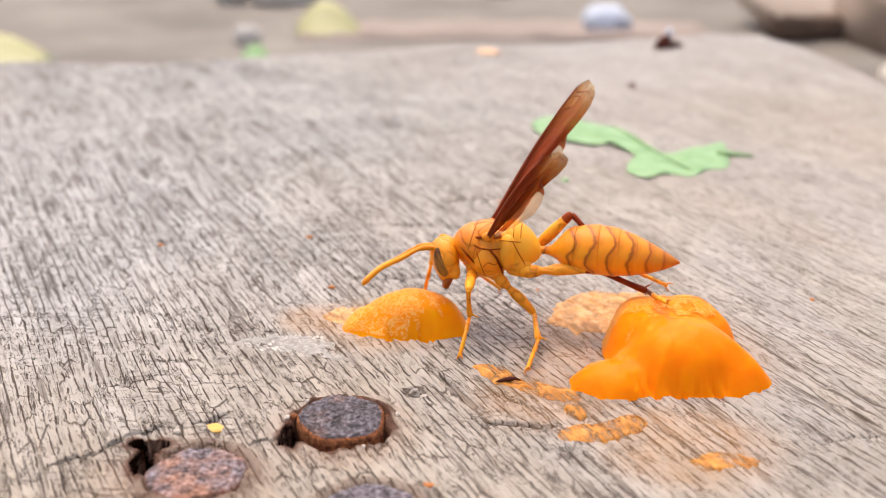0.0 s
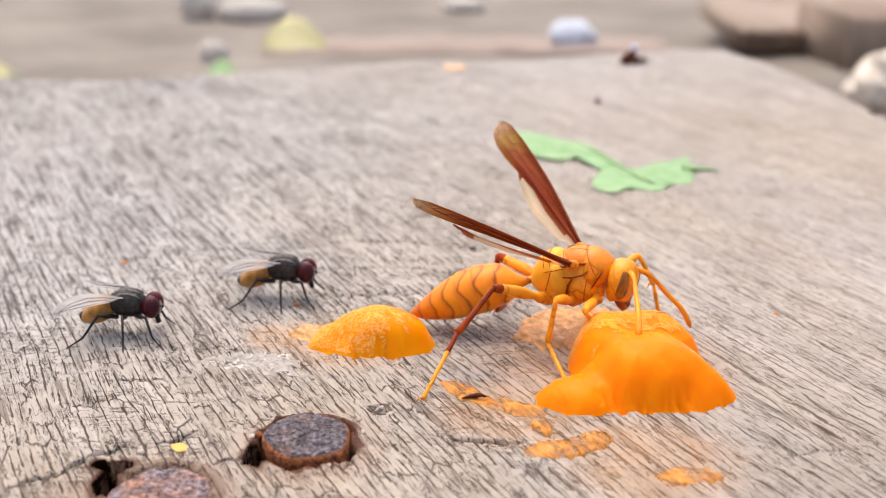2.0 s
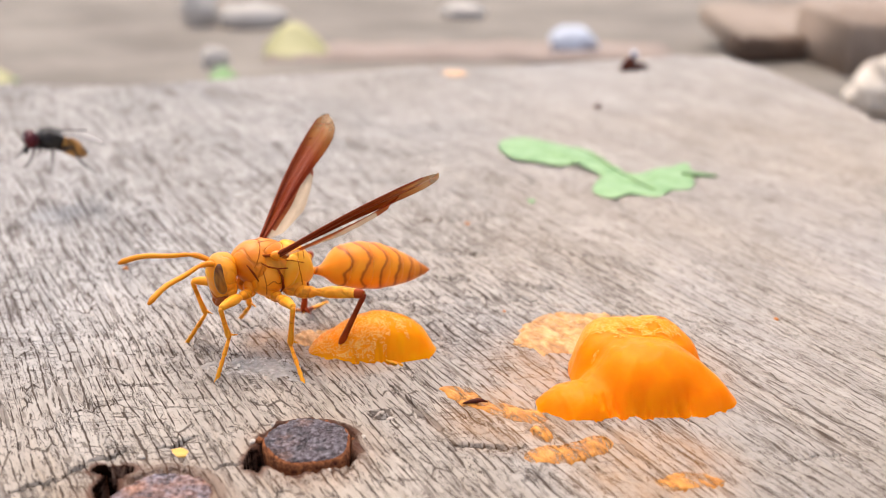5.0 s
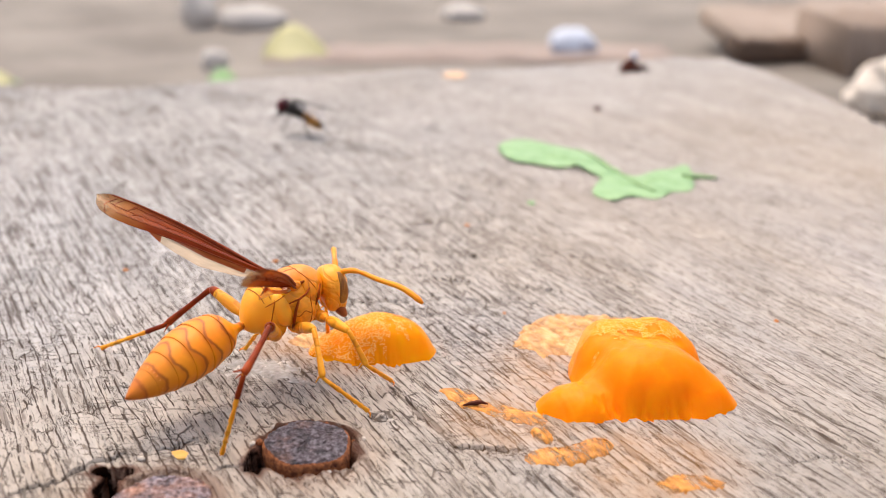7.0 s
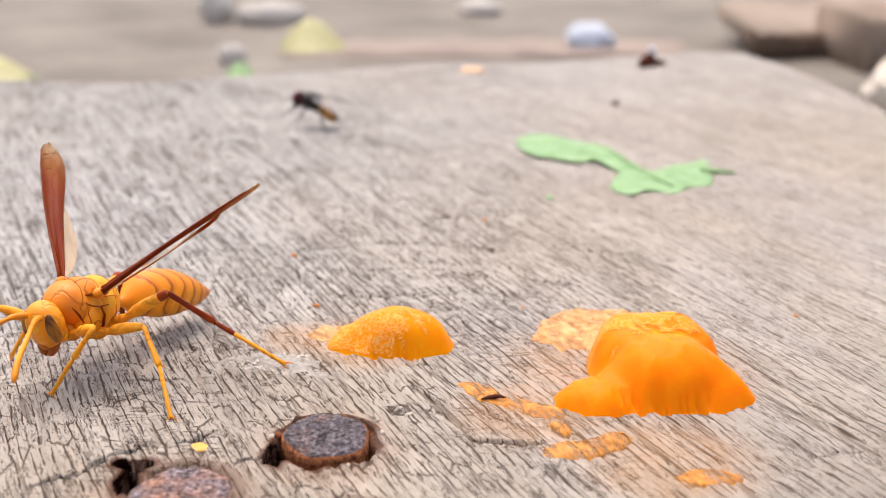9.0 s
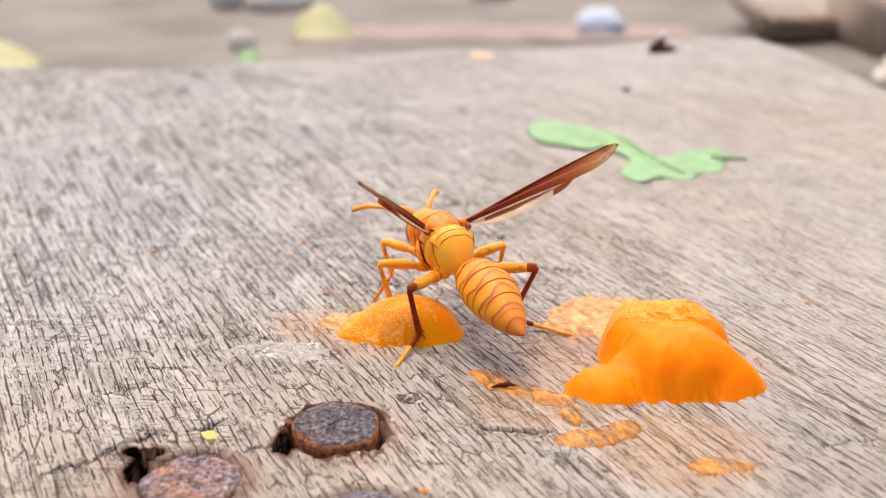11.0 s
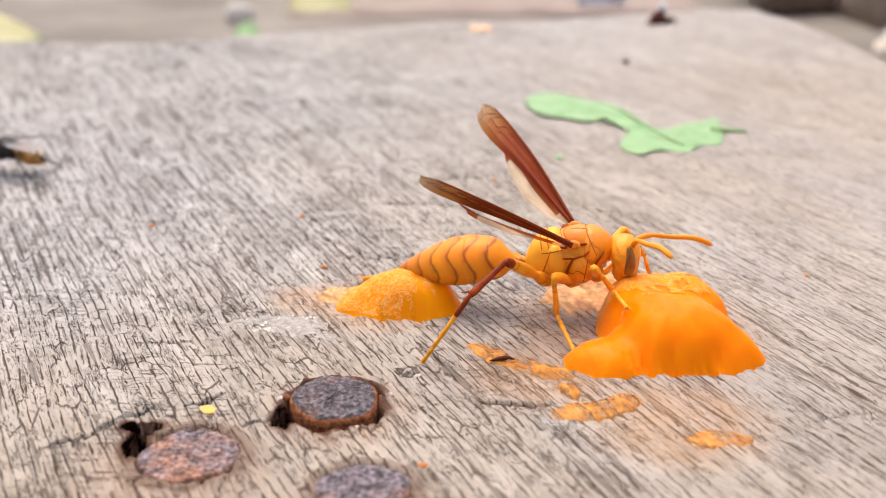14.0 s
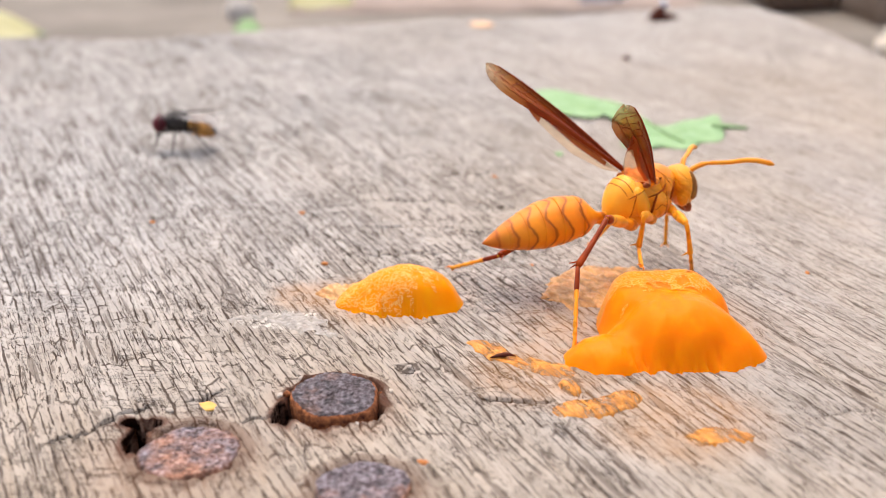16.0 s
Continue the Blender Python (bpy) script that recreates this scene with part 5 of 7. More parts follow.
def build_limbs(wasp, leg):
    """Femur, tibia and tarsus of one leg, each along +x from its joint."""
    k = leg[0]
    lf, lt, ls = LEG_SIZES[k]
    thick = {"f": 0.95, "m": 1.0, "h": 1.12}[k]
    bm = bmesh.new()
    pts = [(0, 0, 0), (0.1 * lf, 0, 0), (0.22 * lf, 0, 0.02), (0.30 * lf, 0, 0.03), (0.36 * lf, 0, 0.03), (0.48 * lf, 0, 0.06), (0.65 * lf, 0, 0.08), (0.85 * lf, 0, 0.04), (0.95 * lf, 0, 0), (lf, 0, 0)]
    rad = [0.42, 0.55, 0.5, 0.3, 0.34, 0.5, 0.5, 0.4, 0.34, 0.22]
    femur = part("femur", tube(pts, [r * thick for r in rad], 12, bm), LIMB, wasp)
    if k == "h":
        part("knee", tube([(0.85 * lf, 0, 0.04), (0.88 * lf, 0, 0.03), (0.93 * lf, 0, 0.01), (0.96 * lf, 0, 0), (1.0 * lf, 0, 0)], [0.40, 0.46, 0.43, 0.40, 0.26], 12), SHIN, femur, "dark red-brown knee")
    bm = bmesh.new()
    pts = [(0, 0, 0), (0.06 * lt, 0, 0.03), (0.3 * lt, 0, 0.05), (0.65 * lt, 0, 0.04), (0.92 * lt, 0, 0), (lt, 0, 0)]
    rad = [0.17, 0.24, 0.22, 0.25, 0.31, 0.22]
    tibia = part("tibia", tube(pts, [r * thick for r in rad], 10, bm), SHIN if k == "h" else LIMB, wasp, "dark red-brown shin" if k == "h" else "")
    for s in ((1, -1) if k == "h" else (1,)):
        part("spur", tube([(0.93 * lt, 0.1 * s, -0.2), (1.03 * lt, 0.35 * s, -0.75)], [0.11, 0.03], 6), SHIN if k == "h" else LIMB, tibia)
    bm = bmesh.new()
    pts, rad, x = [], [], 0.0
    for share in (0.42, 0.19, 0.14, 0.1, 0.15):
        pts += [(x * ls, 0, 0.0), ((x + share * 0.85) * ls, 0, -0.02)]
        rad += [0.15, 0.22]
        x += share
    tube(pts + [(ls * 1.0, 0, 0)], rad + [0.12], 9, bm)
    tarsus = part("tarsus", bm, LIMB, wasp, "yellow jointed foot")
    if k == "h":
        part("ankle", tube([(0, 0, 0), (0.1 * ls, 0, 0), (0.26 * ls, 0, -0.02), (0.34 * ls, 0, -0.02)], [0.2, 0.22, 0.24, 0.16], 9), SHIN, tarsus, "dark red-brown ankle joint")
    for s in (1, -1):
        part("claw", tube([(0.97 * ls, 0.05 * s, 0), (1.02 * ls, 0.28 * s, 0.03), (1.06 * ls, 0.4 * s, -0.2)], [0.1, 0.08, 0.03], 6), AMBER, tarsus)
    return femur, tibia, tarsus


def build_wasp():
    wasp = new("wasp")
    build_thorax(wasp)
    build_seams(wasp)
    head = build_head(wasp)
    bits = {"head": head, "abdomen": build_abdomen(wasp)}
    for key, s in (("l", 1), ("r", -1)):
        bits["wing" + key] = build_wing(wasp, s)
        bits["feeler" + key] = build_feeler(head, s)
    for leg in LEG_NAMES:
        bits[leg] = build_limbs(wasp, leg)
    tagged(wasp, "bright yellow-orange paper wasp with raised smoky brown wings", "wasp")
    return wasp, bits


wasp, wasp_bits = build_wasp()


# ---- flies ----
def build_fly():
    fly = new("fly")
    part("thorax", loft(smooth_sections([(-1.35, 3.0, 0.85, 0.9), (-0.7, 3.05, 1.15, 1.22), (0.3, 3.05, 1.28, 1.36), (1.2, 3.0, 1.1, 1.18), (1.75, 2.9, 0.7, 0.75)]), 22), FLYB, fly, "black thorax")
    for y in (0.74, 0.25, -0.25, -0.74):
        pts = [(x, y, 3.05 + 1.41 * math.sqrt(max(0.05, 1 - (y / 1.30) ** 2 - ((x - 0.25) / 2.0) ** 2))) for x in (-1.0, -0.4, 0.3, 1.0, 1.5)]
        part("stripe", tube([(p[0], p[1], p[2] - 0.11) for p in pts], [0.08, 0.16, 0.17, 0.15, 0.08], 8), FLYS, fly, "silver-grey stripe on the back")
    part("abdomen", loft(smooth_sections([(-1.0, 2.75, 0.7, 0.7), (-1.6, 2.6, 1.25, 1.15), (-2.5, 2.3, 1.42, 1.25), (-3.4, 1.92, 1.18, 1.0), (-4.2, 1.55, 0.62, 0.55), (-4.55, 1.42, 0.12, 0.12)]), 22), FLYO, fly, "amber abdomen with a dark tip")
    part("tail", ball((-4.05, 0, 1.63), (0.55, 0.6, 0.5), 14), FLYB, fly)
    head = part("head", ball((2.3, 0, 2.75), (0.72, 1.02, 1.0), 18), FLYB, fly)
    for s in (1, -1):
        part("eye", ball((2.46, 0.66 * s, 2.88), (0.90, 0.74, 1.08), 20, turn=Euler((0.16 * s, 0, 0.28 * s)).to_matrix().to_4x4()), FLYE, head, "large dark red eye")
        part("face_stripe", tube([(3.20, 0.06 * s, 3.25), (3.32, 0.14 * s, 2.75), (3.10, 0.40 * s, 2.10)], [0.04, 0.08, 0.11], 7), FLYG, head, "silver face stripe")
        part("antenna", tube([(3.15, 0.12 * s, 2.95), (3.45, 0.15 * s, 2.6)], [0.1, 0.07], 6), FLYL, head)
    part("proboscis", tube([(2.75, 0, 2.0), (2.85, 0, 1.5), (2.95, 0, 1.1)], [0.34, 0.24, 0.26], 9), FLYL, head, "black mouth part")
    for s in (1, -1):
        bm = bmesh.new()
        n, m = 18, 6
        g = []
        for i in range(n + 1):
            u = i / n
            a, b = 0.35 * math.sin(math.pi * u ** 0.8) + 0.05, -1.9 * math.sin(math.pi * (0.05 + 0.95 * u) ** 1.25) ** 0.8 - 0.05
            g.append([bm.verts.new((-6.3 * u, s * (a + (b - a) * j / m), 0.12 * math.sin(3 * u + j))) for j in range(m + 1)])
        for i in range(n):
            for j in range(m):
                bm.faces.new((g[i][j], g[i + 1][j], g[i + 1][j + 1], g[i][j + 1]))
        wing = part("wing", bm, FLYW, fly, "clear grey wing")
        wing.matrix_basis = pose(0.1 * MM, 1.25 * s * MM, 3.9 * MM, -12 * s, -3, -29 * s)
        for k in (0.1, 0.42, 0.75):
            part("vein", tube([(-6.0 * u, s * (0.28 - 1.9 * k * math.sin(math.pi * u ** 1.1)) , 0.08) for u in (0, 0.25, 0.5, 0.75, 0.97)], [0.05, 0.035, 0.03, 0.025, 0.015], 5), FLYL, wing)
        # legs: from the breast to knee, ankle and foot
        for a, kn, an, ft in (((1.1, 0.8, 2.0), (2.3, 1.9, 2.3), (2.9, 2.4, 0.6), (3.7, 2.7, -0.2)), ((0.1, 0.9, 1.9), (0.3, 2.5, 2.5), (0.5, 3.4, 0.6), (0.7, 4.3, -0.2)),
                              ((-0.7, 0.8, 1.9), (-2.1, 2.2, 2.5), (-3.4, 3.0, 0.6), (-4.8, 3.7, -0.2))):
            f = lambda p: (p[0], p[1] * s, p[2])
            part("leg", tube([f(a), tuple((u + v) / 2 for u, v in zip(f(a), f(kn))), f(kn), f(an), tuple(0.5 * u + 0.5 * v for u, v in zip(f(an), f(ft))), f(ft)], [0.22, 0.24, 0.14, 0.10, 0.08, 0.05], 7), FLYL, fly)
    fly.scale = (1.0, 1.0, 1.0)
    return tagged(fly, "dark house fly with red eyes and an amber abdomen", "fly", "flies visiting the fruit")


fly_one = build_fly()
fly_two = copy_thing(fly_one, Matrix.Scale(1.02, 4))


# ---- what moves ----
STANCES = []


def stance(t, body, abdomen, head, wings, feelers, **legs):
    """How the wasp stands at t: body x, y, z and yaw, pitch, roll; knee, ankle and foot of each leg, in millimetres of the world."""
    STANCES.append((t, np.array([*body, *abdomen, *head, *wings, *feelers], float), {k: np.array(v, float) for k, v in legs.items()}))


def body_turn(yaw, pitch, roll):
    return Euler((radians(roll), radians(-pitch), radians(yaw))).to_matrix()


def heading(az, el, side):
    a, e = radians(az), radians(el)
    return Vector((math.cos(a) * math.cos(e), side * math.sin(a) * math.cos(e), math.sin(e)))


def stance_at(t):
    for (t0, b0, l0), (t1, b1, l1) in zip(STANCES, STANCES[1:]):
        if t <= t1:
            u = min(1, max(0, (t - t0) / (t1 - t0)))
            u = u * u * (3 - 2 * u)
            return b0 * (1 - u) + b1 * u, {k: l0[k] * (1 - u) + l1[k] * u for k in l0}
    return STANCES[-1][1], STANCES[-1][2]


def limb_turn(rest, d):
    """Turns +x into d by way of a rest direction, without needless spin."""
    return (rest.rotation_difference(d) @ Vector((1, 0, 0)).rotation_difference(rest)).to_matrix()


def placed(p, turn):
    return Matrix.Translation(p * MM) @ turn.to_4x4()


def wasp_rows():
    rows = {"body": []}
    for key in wasp_bits:
        if key in LEG_NAMES:
            for i in range(3):
                rows[key, i] = []
        else:
            rows[key] = []
    for step in range(161):
        t = step / 10
        b, legs = stance_at(t)
        turn = body_turn(*b[3:6])
        back = turn.transposed()
        origin = Vector(b[:3])
        rows["body"].append((t, placed(origin, turn)))
        rows["abdomen"].append((t, placed(PETIOLE, body_turn(b[7], b[6], 0))))
        rows["head"].append((t, placed(NECK, body_turn(b[8], b[9], b[10]))))
        for i, (key, s) in enumerate((("l", 1), ("r", -1))):
            d = heading(b[11 + 2 * i], b[12 + 2 * i], s)
            y = Vector((-0.79, -0.48 * s, -0.37))
            y = (y - d * y.dot(d)).normalized()
            z = d.cross(y)
            rows["wing" + key].append((t, placed(Vector((WING_ROOT.x, WING_ROOT.y * s, WING_ROOT.z)), Matrix((d, y, z)).transposed())))
            d = heading(b[15 + 2 * i], b[16 + 2 * i], s)
            rows["feeler" + key].append((t, placed(Vector((FEELER_ROOT.x, FEELER_ROOT.y * s, FEELER_ROOT.z)), Vector((1, 0, 0)).rotation_difference(d).to_matrix())))
        for leg in LEG_NAMES:
            s = 1 if leg[1] == "l" else -1
            at = Vector((HIP[leg[0]].x, HIP[leg[0]].y * s, HIP[leg[0]].z))
            lean = {"f": 0.7, "m": 0.0, "h": -0.7}[leg[0]]
            rests = [Vector((lean, 0.7 * s, 0.3)).normalized(), Vector((lean * 0.6, 0.5 * s, -0.7)).normalized(), Vector((lean * 0.6, 0.6 * s, -0.6)).normalized()]
            for i in range(3):
                goal = back @ (Vector(legs[leg][i]) - origin)
                d = (goal - at).normalized()
                rows[leg, i].append((t, placed(at, limb_turn(rests[i], d))))
                at = at + d * LEG_SIZES[leg[0]][i]
    return rows


stance(0, (1.7, -15, 7.8, 176.1, -9.8, 2), (12, -5), (8, -11, 1), (124, 34, 141, 35), (36, 4, 17, -12),
       fl=((-0.7, -20.6, 5.8), (-0.6, -19.2, 2.6), (-1.4, -22.2, 0.5)), ml=((5.4, -16.3, 1.7), (5.5, -20.4, 1), (4.4, -25.2, 0.5)), hl=((10.9, -17.3, 6.6), (15.8, -15.9, 3.8), (16.2, -23.1, 5.7)), fr=((-3.3, -10.9, 7.5), (-4.4, -10.3, 4.3), (-5.3, -9.8, 0.3)), mr=((-2.4, -11.3, 6.6), (-0.5, -9.2, 3.5), (2.4, -6.3, 0.3)), hr=((8.6, -14.8, 11), (13.3, -17.1, 6.1), (18.5, -12.5, 2.9)))
stance(0.3, (4.4, -18.1, 6.9, 233.5, -14.7, -1.8), (19, -19), (15, -14, -1), (163, 18, 140, 30), (25, 5, 25, 33),
       fl=((6.3, -24.3, 4.7), (6.2, -23.6, 1.3), (6.8, -27.4, 0.5)), ml=((7.6, -23, 6.6), (8, -22, 2.5), (4.8, -25.3, 0.3)), hl=((10.8, -11.9, 7.3), (15.2, -10.2, 4.4), (19.1, -6.2, -0.3)), fr=((-1.8, -19.9, 6.2), (-3.9, -19.4, 3.6), (-4.4, -21.9, 0.3)), mr=((4.3, -11.9, 5.7), (0.5, -13, 4.3), (-2.7, -13.9, 0.3)), hr=((7.4, -9.1, 6.3), (7.3, -9, 0.5), (0.1, -6.8, 0.3)))
stance(0.5, (5.3, -17.7, 6.1, 262.5, -9.5, 2), (4, -9), (12, -22, 1), (139, 37, 136, 31), (25, 5, 9, -4),
       fl=((8.4, -24.1, 3.3), (9.2, -22.4, 0.5), (9.4, -26.8, 0.1)), ml=((10.6, -18.4, 7.3), (14, -17.2, 5.2), (14.5, -18.6, 0.3)), hl=((11.1, -11.7, 8), (15.2, -9.9, 4.5), (19.3, -5.6, 0.1)), fr=((1.4, -23, 5), (1.1, -21.5, 1.7), (0.6, -24.9, 0.7)), mr=((1.1, -19.5, 7.4), (-0.7, -17.8, 3.9), (-4.8, -18.6, 0.3)), hr=((3.6, -8.7, 6.3), (3.4, -8.8, 0.5), (-4.1, -9.5, 0.3)))
stance(0.7, (7.8, -19.8, 7.6, 293.7, 4.7, -3.5), (-9, -8), (9, -12, 5), (131, 40, 145, 31), (22, 13, 20, -6),
       fl=((12.1, -23.7, 9.3), (14.1, -21.6, 7.6), (16, -19.7, 4.3)), ml=((9.5, -14.6, 6.5), (12.8, -16, 4.4), (15.8, -17.2, 0.3)), hl=((7, -11, 6.3), (7.2, -11, 0.5), (14.5, -9.2, 0.3)), fr=((5.4, -26.6, 5.1), (5.9, -29.9, 4.3), (6.5, -29.4, 0.3)), mr=((1.8, -19.3, 6.8), (-0.1, -17.8, 3.4), (-4.5, -19.1, 0.4)), hr=((1.4, -18.2, 10.7), (4.2, -16.3, 6), (6.5, -12, 0.3)))
stance(1, (9, -16.6, 6.9, 329.3, 1.9, 5.9), (13, -9), (-2, -16, 3), (127, 35, 133, 37), (75, -8, 47, 13),
       fl=((15.7, -15.9, 7.5), (16.9, -16.2, 4.4), (17.8, -16.4, 0.3)), ml=((15.1, -15.7, 5.9), (14, -11.8, 4.7), (13.3, -9.2, 0.3)), hl=((3.3, -9.6, 6.3), (3.3, -9.7, 0.5), (8.3, -4.1, 0.3)), fr=((9.2, -23, 5.9), (10.5, -21.1, 3.3), (11.1, -25.2, 2.6)), mr=((5, -21.1, 6.2), (3.8, -24.5, 3.8), (3.7, -28.5, 0.1)), hr=((1.8, -18, 8.8), (-1.5, -14.5, 5.5), (-5.7, -20.4, 3.8)))
stance(1.5, (10.3, -17.4, 7.2, 326.9, 1.7, 5.5), (5, -2), (1, -14, 3), (134, 40, 125, 34), (52, -27, 35, -10),
       fl=((17.1, -17.2, 7.6), (18.2, -17.4, 4.4), (19, -17.6, 0.3)), ml=((16.4, -16.8, 6.2), (15.5, -13, 4.7), (14.9, -10.3, 0.3)), hl=((4.9, -10.2, 6.3), (4.8, -10.2, 0.5), (10.2, -5, 0.3)), fr=((10.7, -24, 5.7), (12.5, -23.9, 2.8), (14, -27.7, 2.4)), mr=((6, -21.5, 6.5), (4.1, -24.1, 4), (3.6, -27.6, 0.3)), hr=((1, -16.2, 7.2), (-2.1, -12.3, 4.2), (-5.4, -19, 3.9)))
stance(1.8, (6.9, -16.3, 5.6, 380.6, -15.9, -17.4), (27, 13), (-18, 16, -2), (135, 18, 136, 27), (25, 5, 44, 13),
       fl=((11.1, -11.6, 3.5), (12.4, -8.7, 4.5), (12.4, -8.6, 0.3)), ml=((1.1, -15.3, 4), (3.1, -11.5, 4.2), (4.7, -8.4, 0.3)), hl=((-2.1, -17.4, 6.2), (-2.2, -16.4, 0.5), (-3.1, -9, 0.3)), fr=((13.1, -19.4, 5), (13.1, -19.4, 1.6), (16.3, -17.2, 0.3)), mr=((8.6, -22.8, 6), (8.5, -26.9, 5), (10.8, -26.2, 0.3)), hr=((3, -23.4, 9.2), (1, -21.7, 3.9), (-1.4, -27.7, 0.4)))
stance(2, (12.3, -13.6, 6.4, 343.5, 3.7, 4.1), (15, 11), (-16, -17, -2), (134, 32, 143, 31), (30, -37, 57, -12),
       fl=((18.4, -11.3, 7.3), (20.1, -11.3, 4.4), (21, -11.3, 0.3)), ml=((18.1, -11.4, 5.2), (16, -7.8, 4.8), (14.7, -5.5, 0.3)), hl=((5.3, -8.4, 6.3), (5.4, -8.5, 0.5), (8.4, -1.6, 0.3)), fr=((12.6, -19.5, 4.9), (14.1, -18.1, 2.2), (14.4, -22.1, 3.3)), mr=((10.1, -19.1, 5.8), (9.4, -19.1, 1.4), (10.5, -23.7, 0.5)), hr=((4.7, -17.4, 6.3), (1.3, -21.3, 3.5), (-1.6, -27.4, 0.2)))
stance(2.3, (12.3, -13.5, 6.5, 343.8, 4.3, 3.3), (15, 11), (-16, -18, -2), (133, 31, 144, 31), (24, -37, 54, -12),
       fl=((18.5, -11.2, 7.4), (20.1, -11.2, 4.4), (20.9, -11.1, 0.3)), ml=((18.1, -11.3, 5.3), (16, -7.7, 4.8), (14.7, -5.4, 0.3)), hl=((5.3, -8.3, 6.3), (5.4, -8.4, 0.5), (8.4, -1.5, 0.3)), fr=((12.6, -19.4, 5.2), (14.1, -18.3, 2.3), (14.4, -22.2, 3.4)), mr=((10.1, -19, 5.8), (9.5, -18.9, 1.5), (10.5, -23.6, 0.5)), hr=((4.5, -17.2, 6.3), (1.4, -21.6, 4.3), (-1.6, -27.2, 0.2)))
stance(2.5, (7.4, -18.4, 9.2, 322.8, 2.3, -4.2), (17, 10), (-34, -8, -6), (132, 31, 123, 26), (26, 26, 25, 5),
       fl=((12.7, -22.6, 8.1), (15.5, -21.4, 6.6), (18.5, -19, 4.6)), ml=((6.5, -12.9, 7.6), (9.4, -12.7, 4.5), (12.4, -12.4, 0.3)), hl=((-0.8, -16.1, 6.5), (-2.3, -11.4, 3.6), (-4.4, -5.9, -0.9)), fr=((6.3, -24.9, 7.1), (8, -24.2, 4.4), (8.7, -23.5, 0.3)), mr=((3.2, -23.7, 7.2), (3.2, -23.8, 3.1), (3.5, -28.2, 0.2)), hr=((0.5, -22.9, 9.6), (-0.9, -21.8, 4), (-1.6, -28.1, 0.3)))
stance(2.7, (8.6, -16.1, 7.8, 289.2, -15.2, -7.5), (18, 21), (-15, -22, -7), (131, 24, 153, 31), (25, 5, 25, 5),
       fl=((13.3, -19.8, 7.4), (15.5, -18.1, 5.4), (18.5, -20.7, 5.1)), ml=((10.4, -10.3, 6.4), (13.4, -12.2, 4.1), (16.4, -14, 0.3)), hl=((8.2, -6.8, 7.6), (8.7, -6.8, 1.8), (16, -6.5, 0.3)), fr=((4.2, -20.7, 5), (4.1, -24, 4.8), (3.1, -23.2, 0.5)), mr=((3.1, -19.9, 5.4), (2.9, -22.7, 2.1), (3.6, -27.5, 0.1)), hr=((0.9, -15.7, 10.5), (-2, -12.5, 6.6), (-6.8, -10, 1.4)))
stance(3, (7.1, -20.9, 9.3, 265.4, 3.3, -1.9), (26, -1), (-8, -19, -2), (145, 31, 140, 26), (25, 5, 42, 26),
       fl=((10.3, -27.5, 7.9), (10.6, -27.8, 4.5), (11, -28.2, 0.3)), ml=((11.2, -24.1, 10.3), (14.5, -22.7, 8.1), (17.4, -19.4, 5.2)), hl=((12.8, -14.3, 8.8), (13.3, -11, 4.2), (15, -5, 0.2)), fr=((4, -27.6, 7), (3.9, -26.1, 4.1), (3.9, -25.1, 0.2)), mr=((3.4, -16.5, 7.8), (1.4, -18.5, 4.6), (-0.6, -20.5, 0.3)), hr=((1.9, -13.6, 8.5), (-1.5, -11, 4.8), (-5, -6.2, 0.3)))
stance(3.5, (6.7, -19.9, 8.9, 262.2, 14.3, -1.1), (-21, -3), (-5, -14, -3), (138, 40, 135, 35), (22, -15, 46, -4),
       fl=((9.8, -26.8, 7.6), (10.3, -25.4, 4.5), (11.1, -24.5, 0.4)), ml=((11.5, -23.1, 9.8), (14.7, -21.3, 7.6), (17.6, -18.1, 4.7)), hl=((12.8, -14.4, 8.8), (13.5, -11.6, 3.9), (15.2, -5.3, 0.3)), fr=((2.4, -26.2, 7.4), (2.4, -24.6, 4.4), (2.6, -24.2, 0.3)), mr=((1, -22.8, 8.3), (0.2, -20.5, 4.8), (-3.4, -19.9, 0.5)), hr=((3.1, -12.7, 8.7), (3.9, -9.3, 4.4), (2.6, -4.3, -0.2)))
stance(4, (4.1, -15.1, 6.7, 232.8, -0.9, 5.1), (4, 10), (-5, -10, -3), (150, 30, 131, 39), (25, 5, 24, 21),
       fl=((6.6, -21.3, 4.6), (6.7, -19.5, 1.7), (6.4, -23.3, 0.4)), ml=((11, -16.1, 6.2), (14.7, -15.1, 4.5), (20.2, -16.7, 3.8)), hl=((12.4, -12.4, 8), (12.7, -8.2, 4), (14.4, -1.7, 0.5)), fr=((-2.1, -16.6, 7), (-2.3, -18.4, 4.2), (-2.5, -19.8, 0.3)), mr=((4, -9.5, 5.4), (0, -10.2, 4.4), (-3.2, -10.7, 0.3)), hr=((7, -6.7, 6.3), (6.7, -6.7, 0.5), (0.1, -3.1, 0.3)))
stance(4.2, (1.7, -15.8, 6.5, 225.6, -5.5, 2.1), (12, 8), (-3, 7, -1), (165, 23, 136, 35), (25, 5, 11, 9),
       fl=((4.2, -21.3, 4.8), (5.5, -20.6, 1.7), (6.6, -24.2, 0.4)), ml=((6, -20, 6.7), (7.8, -23.3, 4.9), (10.1, -23.7, 0.3)), hl=((10.8, -15.1, 8.3), (12.2, -10.7, 4.9), (14.8, -5.5, 0.3)), fr=((-4.4, -16.5, 7), (-6.2, -17.5, 4.3), (-7.2, -18.1, 0.3)), mr=((2.3, -10, 5.2), (-1.8, -10.3, 4.5), (-4.9, -10.6, 0.3)), hr=((5.7, -7.6, 6.3), (5.5, -7.6, 0.5), (-0.9, -3.6, 0.3)))
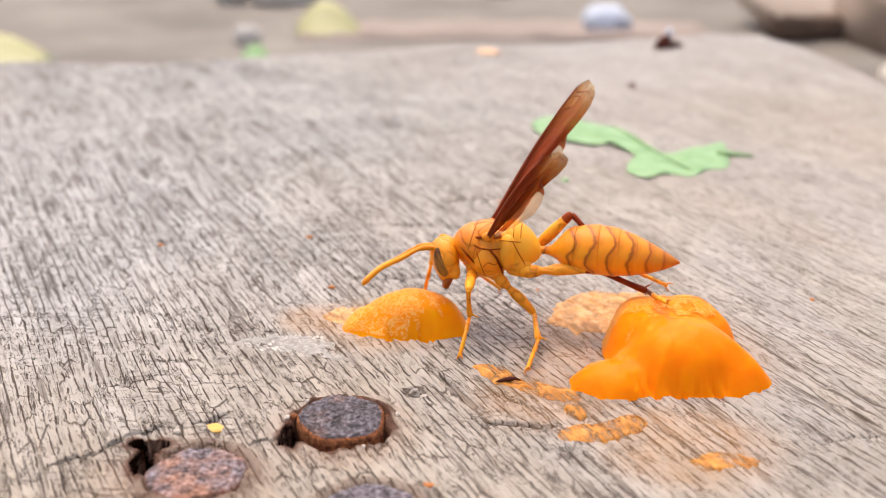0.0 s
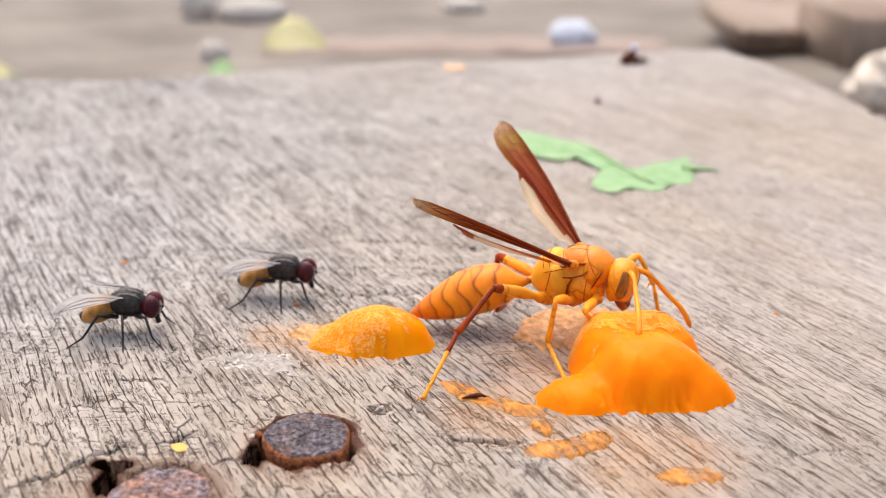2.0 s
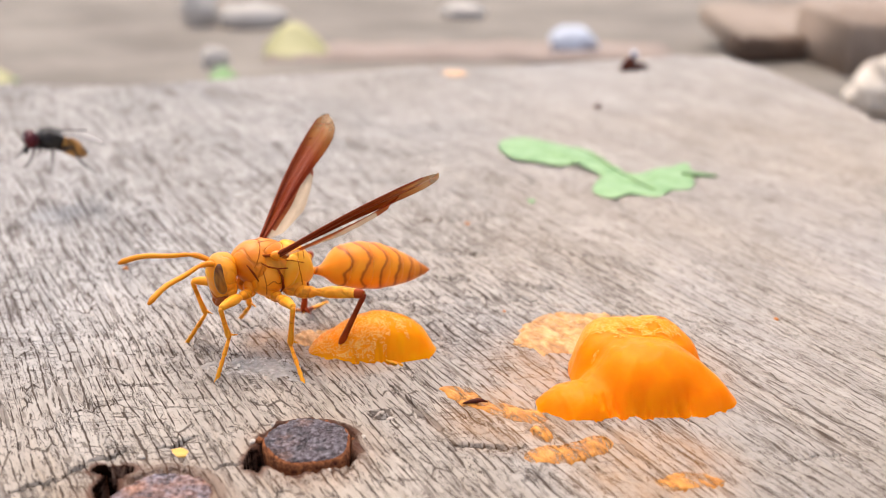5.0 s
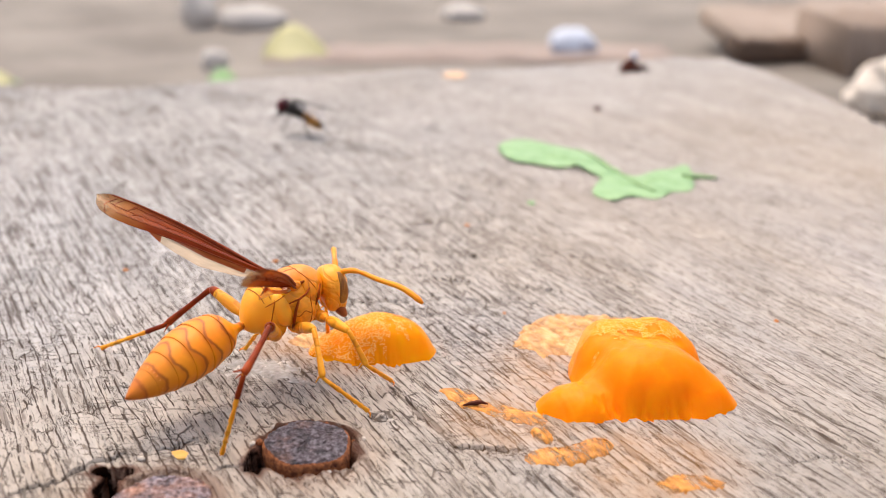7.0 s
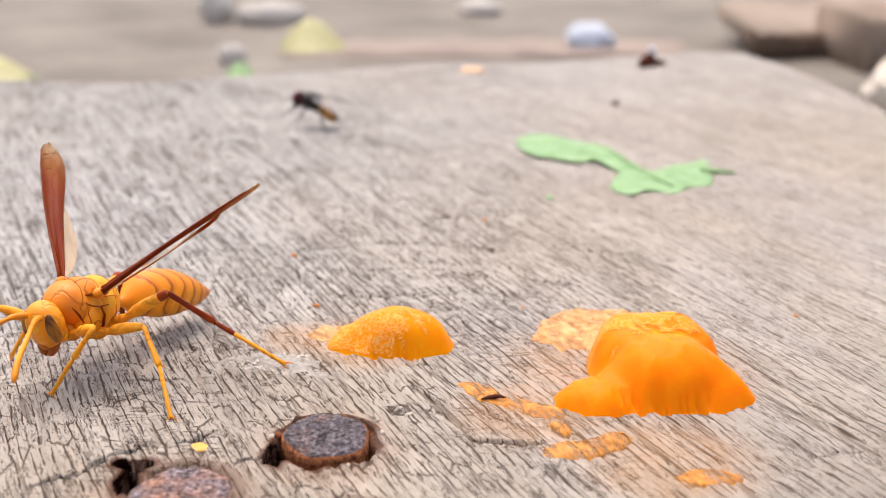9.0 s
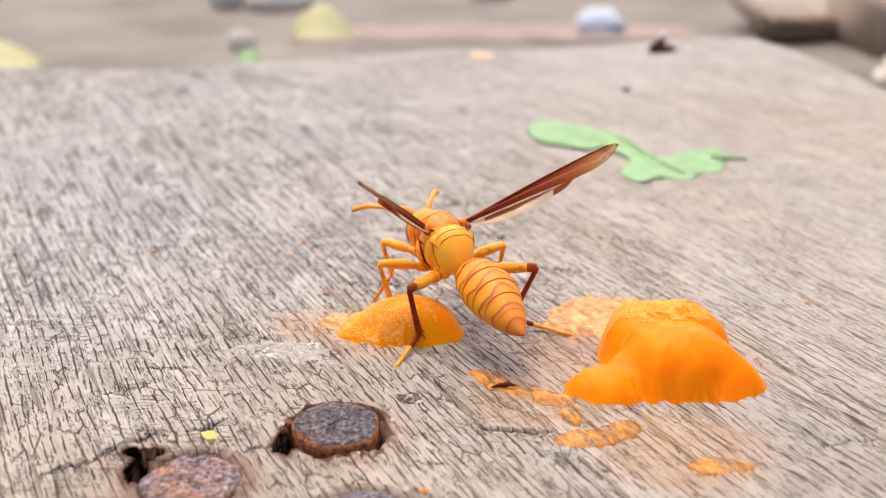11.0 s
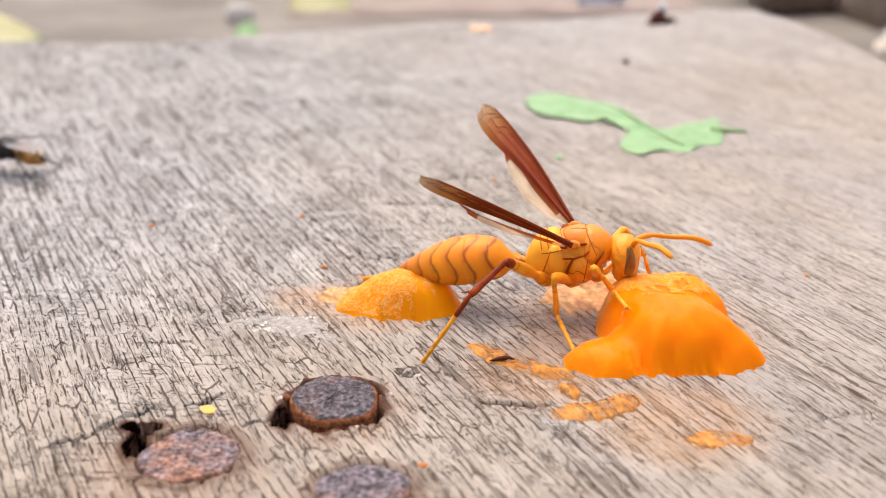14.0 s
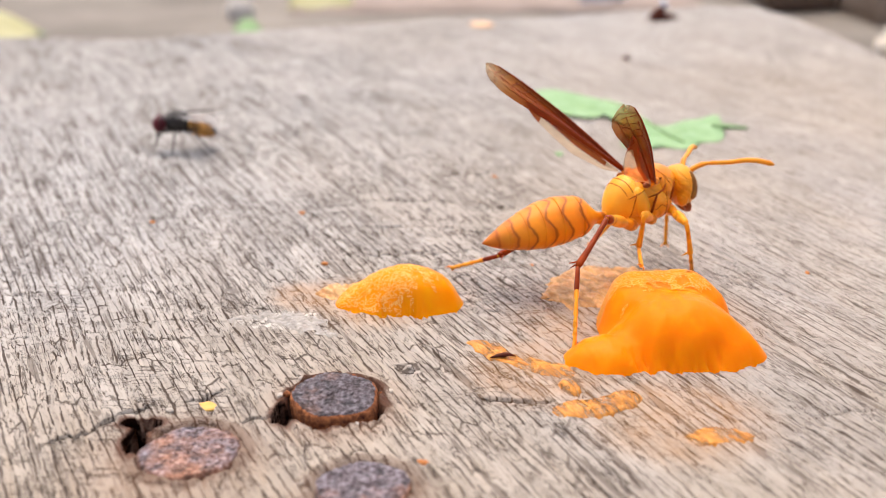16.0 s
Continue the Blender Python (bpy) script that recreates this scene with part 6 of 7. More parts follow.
stance(4.7, (-8, -13, 9, 212, 4, 0), (5, 0), (0, -12, 0), (138, 33, 138, 33), (30, 0, 30, 5),
       fl=((-10.2, -17.2, 7), (-10.7, -18.5, 3), (-11.6, -20.5, 0.2)), ml=((-6.4, -16.4, 6.6), (-5.5, -17.8, 2.8), (-4.2, -20, 0.2)), hl=((-2.9, -14, 6.6), (-0.9, -14.6, 2.8), (2.3, -15.4, 0.2)), fr=((-12.7, -13.2, 7), (-14.1, -13.1, 3), (-16.3, -12.9, 0.2)), mr=((-10.3, -10.1, 6.6), (-11.2, -8.7, 2.8), (-12.7, -6.5, 0.2)), hr=((-6.7, -7.9, 6.6), (-6.3, -5.9, 2.8), (-5.6, -2.7, 0.2)))
stance(5.2, (-20, -16, 7.5, 206, 4, 0), (5, 0), (0, -12, 0), (138, 33, 138, 33), (30, 0, 30, 5),
       fl=((-22.6, -19.9, 6), (-23.3, -21.1, 2.4), (-24.3, -23.1, 0.2)), ml=((-18.7, -19.5, 5.7), (-18, -21, 2.2), (-16.9, -23.4, 0.2)), hl=((-15, -17.6, 5.6), (-13.1, -18.3, 2.2), (-10, -19.5, 0.2)), fr=((-24.7, -15.7, 6), (-26.1, -15.4, 2.4), (-28.3, -15, 0.2)), mr=((-22, -12.8, 5.7), (-22.7, -11.4, 2.2), (-24, -9, 0.2)), hr=((-18.1, -11.1, 5.6), (-17.5, -9.1, 2.2), (-16.5, -6, 0.2)))
stance(5.7, (-28, -21, 7.5, 262, 4, 0), (5, 0), (0, -12, 0), (138, 33, 138, 33), (30, 0, 30, 5),
       fl=((-26.2, -25.4, 6), (-25.6, -26.6, 2.4), (-24.5, -28.6, 0.2)), ml=((-24.4, -21.9, 5.7), (-22.8, -22.2, 2.2), (-20.1, -22.6, 0.2)), hl=((-23.9, -17.7, 5.6), (-22.2, -16.5, 2.2), (-19.5, -14.6, 0.2)), fr=((-30.9, -24.7, 6), (-31.9, -25.7, 2.4), (-33.4, -27.3, 0.2)), mr=((-31.7, -20.9, 5.7), (-33.4, -20.7, 2.2), (-36, -20.4, 0.2)), hr=((-31, -16.7, 5.6), (-32.3, -15.1, 2.2), (-34.4, -12.5, 0.2)))
stance(6, (-25, -23, 8.5, 325, 4, 0), (5, 0), (0, -12, 0), (138, 33, 138, 33), (30, 0, 30, 5),
       fl=((-20.3, -23.4, 6.7), (-18.9, -23.4, 2.8), (-16.7, -23.3, 0.2)), ml=((-22.5, -20.2, 6.3), (-21.6, -18.9, 2.6), (-20, -16.7, 0.2)), hl=((-26.1, -17.9, 6.3), (-26.4, -15.8, 2.6), (-26.8, -12.6, 0.2)), fr=((-23, -27.3, 6.7), (-22.6, -28.6, 2.8), (-21.8, -30.7, 0.2)), mr=((-26.8, -26.3, 6.3), (-27.7, -27.6, 2.6), (-29.2, -29.8, 0.2)), hr=((-30.2, -23.8, 6.3), (-32.2, -24.2, 2.6), (-35.4, -24.8, 0.2)))
stance(6.3, (-19.6, -23.7, 9.9, 369.7, 29.8, -0.4), (-21, 11), (18, -25, 14), (169, 26, 125, 28), (48, 7, 69, 19),
       fl=((-13.8, -18.9, 8), (-13.7, -18.6, 4.6), (-13.6, -18.4, 0.3)), ml=((-14.9, -18.4, 8.1), (-17.2, -17.3, 4.8), (-19.6, -16.1, 0.3)), hl=((-27, -21.9, 8.8), (-27.1, -21.4, 3), (-29, -14.7, 0.3)), fr=((-15.4, -28.7, 10.4), (-12.1, -28.2, 8.6), (-9.1, -25.7, 6.7)), mr=((-18.1, -30, 8.8), (-15, -30.7, 4.8), (-10.5, -30.8, 0.5)), hr=((-23.1, -31.3, 7.2), (-23.5, -37, 6), (-27.8, -38.2, 0.2)))
stance(6.5, (-13.3, -25.3, 4.4, 379.8, -0.5, 5.4), (0, 5), (-9, -6, 4), (139, 25, 140, 21), (25, 5, 52, -16),
       fl=((-15.8, -21.7, 3.4), (-12.8, -20.5, 2.3), (-9.4, -19.1, 0.3)), ml=((-10, -20.4, 3.6), (-12.5, -19.1, 0.5), (-17.1, -16.8, 0.3)), hl=((-20.8, -20.6, 5), (-25.6, -18.4, 2.5), (-32.8, -15.9, 0.6)), fr=((-9.5, -29.4, 3.8), (-8.2, -28, 0.8), (-5.6, -30.6, 0.5)), mr=((-13, -30.9, 4.3), (-11.9, -34.5, 2.3), (-8.3, -37.4, 0.3)), hr=((-19.7, -31.9, 3.5), (-24.3, -30.7, 0.6), (-27.6, -37.9, 0.1)))
stance(7, (-13.7, -22.5, 7.8, 396.4, 7, -3.5), (5, 14), (-15, -10, -8), (129, 28, 126, 23), (75, 3, 47, -15),
       fl=((-10.8, -16, 7.7), (-10.8, -15.2, 4.4), (-10.7, -14.5, 0.3)), ml=((-11.8, -16.6, 6.6), (-15.3, -16.1, 4.4), (-18.4, -15.7, 0.3)), hl=((-20.6, -18.1, 7.1), (-25.1, -17.5, 3.5), (-31.7, -15.6, 0.4)), fr=((-8, -25.5, 6.2), (-6.4, -25.7, 3), (-4.4, -23, 0.4)), mr=((-10.6, -27.9, 7.3), (-9.7, -30.5, 4.4), (-6, -29.3, 0.5)), hr=((-13.7, -30.8, 8.7), (-15, -36.3, 7), (-17.1, -35.4, 0.1)))
stance(7.3, (-15.3, -17.9, 7.7, 401.1, 14.8, 0.4), (7, 2), (1, -12, -7), (140, 32, 132, 29), (54, 17, 12, 4),
       fl=((-12.9, -10.9, 7.8), (-13, -10.4, 4.5), (-13, -9.9, 0.3)), ml=((-13.8, -11.6, 6.7), (-17.4, -11.6, 4.4), (-20.6, -11.6, 0.3)), hl=((-21.6, -20.7, 9.1), (-25.4, -19.1, 4.8), (-31.6, -17, 0.5)), fr=((-9.8, -20.8, 6.8), (-8.7, -20.3, 3.7), (-7.9, -17.4, 0.8)), mr=((-12.1, -23.4, 5.2), (-10.5, -26.5, 2.6), (-6.1, -28.9, 0.1)), hr=((-15.9, -26.1, 7.6), (-17, -30.5, 4.5), (-17.1, -36.4, 0.4)))
stance(7.5, (-17.5, -18, 7.7, 409.9, 17.8, 0.9), (5, 12), (17, -12, -0), (159, 42, 120, 32), (72, 5, 21, -19),
       fl=((-16.1, -10.6, 7.8), (-16.3, -10.2, 4.5), (-16.4, -9.8, 0.3)), ml=((-16.9, -11.5, 6.7), (-20.4, -12, 4.4), (-23.6, -12.6, 0.3)), hl=((-24.2, -21.3, 8.3), (-28.1, -21, 3.8), (-35.4, -22, 0.5)), fr=((-11.6, -20, 6.9), (-11.5, -19.3, 3.7), (-11.3, -17.3, 0.1)), mr=((-12.9, -22.5, 4.4), (-10.7, -25.6, 2), (-5.9, -28.4, -0)), hr=((-16.1, -25.9, 7.7), (-16.9, -30.8, 5.1), (-16.9, -36.1, 0.4)))
stance(7.6, (-18.8, -18.3, 7.4, 437.7, 16.9, 0.3), (3, -7), (23, -8, 1), (147, 43, 133, 38), (68, 2, 31, -20),
       fl=((-21, -11.3, 7.8), (-21.4, -10.9, 4.4), (-21.8, -10.4, 0.3)), ml=((-21.3, -12.3, 6.4), (-24.3, -14.5, 4.4), (-26.9, -16.4, 0.3)), hl=((-24, -23.3, 8.6), (-27.7, -21.4, 4.4), (-35.3, -22.4, 0.7)), fr=((-14.9, -12.3, 4.4), (-15.2, -11.8, 1.1), (-14.2, -8.5, -0.8)), mr=((-13.9, -21.5, 3.2), (-11.5, -24.9, 1.6), (-6.2, -27.5, -0.1)), hr=((-15.8, -25.7, 7.5), (-16.7, -30.6, 4.9), (-16.7, -36.1, 0.4)))
stance(7.8, (-24.4, -14.9, 5.3, 484, -1.4, 3.7), (26, -25), (29, -1, 6), (142, 31, 144, 25), (40, 9, 47, 12),
       fl=((-30.2, -14, 6.5), (-30.7, -13, 3.3), (-32.7, -10.8, 0.3)), ml=((-28.8, -19.6, 4.4), (-31.1, -18.7, 1), (-35.7, -20.8, 0.3)), hl=((-25, -20.6, 8.4), (-29.5, -17.2, 5.1), (-38.6, -14.5, 2.4)), fr=((-22.2, -10, 6.2), (-23.6, -8, 3.8), (-24.8, -6.2, 0.3)), mr=((-18.4, -16, 4.5), (-16.4, -19.4, 2.4), (-13.7, -17.2, -0.3)), hr=((-16.8, -20.4, 4.6), (-17.6, -26, 1.9), (-17.3, -34.1, -0.5)))
stance(8, (-31.6, -19.7, 6.5, 520.6, 2.2, 4.3), (22, -7), (21, -11, 6), (137, 31, 143, 35), (25, 5, 25, 5),
       fl=((-33.8, -24.1, 6.7), (-34.1, -23.5, 3.2), (-37.2, -21.5, 0.6)), ml=((-31.7, -26, 5.7), (-33.4, -25.9, 1.9), (-36.1, -29.8, 0.3)), hl=((-27.6, -27.2, 7.3), (-25, -32, 5.6), (-26.4, -35.8, 0.3)), fr=((-35.2, -14.5, 7.2), (-36.6, -13.2, 4.4), (-37.3, -12.6, 0.3)), mr=((-35, -14.8, 5.1), (-31.3, -12.9, 4.7), (-28.8, -11.7, 0.3)), hr=((-23, -18, 6.8), (-19, -21.1, 3.9), (-12.1, -21, 0.2)))
stance(8.3, (-35.7, -26.2, 8.3, 559, 12.1, 4.9), (8, -9), (7, -40, -2), (121, 35, 127, 39), (25, 5, 25, 5),
       fl=((-40.5, -32, 7.9), (-40.7, -32.4, 4.5), (-40.8, -32.8, 0.3)), ml=((-31, -30.1, 6.3), (-28.4, -33.3, 5.3), (-28.5, -33.1, 0.2)), hl=((-28.5, -30.1, 9.2), (-25.5, -26.4, 5.9), (-22.1, -22.3, 0.4)), fr=((-42.9, -25, 7.8), (-43.3, -24.6, 4.5), (-43.7, -24.3, 0.3)), mr=((-41.7, -24.5, 7), (-40.2, -21.6, 4.4), (-38.7, -18.7, 0.3)), hr=((-29, -21, 6.9), (-29.1, -20.9, 1.1), (-32.2, -14.1, 0.3)))
stance(8.5, (-34.9, -20.9, 7.1, 569.5, 16.9, 1.1), (-4, -4), (-3, -35, -1), (134, 38, 124, 34), (25, 5, 25, 5),
       fl=((-38.5, -27.3, 7.8), (-38.7, -27.9, 4.4), (-38.8, -28.5, 0.3)), ml=((-30.5, -25.2, 5), (-29.2, -28.1, 2.4), (-28.6, -32.7, 0.3)), hl=((-26.2, -19.4, 6), (-21.9, -23.1, 5), (-15.1, -23.1, 0.4)), fr=((-42.2, -20.9, 7.8), (-42.8, -20.6, 4.4), (-43.4, -20.4, 0.3)), mr=((-41.4, -20.4, 6.1), (-40.1, -16.8, 4.4), (-39.1, -13.7, 0.3)), hr=((-32.7, -12.9, 6.6), (-30.7, -13.3, 1.2), (-23.4, -14.5, 0.2)))
stance(9, (-33, -22, 6.5, 602.6, 5.5, -4.1), (7, -5), (6, -26, 4), (117, 41, 130, 30), (25, 5, 25, 5),
       fl=((-30.3, -27.7, 6.7), (-32.3, -27.6, 3.9), (-34.6, -27.3, 0.4)), ml=((-27.4, -24, 5.3), (-25.4, -26.8, 3), (-23.8, -30.6, 0.4)), hl=((-25.3, -22.1, 7.7), (-22.3, -19.2, 3.9), (-15, -21.1, 0.1)), fr=((-39, -24.9, 7.4), (-40, -26, 4.4), (-40.7, -26.6, 0.3)), mr=((-34.5, -16.5, 5.4), (-38.3, -18, 4.7), (-40.9, -19, 0.3)), hr=((-32, -13.4, 6.3), (-32, -13.6, 0.5), (-38.9, -10.8, 0.3)))
stance(9.2, (-32.3, -22.7, 6.4, 609, 0.6, -0.5), (15, 3), (36, -6, 7), (110, 38, 131, 29), (46, 20, 25, 5),
       fl=((-29, -28.5, 5.7), (-28.5, -28.2, 2.3), (-31.8, -29.7, 0.3)), ml=((-26.5, -24.3, 5.5), (-25.1, -27.1, 3), (-23.7, -31, 0.4)), hl=((-24.6, -22.6, 7.8), (-22.2, -19.4, 3.8), (-15, -20.9, 0.1)), fr=((-37.8, -26, 7.2), (-38.9, -27.4, 4.3), (-39.5, -28.2, 0.3)), mr=((-37.4, -19.4, 6), (-39.3, -22.4, 3.2), (-42.6, -20.2, 0.2)), hr=((-32.1, -13.8, 6.3), (-32.2, -14, 0.5), (-39.5, -12.3, 0.3)))
stance(9.7, (-27, -22, 7, 668, 4, 0), (5, 0), (0, -12, 0), (138, 33, 138, 33), (30, 0, 30, 5),
       fl=((-22.6, -23.8, 5.7), (-21.3, -24.1, 2.2), (-19.1, -24.7, 0.2)), ml=((-23.8, -20, 5.3), (-22.5, -19, 2), (-20.4, -17.5, 0.2)), hl=((-26.5, -16.8, 5.3), (-26.2, -14.7, 2), (-25.7, -11.5, 0.2)), fr=((-26.3, -26.7, 5.7), (-26.3, -28.1, 2.2), (-26.2, -30.3, 0.2)), mr=((-29.7, -24.6, 5.3), (-31, -25.6, 2), (-33, -27.3, 0.2)), hr=((-32.2, -21.2, 5.3), (-34.2, -21, 2), (-37.5, -20.7, 0.2)))
stance(10.2, (-18, -18, 7, 718, 4, 0), (5, 0), (0, -12, 0), (138, 33, 138, 33), (30, 0, 30, 5),
       fl=((-13.8, -15.8, 5.7), (-12.7, -15, 2.2), (-10.8, -13.7, 0.2)), ml=((-17.5, -14.3, 5.3), (-17.4, -12.7, 2), (-17.2, -10, 0.2)), hl=((-21.7, -14.3, 5.3), (-23.1, -12.7, 2), (-25.2, -10.2, 0.2)), fr=((-14, -20.5, 5.7), (-12.9, -21.4, 2.2), (-11.2, -22.7, 0.2)), mr=((-17.7, -21.7, 5.3), (-17.7, -23.4, 2), (-17.8, -26, 0.2)), hr=((-21.9, -21.5, 5.3), (-23.4, -22.9, 2), (-25.8, -25.2, 0.2)))
stance(10.7, (-6, -14, 8.5, 748, 4, 0), (5, 0), (0, -12, 0), (138, 33, 138, 33), (30, 0, 30, 5),
       fl=((-3.5, -10, 6.7), (-2.9, -8.7, 2.8), (-1.9, -6.7, 0.2)), ml=((-7.4, -10.5, 6.3), (-8.1, -9.1, 2.6), (-9.3, -6.7, 0.2)), hl=((-11.1, -12.6, 6.3), (-13, -12, 2.6), (-16.1, -10.9, 0.2)), fr=((-1.3, -14.2, 6.7), (0.1, -14.4, 2.8), (2.3, -14.7, 0.2)), mr=((-3.9, -17.1, 6.3), (-3.1, -18.5, 2.6), (-1.8, -20.8, 0.2)), hr=((-7.7, -19, 6.3), (-8.2, -21, 2.6), (-9.1, -24.1, 0.2)))
stance(11, (-2.5, -11.5, 7.5, 835, 4, 0), (5, 0), (0, -12, 0), (138, 33, 138, 33), (30, 0, 30, 5),
       fl=((-6.4, -8.8, 6), (-7.6, -8.1, 2.4), (-9.5, -7.1, 0.2)), ml=((-6, -12.7, 5.7), (-7.5, -13.4, 2.2), (-10, -14.4, 0.2)), hl=((-4.1, -16.5, 5.6), (-4.9, -18.4, 2.2), (-6.1, -21.5, 0.2)), fr=((-2.1, -6.8, 6), (-1.8, -5.4, 2.4), (-1.4, -3.3, 0.2)), mr=((0.7, -9.6, 5.7), (2.2, -8.8, 2.2), (4.5, -7.7, 0.2)), hr=((2.4, -13.4, 5.6), (4.3, -14.1, 2.2), (7.5, -15.1, 0.2)))
stance(11.3, (-1.7, -9.8, 5.9, 901.2, 5.6, 5.1), (15, -13), (3, -6, 1), (137, 34, 150, 27), (44, -8, 31, -29),
       fl=((-6.6, -14, 7.2), (-7.4, -14, 3.9), (-9.3, -14.7, 0.3)), ml=((0.7, -15.6, 5.1), (0.9, -19.7, 3.9), (0.8, -23.7, 0.1)), hl=((6.7, -9.1, 5.1), (10.7, -5.8, 2.1), (14.1, -11.6, 0.9)), fr=((-6.7, -6.2, 7.1), (-7.6, -6.1, 3.8), (-9.6, -5.1, 0.3)), mr=((2.4, -6.5, 4.8), (0.2, -4.3, 2.1), (-3.3, -0.9, 0.3)), hr=((5.8, -7.3, 7.1), (10, -4, 4.9), (6.4, 0.7, 0.3)))
stance(11.5, (-0.9, -10.7, 6.3, 865.7, -3.7, 4), (2, 6), (4, -15, 3), (132, 36, 130, 32), (-9, -19, 25, 5),
       fl=((-7.1, -11.6, 7), (-8.8, -10.6, 4.3), (-9.9, -10.1, 0.3)), ml=((-0.2, -16.6, 5.2), (-0, -13.7, 2), (-1.8, -17.8, 0.7)), hl=((0.2, -19.1, 8), (0.3, -24.9, 7), (0.9, -23.6, 0)), fr=((-2.3, -5, 7), (-3.5, -3.8, 4), (-4.7, -2.4, 0.3)), mr=((4.8, -10.6, 5.2), (3.9, -6.8, 3.3), (3, -2.7, 0.3)), hr=((8.2, -12.4, 4.8), (12.1, -11.7, 0.5), (19.3, -10.4, 2.5)))
stance(11.8, (2.7, -7.3, 5.1, 817.5, -21.8, 3), (33, 13), (0, -12, 0), (143, 20, 147, 25), (25, 5, 25, 5),
       fl=((-1.6, -2.4, 3.3), (-2.8, -5.4, 4.2), (-3.3, -6.8, 0.2)), ml=((-1.8, -11.3, 6), (-4.3, -10, 2.9), (-8.1, -7.6, 0.5)), hl=((-1, -15, 7.9), (1.3, -19.2, 4.8), (1, -24.9, 0.3)), fr=((7.1, -8.5, 3.3), (6.8, -5.2, 2.3), (6.4, -1.5, 0.3)), mr=((5.3, -3, 4.1), (7.3, -4, 0.5), (11.8, -6.5, 0.3)), hr=((8.7, -13.4, 7.5), (11.9, -11, 3.3), (13.7, -18.2, 3.6)))
stance(12, (3.9, -9.6, 4.4, 778.5, -3.8, -8), (-11, 25), (-20, -19, -2), (142, 38, 129, 39), (25, 5, 46, -36),
       fl=((1.9, -4.7, 5.4), (2.8, -3.6, 2.2), (4, -0.1, 0.3)), ml=((-1.1, -11.9, 3.1), (-1.8, -8.7, 0.5), (-3, -3.6, 0.3)), hl=((-4.2, -10.5, 5.4), (-1.9, -8.2, 0.5), (-5.2, -14.3, 3.4)), fr=((9.8, -8.6, 5.5), (9.8, -7.7, 2.2), (12.3, -5, 0.3)), mr=((7.4, -14.3, 5.1), (10.8, -14.1, 2.8), (15.3, -13.4, 0.3)), hr=((4.9, -17.4, 6.8), (3.7, -22.5, 4.6), (4.3, -28.4, 0.3)))
stance(12.2, (4.2, -11.1, 4.8, 755.9, -6.9, -8.4), (11, 23), (-10, -9, -6), (142, 36, 126, 31), (36, -24, -9, -32),
       fl=((5.5, -5.4, 5.2), (5.8, -5.3, 1.8), (8, -2.1, 0.3)), ml=((-1.5, -11.3, 3.4), (-0.9, -8.3, 0.5), (0.1, -3.2, 0.3)), hl=((-4, -12.1, 6.9), (-7, -9.9, 2.7), (-9.4, -4.9, -2.2)), fr=((8.2, -14.5, 5.4), (10.2, -12.7, 3.4), (12.3, -10.8, 0.3)), mr=((6, -16, 6.5), (8.7, -14.8, 3.5), (11.2, -17.9, 0.3)), hr=((3.6, -19, 7.2), (2.9, -23.9, 4.6), (4.3, -29.2, 0.5)))
stance(12.5, (4.7, -16.5, 5.7, 750.3, -9.9, -7.9), (12, 19), (-8, 1, -6), (129, 29, 134, 27), (37, 3, -15, 0),
       fl=((5.3, -11.3, 6.3), (7.3, -9.9, 3.8), (9.1, -8.6, 0.3)), ml=((-1.2, -15.9, 4.2), (0.1, -12, 4.4), (1.2, -9, 0.3)), hl=((-4.3, -17.8, 6), (-6.2, -17.6, 0.5), (-13.6, -16.8, 0.3)), fr=((10.3, -18.5, 6.4), (12.5, -17.1, 4.2), (13.8, -16.3, 0.3)), mr=((6.1, -21.7, 7.1), (9.4, -22.6, 4.3), (11.1, -27.4, 4.6)), hr=((3.4, -24.5, 8.3), (2.7, -22, 3.1), (4.3, -28.7, 0.3)))
stance(12.7, (9, -16.8, 5.8, 713.6, 1.2, 6.3), (5, 0), (1, -6, 0), (130, 25, 149, 30), (15, -9, 25, 5),
       fl=((13.9, -13, 7), (15.2, -13.1, 3.9), (17.4, -13.2, 0.3)), ml=((14.3, -13.7, 4.8), (12.7, -11.8, 1.4), (9.5, -7.9, 0.3)), hl=((0.2, -14.2, 5.3), (-4.8, -13.5, 2.6), (-10.5, -9.3, 0.2)), fr=((9.9, -21.6, 6.2), (12, -20.6, 3.7), (13.3, -24.4, 4)), mr=((7, -22.1, 5.4), (7.3, -20.5, 1.4), (8.4, -25.1, 0.5)), hr=((3.1, -22.1, 7), (-0.4, -20.5, 2.8), (-3.8, -26.8, 0.2)))
stance(13, (8.9, -16.5, 5.8, 714.5, 2, 5.7), (4, 1), (-4, -4, -1), (129, 26, 151, 31), (23, -1, 42, 26),
       fl=((13.7, -12.6, 7), (15.5, -12.7, 4.1), (17.2, -12.7, 0.3)), ml=((14.2, -13.4, 4.8), (12.5, -11.4, 1.5), (9.3, -7.5, 0.3)), hl=((0.2, -14, 5.2), (-4.8, -13.2, 2.5), (-10.5, -9, 0.1)), fr=((9.9, -21.4, 6.1), (11.9, -19.9, 3.7), (13.4, -23.7, 3.7)), mr=((6.9, -21.7, 5.4), (7.2, -20.4, 1.2), (8.4, -25.1, 0.5)), hr=((3, -21.8, 7), (-0.5, -20.4, 2.7), (-3.8, -26.8, 0.2)))
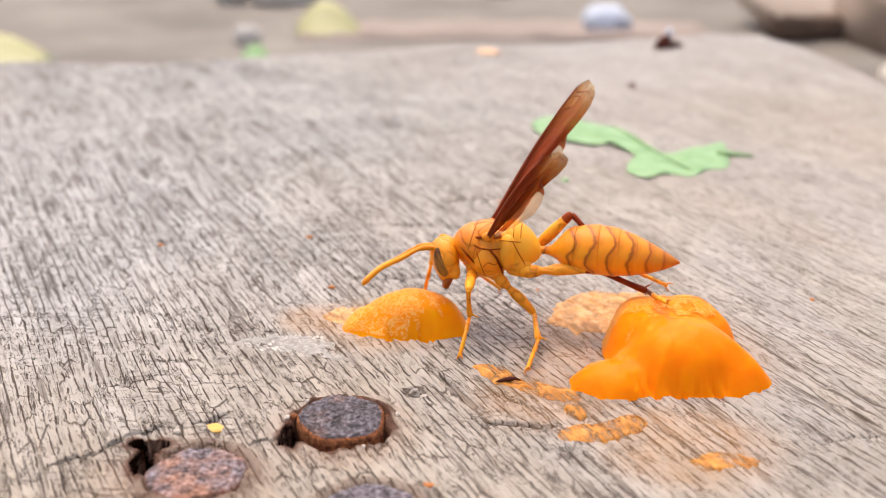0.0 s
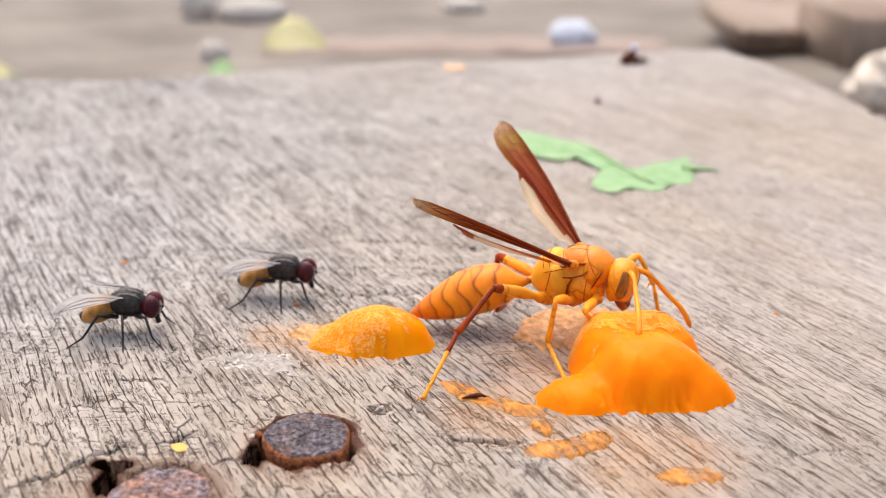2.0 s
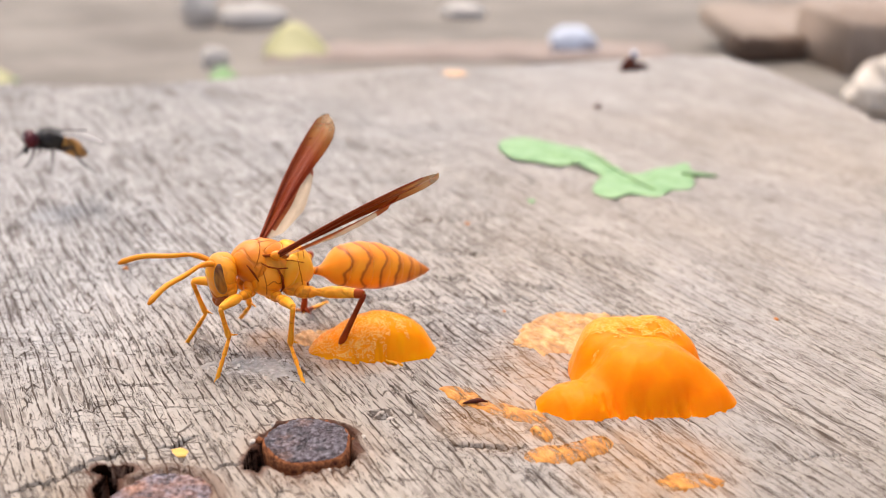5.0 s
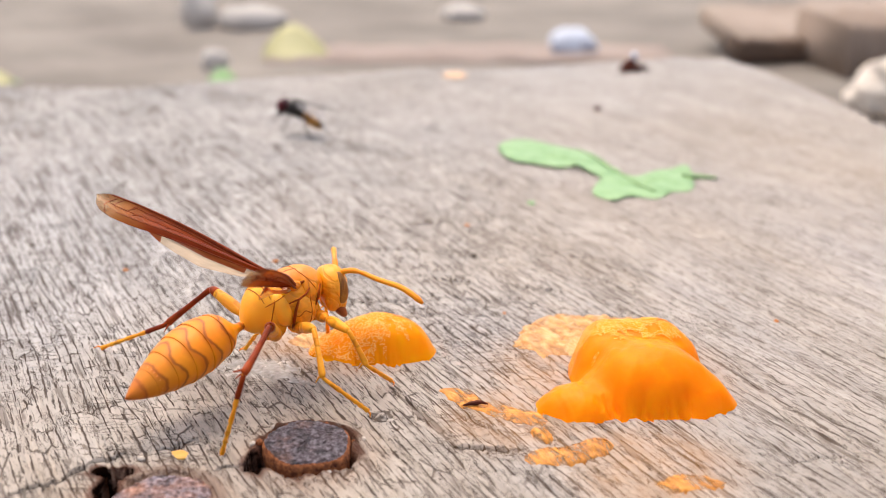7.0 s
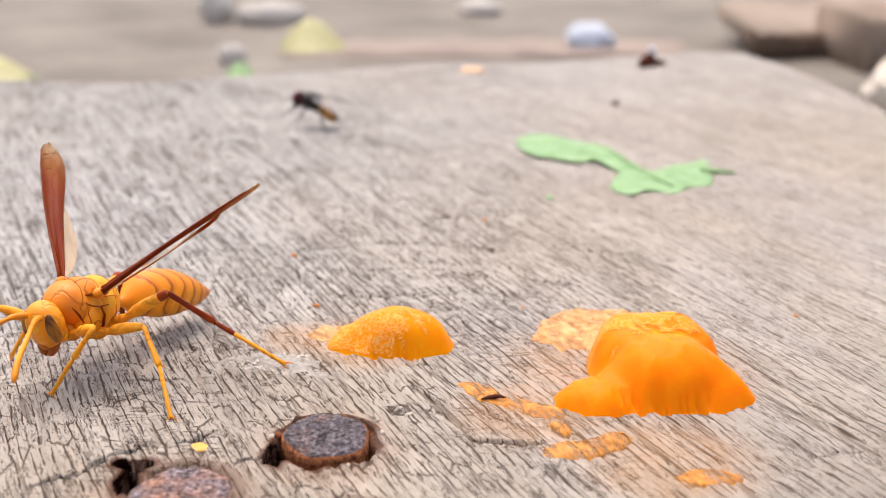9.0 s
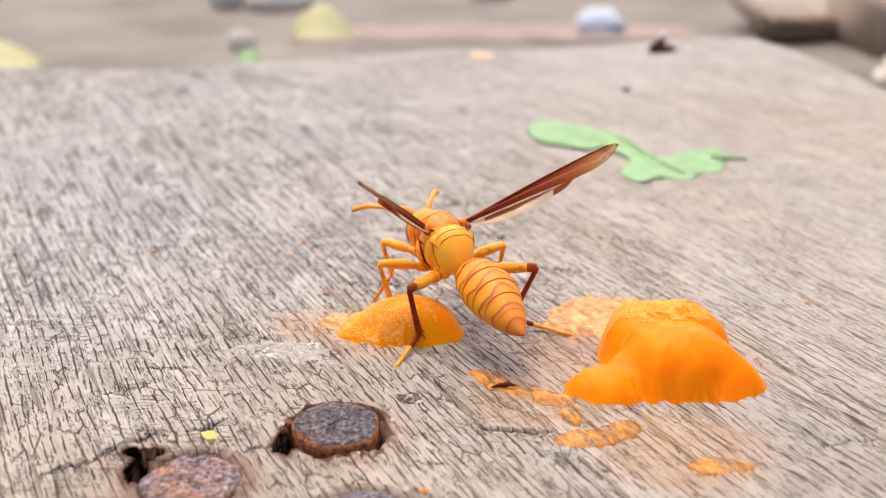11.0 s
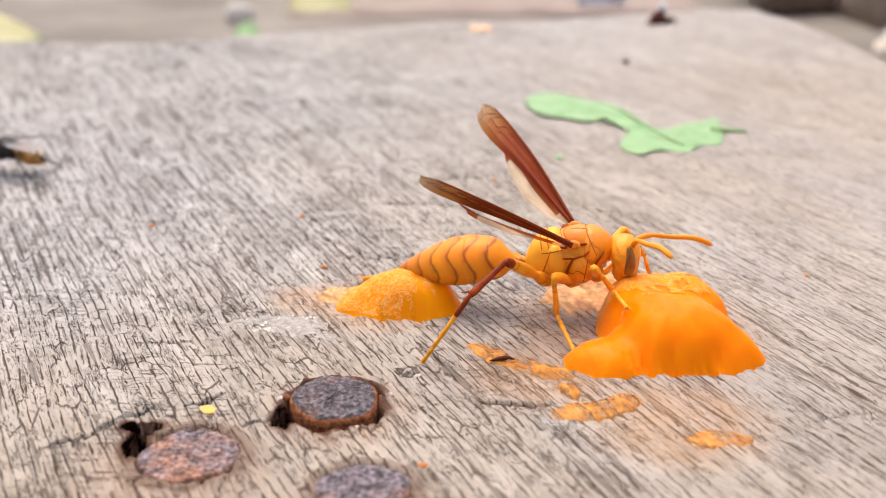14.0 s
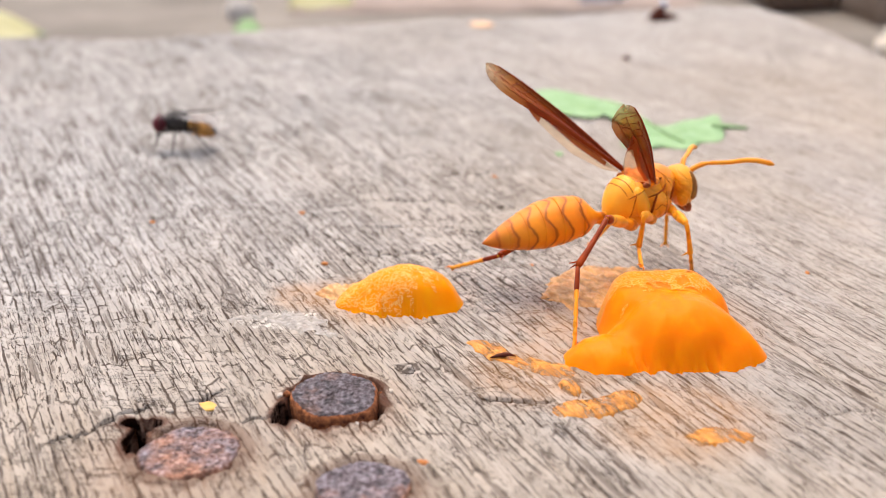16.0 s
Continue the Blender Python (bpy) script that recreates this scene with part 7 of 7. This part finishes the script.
stance(13.5, (9.2, -17.2, 6.1, 713.5, 1.5, 4), (8, -6), (-6, -6, -0), (128, 24, 146, 33), (31, -15, 58, 14),
       fl=((14.4, -13.6, 7.1), (16.3, -13.6, 4.3), (17.4, -13.5, 0.3)), ml=((14.4, -14.3, 5.2), (12.7, -12, 2.2), (9.7, -8.2, 0.3)), hl=((0.2, -14.6, 5.5), (-4.9, -13.9, 2.9), (-10.5, -9.7, 0.5)), fr=((10.5, -22.3, 6.6), (12.4, -21, 4), (13.2, -25, 4.1)), mr=((7.1, -22.5, 5.9), (7.5, -21.3, 1.8), (8.7, -25.9, 0.5)), hr=((3, -22.5, 7.3), (-0, -27.3, 6.2), (-3.9, -27.1, 0.1)))
stance(14, (9.1, -17.2, 6, 713.8, 1.7, 4.1), (8, -6), (-7, -5, 0), (128, 26, 146, 32), (34, -10, 62, 19),
       fl=((14.2, -13.5, 7), (16.2, -13.5, 4.3), (17.4, -13.5, 0.3)), ml=((14.4, -14.2, 5), (12.7, -12, 1.9), (9.6, -8.2, 0.3)), hl=((0.2, -14.5, 5.4), (-4.9, -13.8, 2.7), (-10.5, -9.6, 0.4)), fr=((10.6, -22.2, 6.5), (12.5, -21, 3.9), (13.2, -25, 4)), mr=((7.2, -22.5, 5.8), (7.6, -21.4, 1.7), (8.8, -26, 0.4)), hr=((3.1, -22.5, 7.2), (0, -27.4, 6.1), (-3.9, -27.3, 0.1)))
stance(14.5, (9.2, -17.2, 6.1, 713.1, 1.5, 3.9), (9, -4), (-13, -2, -1), (129, 25, 145, 31), (40, -6, 66, 20),
       fl=((14.3, -13.6, 7.1), (16.2, -13.6, 4.3), (17.4, -13.6, 0.3)), ml=((14.5, -14.3, 5.1), (12.8, -12.1, 2), (9.8, -8.2, 0.3)), hl=((0.1, -14.5, 5.4), (-4.9, -13.9, 2.9), (-10.6, -9.7, 0.5)), fr=((10.5, -22.3, 6.6), (12.3, -21, 4), (13.1, -25, 4.1)), mr=((7.1, -22.5, 5.9), (7.5, -21.3, 1.8), (8.7, -25.9, 0.5)), hr=((2.9, -22.4, 7.3), (-0.1, -27.3, 6.2), (-4, -27.2, 0.1)))
stance(15, (7.7, -16.3, 6.9, 722.9, 10.6, 3.9), (0, -6), (6, -4, -2), (133, 30, 141, 34), (47, 3, 65, 24),
       fl=((13.4, -12.2, 7.7), (14.2, -11.7, 4.4), (14.7, -11.3, 0.3)), ml=((3.6, -12.7, 6), (6.3, -9.8, 4.7), (8.3, -7.8, 0.3)), hl=((-1.4, -14.5, 4.9), (-6.2, -17.4, 3.8), (-10.3, -11.9, 0.8)), fr=((10.4, -21.6, 6.6), (12.5, -22.1, 3.8), (14.6, -25.5, 3.3)), mr=((6.7, -22.2, 5.8), (7.3, -21.9, 1.5), (8.5, -26.7, 0.4)), hr=((2.8, -22.3, 7.9), (-0, -27.2, 6.4), (-3.9, -27.8, 0.2)))
stance(15.2, (7, -13, 6.6, 739.5, 8.4, 3.9), (4, -5), (12, -4, 1), (143, 33, 134, 39), (51, -2, 9, 3),
       fl=((11, -7.4, 7.6), (11.7, -6.8, 4.3), (12.4, -6, 0.3)), ml=((1.9, -11, 5.8), (3.6, -7.8, 3.7), (5.3, -4.3, 0.3)), hl=((-1.6, -12.7, 6.3), (-1.2, -12.7, 0.5), (-3.6, -5.6, 0.3)), fr=((9.8, -16.4, 8.1), (10.6, -16.2, 4.7), (11.5, -15.9, 0.4)), mr=((6.9, -18.9, 4.1), (7, -21.9, 1.4), (8.5, -26.6, 0.4)), hr=((2.4, -19.2, 7.7), (-0.6, -22.7, 4.5), (-3.7, -27.7, 0.4)))
stance(15.5, (9.1, -9.8, 8, 752.8, 8.5, -3.8), (5, 4), (0, -11, -3), (159, 39, 127, 38), (49, 5, 21, 6),
       fl=((12.4, -3.4, 7.8), (12.5, -2.8, 4.4), (12.6, -2.1, 0.3)), ml=((11.4, -4.1, 6.8), (8, -3.4, 4.4), (4.9, -2.8, 0.3)), hl=((1.2, -6.6, 6.9), (-2.3, -9.4, 3.2), (-9.3, -11.8, 1)), fr=((11.4, -13.9, 7.8), (13.5, -12.8, 5.3), (15.3, -10.6, 2.2)), mr=((10.4, -15.1, 8.6), (12, -12.3, 5.9), (11.9, -17.3, 5.9)), hr=((5.9, -18.2, 7), (3.9, -22.4, 3.4), (3.4, -29.3, 0.1)))
stance(15.7, (12.3, -13.5, 9.7, 757.2, -2.3, 3.2), (7, 4), (-5, 9, -0), (159, 35, 145, 36), (40, -3, 25, 2),
       fl=((14.9, -6.7, 7.9), (15, -6.2, 4.5), (15.1, -5.8, 0.3)), ml=((13.4, -7.4, 8.1), (10.9, -7.1, 4.8), (8.2, -6.8, 0.3)), hl=((0.8, -14.2, 6), (0.2, -12.7, 0.5), (-7, -12.7, 2.4)), fr=((17.6, -16.6, 7.5), (19.3, -16.1, 4.6), (20.5, -12.9, 2.2)), mr=((13.2, -18.4, 10.5), (14.3, -17.1, 6.5), (14.7, -17.3, 0.6)), hr=((9.2, -22, 9.4), (6.4, -26.4, 6.8), (5.7, -28.1, 0.2)))
stance(16, (16.2, -8.2, 8.2, 749.2, 7.8, -2.6), (-2, -9), (-3, -12, -4), (149, 46, 134, 40), (45, 7, 22, 5),
       fl=((20, -1.9, 7.8), (20.1, -1.3, 4.5), (20.2, -0.8, 0.3)), ml=((18.8, -2.5, 7), (15.6, -1.7, 4.4), (12.5, -0.9, 0.3)), hl=((7.6, -10, 5.5), (2.6, -12.2, 3.4), (-1.8, -7.1, 0.2)), fr=((20, -12.5, 6.8), (20.7, -12.1, 3.5), (21.5, -9.4, 0.5)), mr=((15.9, -13.7, 8), (15.8, -12, 4.1), (15.4, -17.1, 4.4)), hr=((12.3, -15.7, 8.3), (9.5, -19.8, 5.5), (8.9, -24.8, 0.3)))


def motions():
    rows = wasp_rows()
    walk(wasp, rows["body"])
    for key, piece in wasp_bits.items():
        if key in LEG_NAMES:
            for i in range(3):
                walk(piece[i], rows[key, i])
        else:
            walk(piece, rows[key])
    walk(fly_one, [
        (0, pose(-0.07500, 0.00500, 0.00038, 0, 0, 0)),
        (1.8, pose(-0.06200, -0.00300, 0.00038, 0, 0, 0)),
        (2, pose(-0.02963, -0.01354, 0.00038, 0, 0, -3)),
        (2.1, pose(-0.02281, -0.01725, 0.00038, 0, 0, -5)),
        (2.3, pose(-0.01901, -0.01848, 0.00038, 0, 0, 0)),
        (2.4, pose(-0.01943, -0.01908, 0.00038, 0, 0, -40)),
        (2.5, pose(-0.02215, -0.01960, 0.00038, 0, 0, -72)),
        (2.6, pose(-0.03285, -0.02173, 0.00038, 0, 0, -160)),
        (2.7, pose(-0.03981, -0.02162, 0.00038, 0, 0, -185)),
        (3, pose(-0.07500, -0.00500, 0.00038, 0, 0, -185)),
        (4.5, pose(-0.08000, 0.01000, 0.00038, 0, 0, -120)),
        (14.3, pose(-0.07500, 0.03500, 0.00038, 0, 0, -40)),
        (14.5, pose(-0.07000, 0.03800, 0.00038, 0, 0, -10)),
        (14.6, pose(-0.06473, 0.04246, 0.00038, 0, 0, -2)),
        (14.7, pose(-0.04309, 0.03582, 0.00038, 0, 0, -2)),
        (14.8, pose(-0.02074, 0.03703, 0.00038, 0, 0, -5)),
        (14.9, pose(-0.00589, 0.02153, 0.00038, 0, 0, -10)),
        (15, pose(0.01167, 0.01972, 0.00038, 0, 0, 30)),
        (15.1, pose(0.02336, 0.01748, 0.00038, 0, 0, 10)),
        (15.2, pose(0.03764, 0.01683, 0.00038, 0, 0, -8)),
        (15.55, pose(0.03780, 0.01687, 0.00038, 0, 0, -8)),
        (15.7, pose(0.06164, 0.02983, 0.00038, 0, 0, 10)),
        (16, pose(0.07673, 0.03209, 0.00038, 0, 0, 20)),
    ])
    walk(fly_two, [
        (0, pose(-0.07000, 0.02500, 0.00037, 0, 0, -5)),
        (1.8, pose(-0.05500, 0.01000, 0.00037, 0, 0, -5)),
        (2, pose(-0.01620, -0.00413, 0.00037, 0, 0, -5)),
        (2.1, pose(-0.01310, -0.00652, 0.00037, 0, 0, -15)),
        (2.3, pose(-0.01503, -0.00921, 0.00037, 0, 0, -42)),
        (2.5, pose(-0.01702, -0.00591, 0.00037, 0, 0, -35)),
        (2.6, pose(-0.02264, -0.00413, 0.00037, 0, 0, -58)),
        (2.7, pose(-0.03130, -0.00156, 0.00037, 0, 0, -77)),
        (4.3, pose(-0.03150, -0.00116, 0.00037, 0, 0, -77)),
        (5, pose(-0.05000, 0.03000, 0.00610, 0, -10, -150)),
        (5.8, pose(-0.03300, 0.07000, 0.00037, 0, 0, -185)),
        (6.3, pose(-0.02427, 0.07434, 0.00140, 0, -16, -193)),
        (7, pose(-0.02406, 0.07243, 0.00140, 0, -16, -193)),
        (8.5, pose(-0.02408, 0.07194, 0.00140, 0, -16, -193)),
        (9, pose(-0.02468, 0.07403, 0.00140, 0, -16, -193)),
        (9.2, pose(-0.02453, 0.07287, 0.00140, 0, -16, -193)),
        (10.2, pose(-0.06000, 0.09500, 0.00810, 0, -5, -230)),
        (11.2, pose(-0.11800, 0.09000, 0.00037, 0, 0, -260)),
        (12.4, pose(-0.10800, 0.09600, 0.00037, 0, 0, -262)),
        (12.5, pose(-0.07589, 0.11412, 0.00037, 0, 0, -260)),
        (12.6, pose(-0.07589, 0.11412, 0.00037, 0, 0, -260)),
        (12.65, pose(-0.03000, 0.04500, 0.00610, 0, -5, -170)),
        (12.7, pose(-0.01275, -0.00950, 0.00037, 0, 0, -68)),
        (13.3, pose(-0.01270, -0.00933, 0.00037, 0, 0, -66)),
        (13.5, pose(-0.01227, -0.00953, 0.00037, 0, 0, -62)),
        (13.55, pose(-0.01461, -0.00707, 0.00037, 0, 0, -130)),
        (13.6, pose(-0.01687, -0.00467, 0.00037, 0, 0, -185)),
        (13.8, pose(-0.03752, 0.01002, 0.00037, 0, 0, -190)),
        (14, pose(-0.05789, 0.02677, 0.00037, 0, 0, -185)),
        (14.2, pose(-0.06000, 0.03000, 0.00037, 0, 0, -190)),
        (14.5, pose(-0.07500, 0.04500, 0.00610, 0, -5, -270)),
        (14.7, pose(-0.06518, 0.04598, 0.00310, 0, 0, -350)),
        (14.8, pose(-0.04101, 0.04054, 0.00610, 0, 0, -345)),
        (14.9, pose(-0.01273, 0.03556, 0.00037, 0, 0, -362)),
        (15, pose(-0.00461, 0.02520, 0.00037, 0, 0, -368)),
        (15.2, pose(-0.00504, 0.02067, 0.00037, 0, 0, -372)),
        (15.5, pose(-0.00507, 0.02063, 0.00037, 0, 0, -372)),
        (15.65, pose(-0.01022, 0.03053, 0.00037, 0, 0, -440)),
        (15.8, pose(-0.01787, 0.02918, 0.00037, 0, 0, -460)),
        (16, pose(-0.03797, 0.03459, 0.00110, 0, 0, -535)),
    ])


motions()
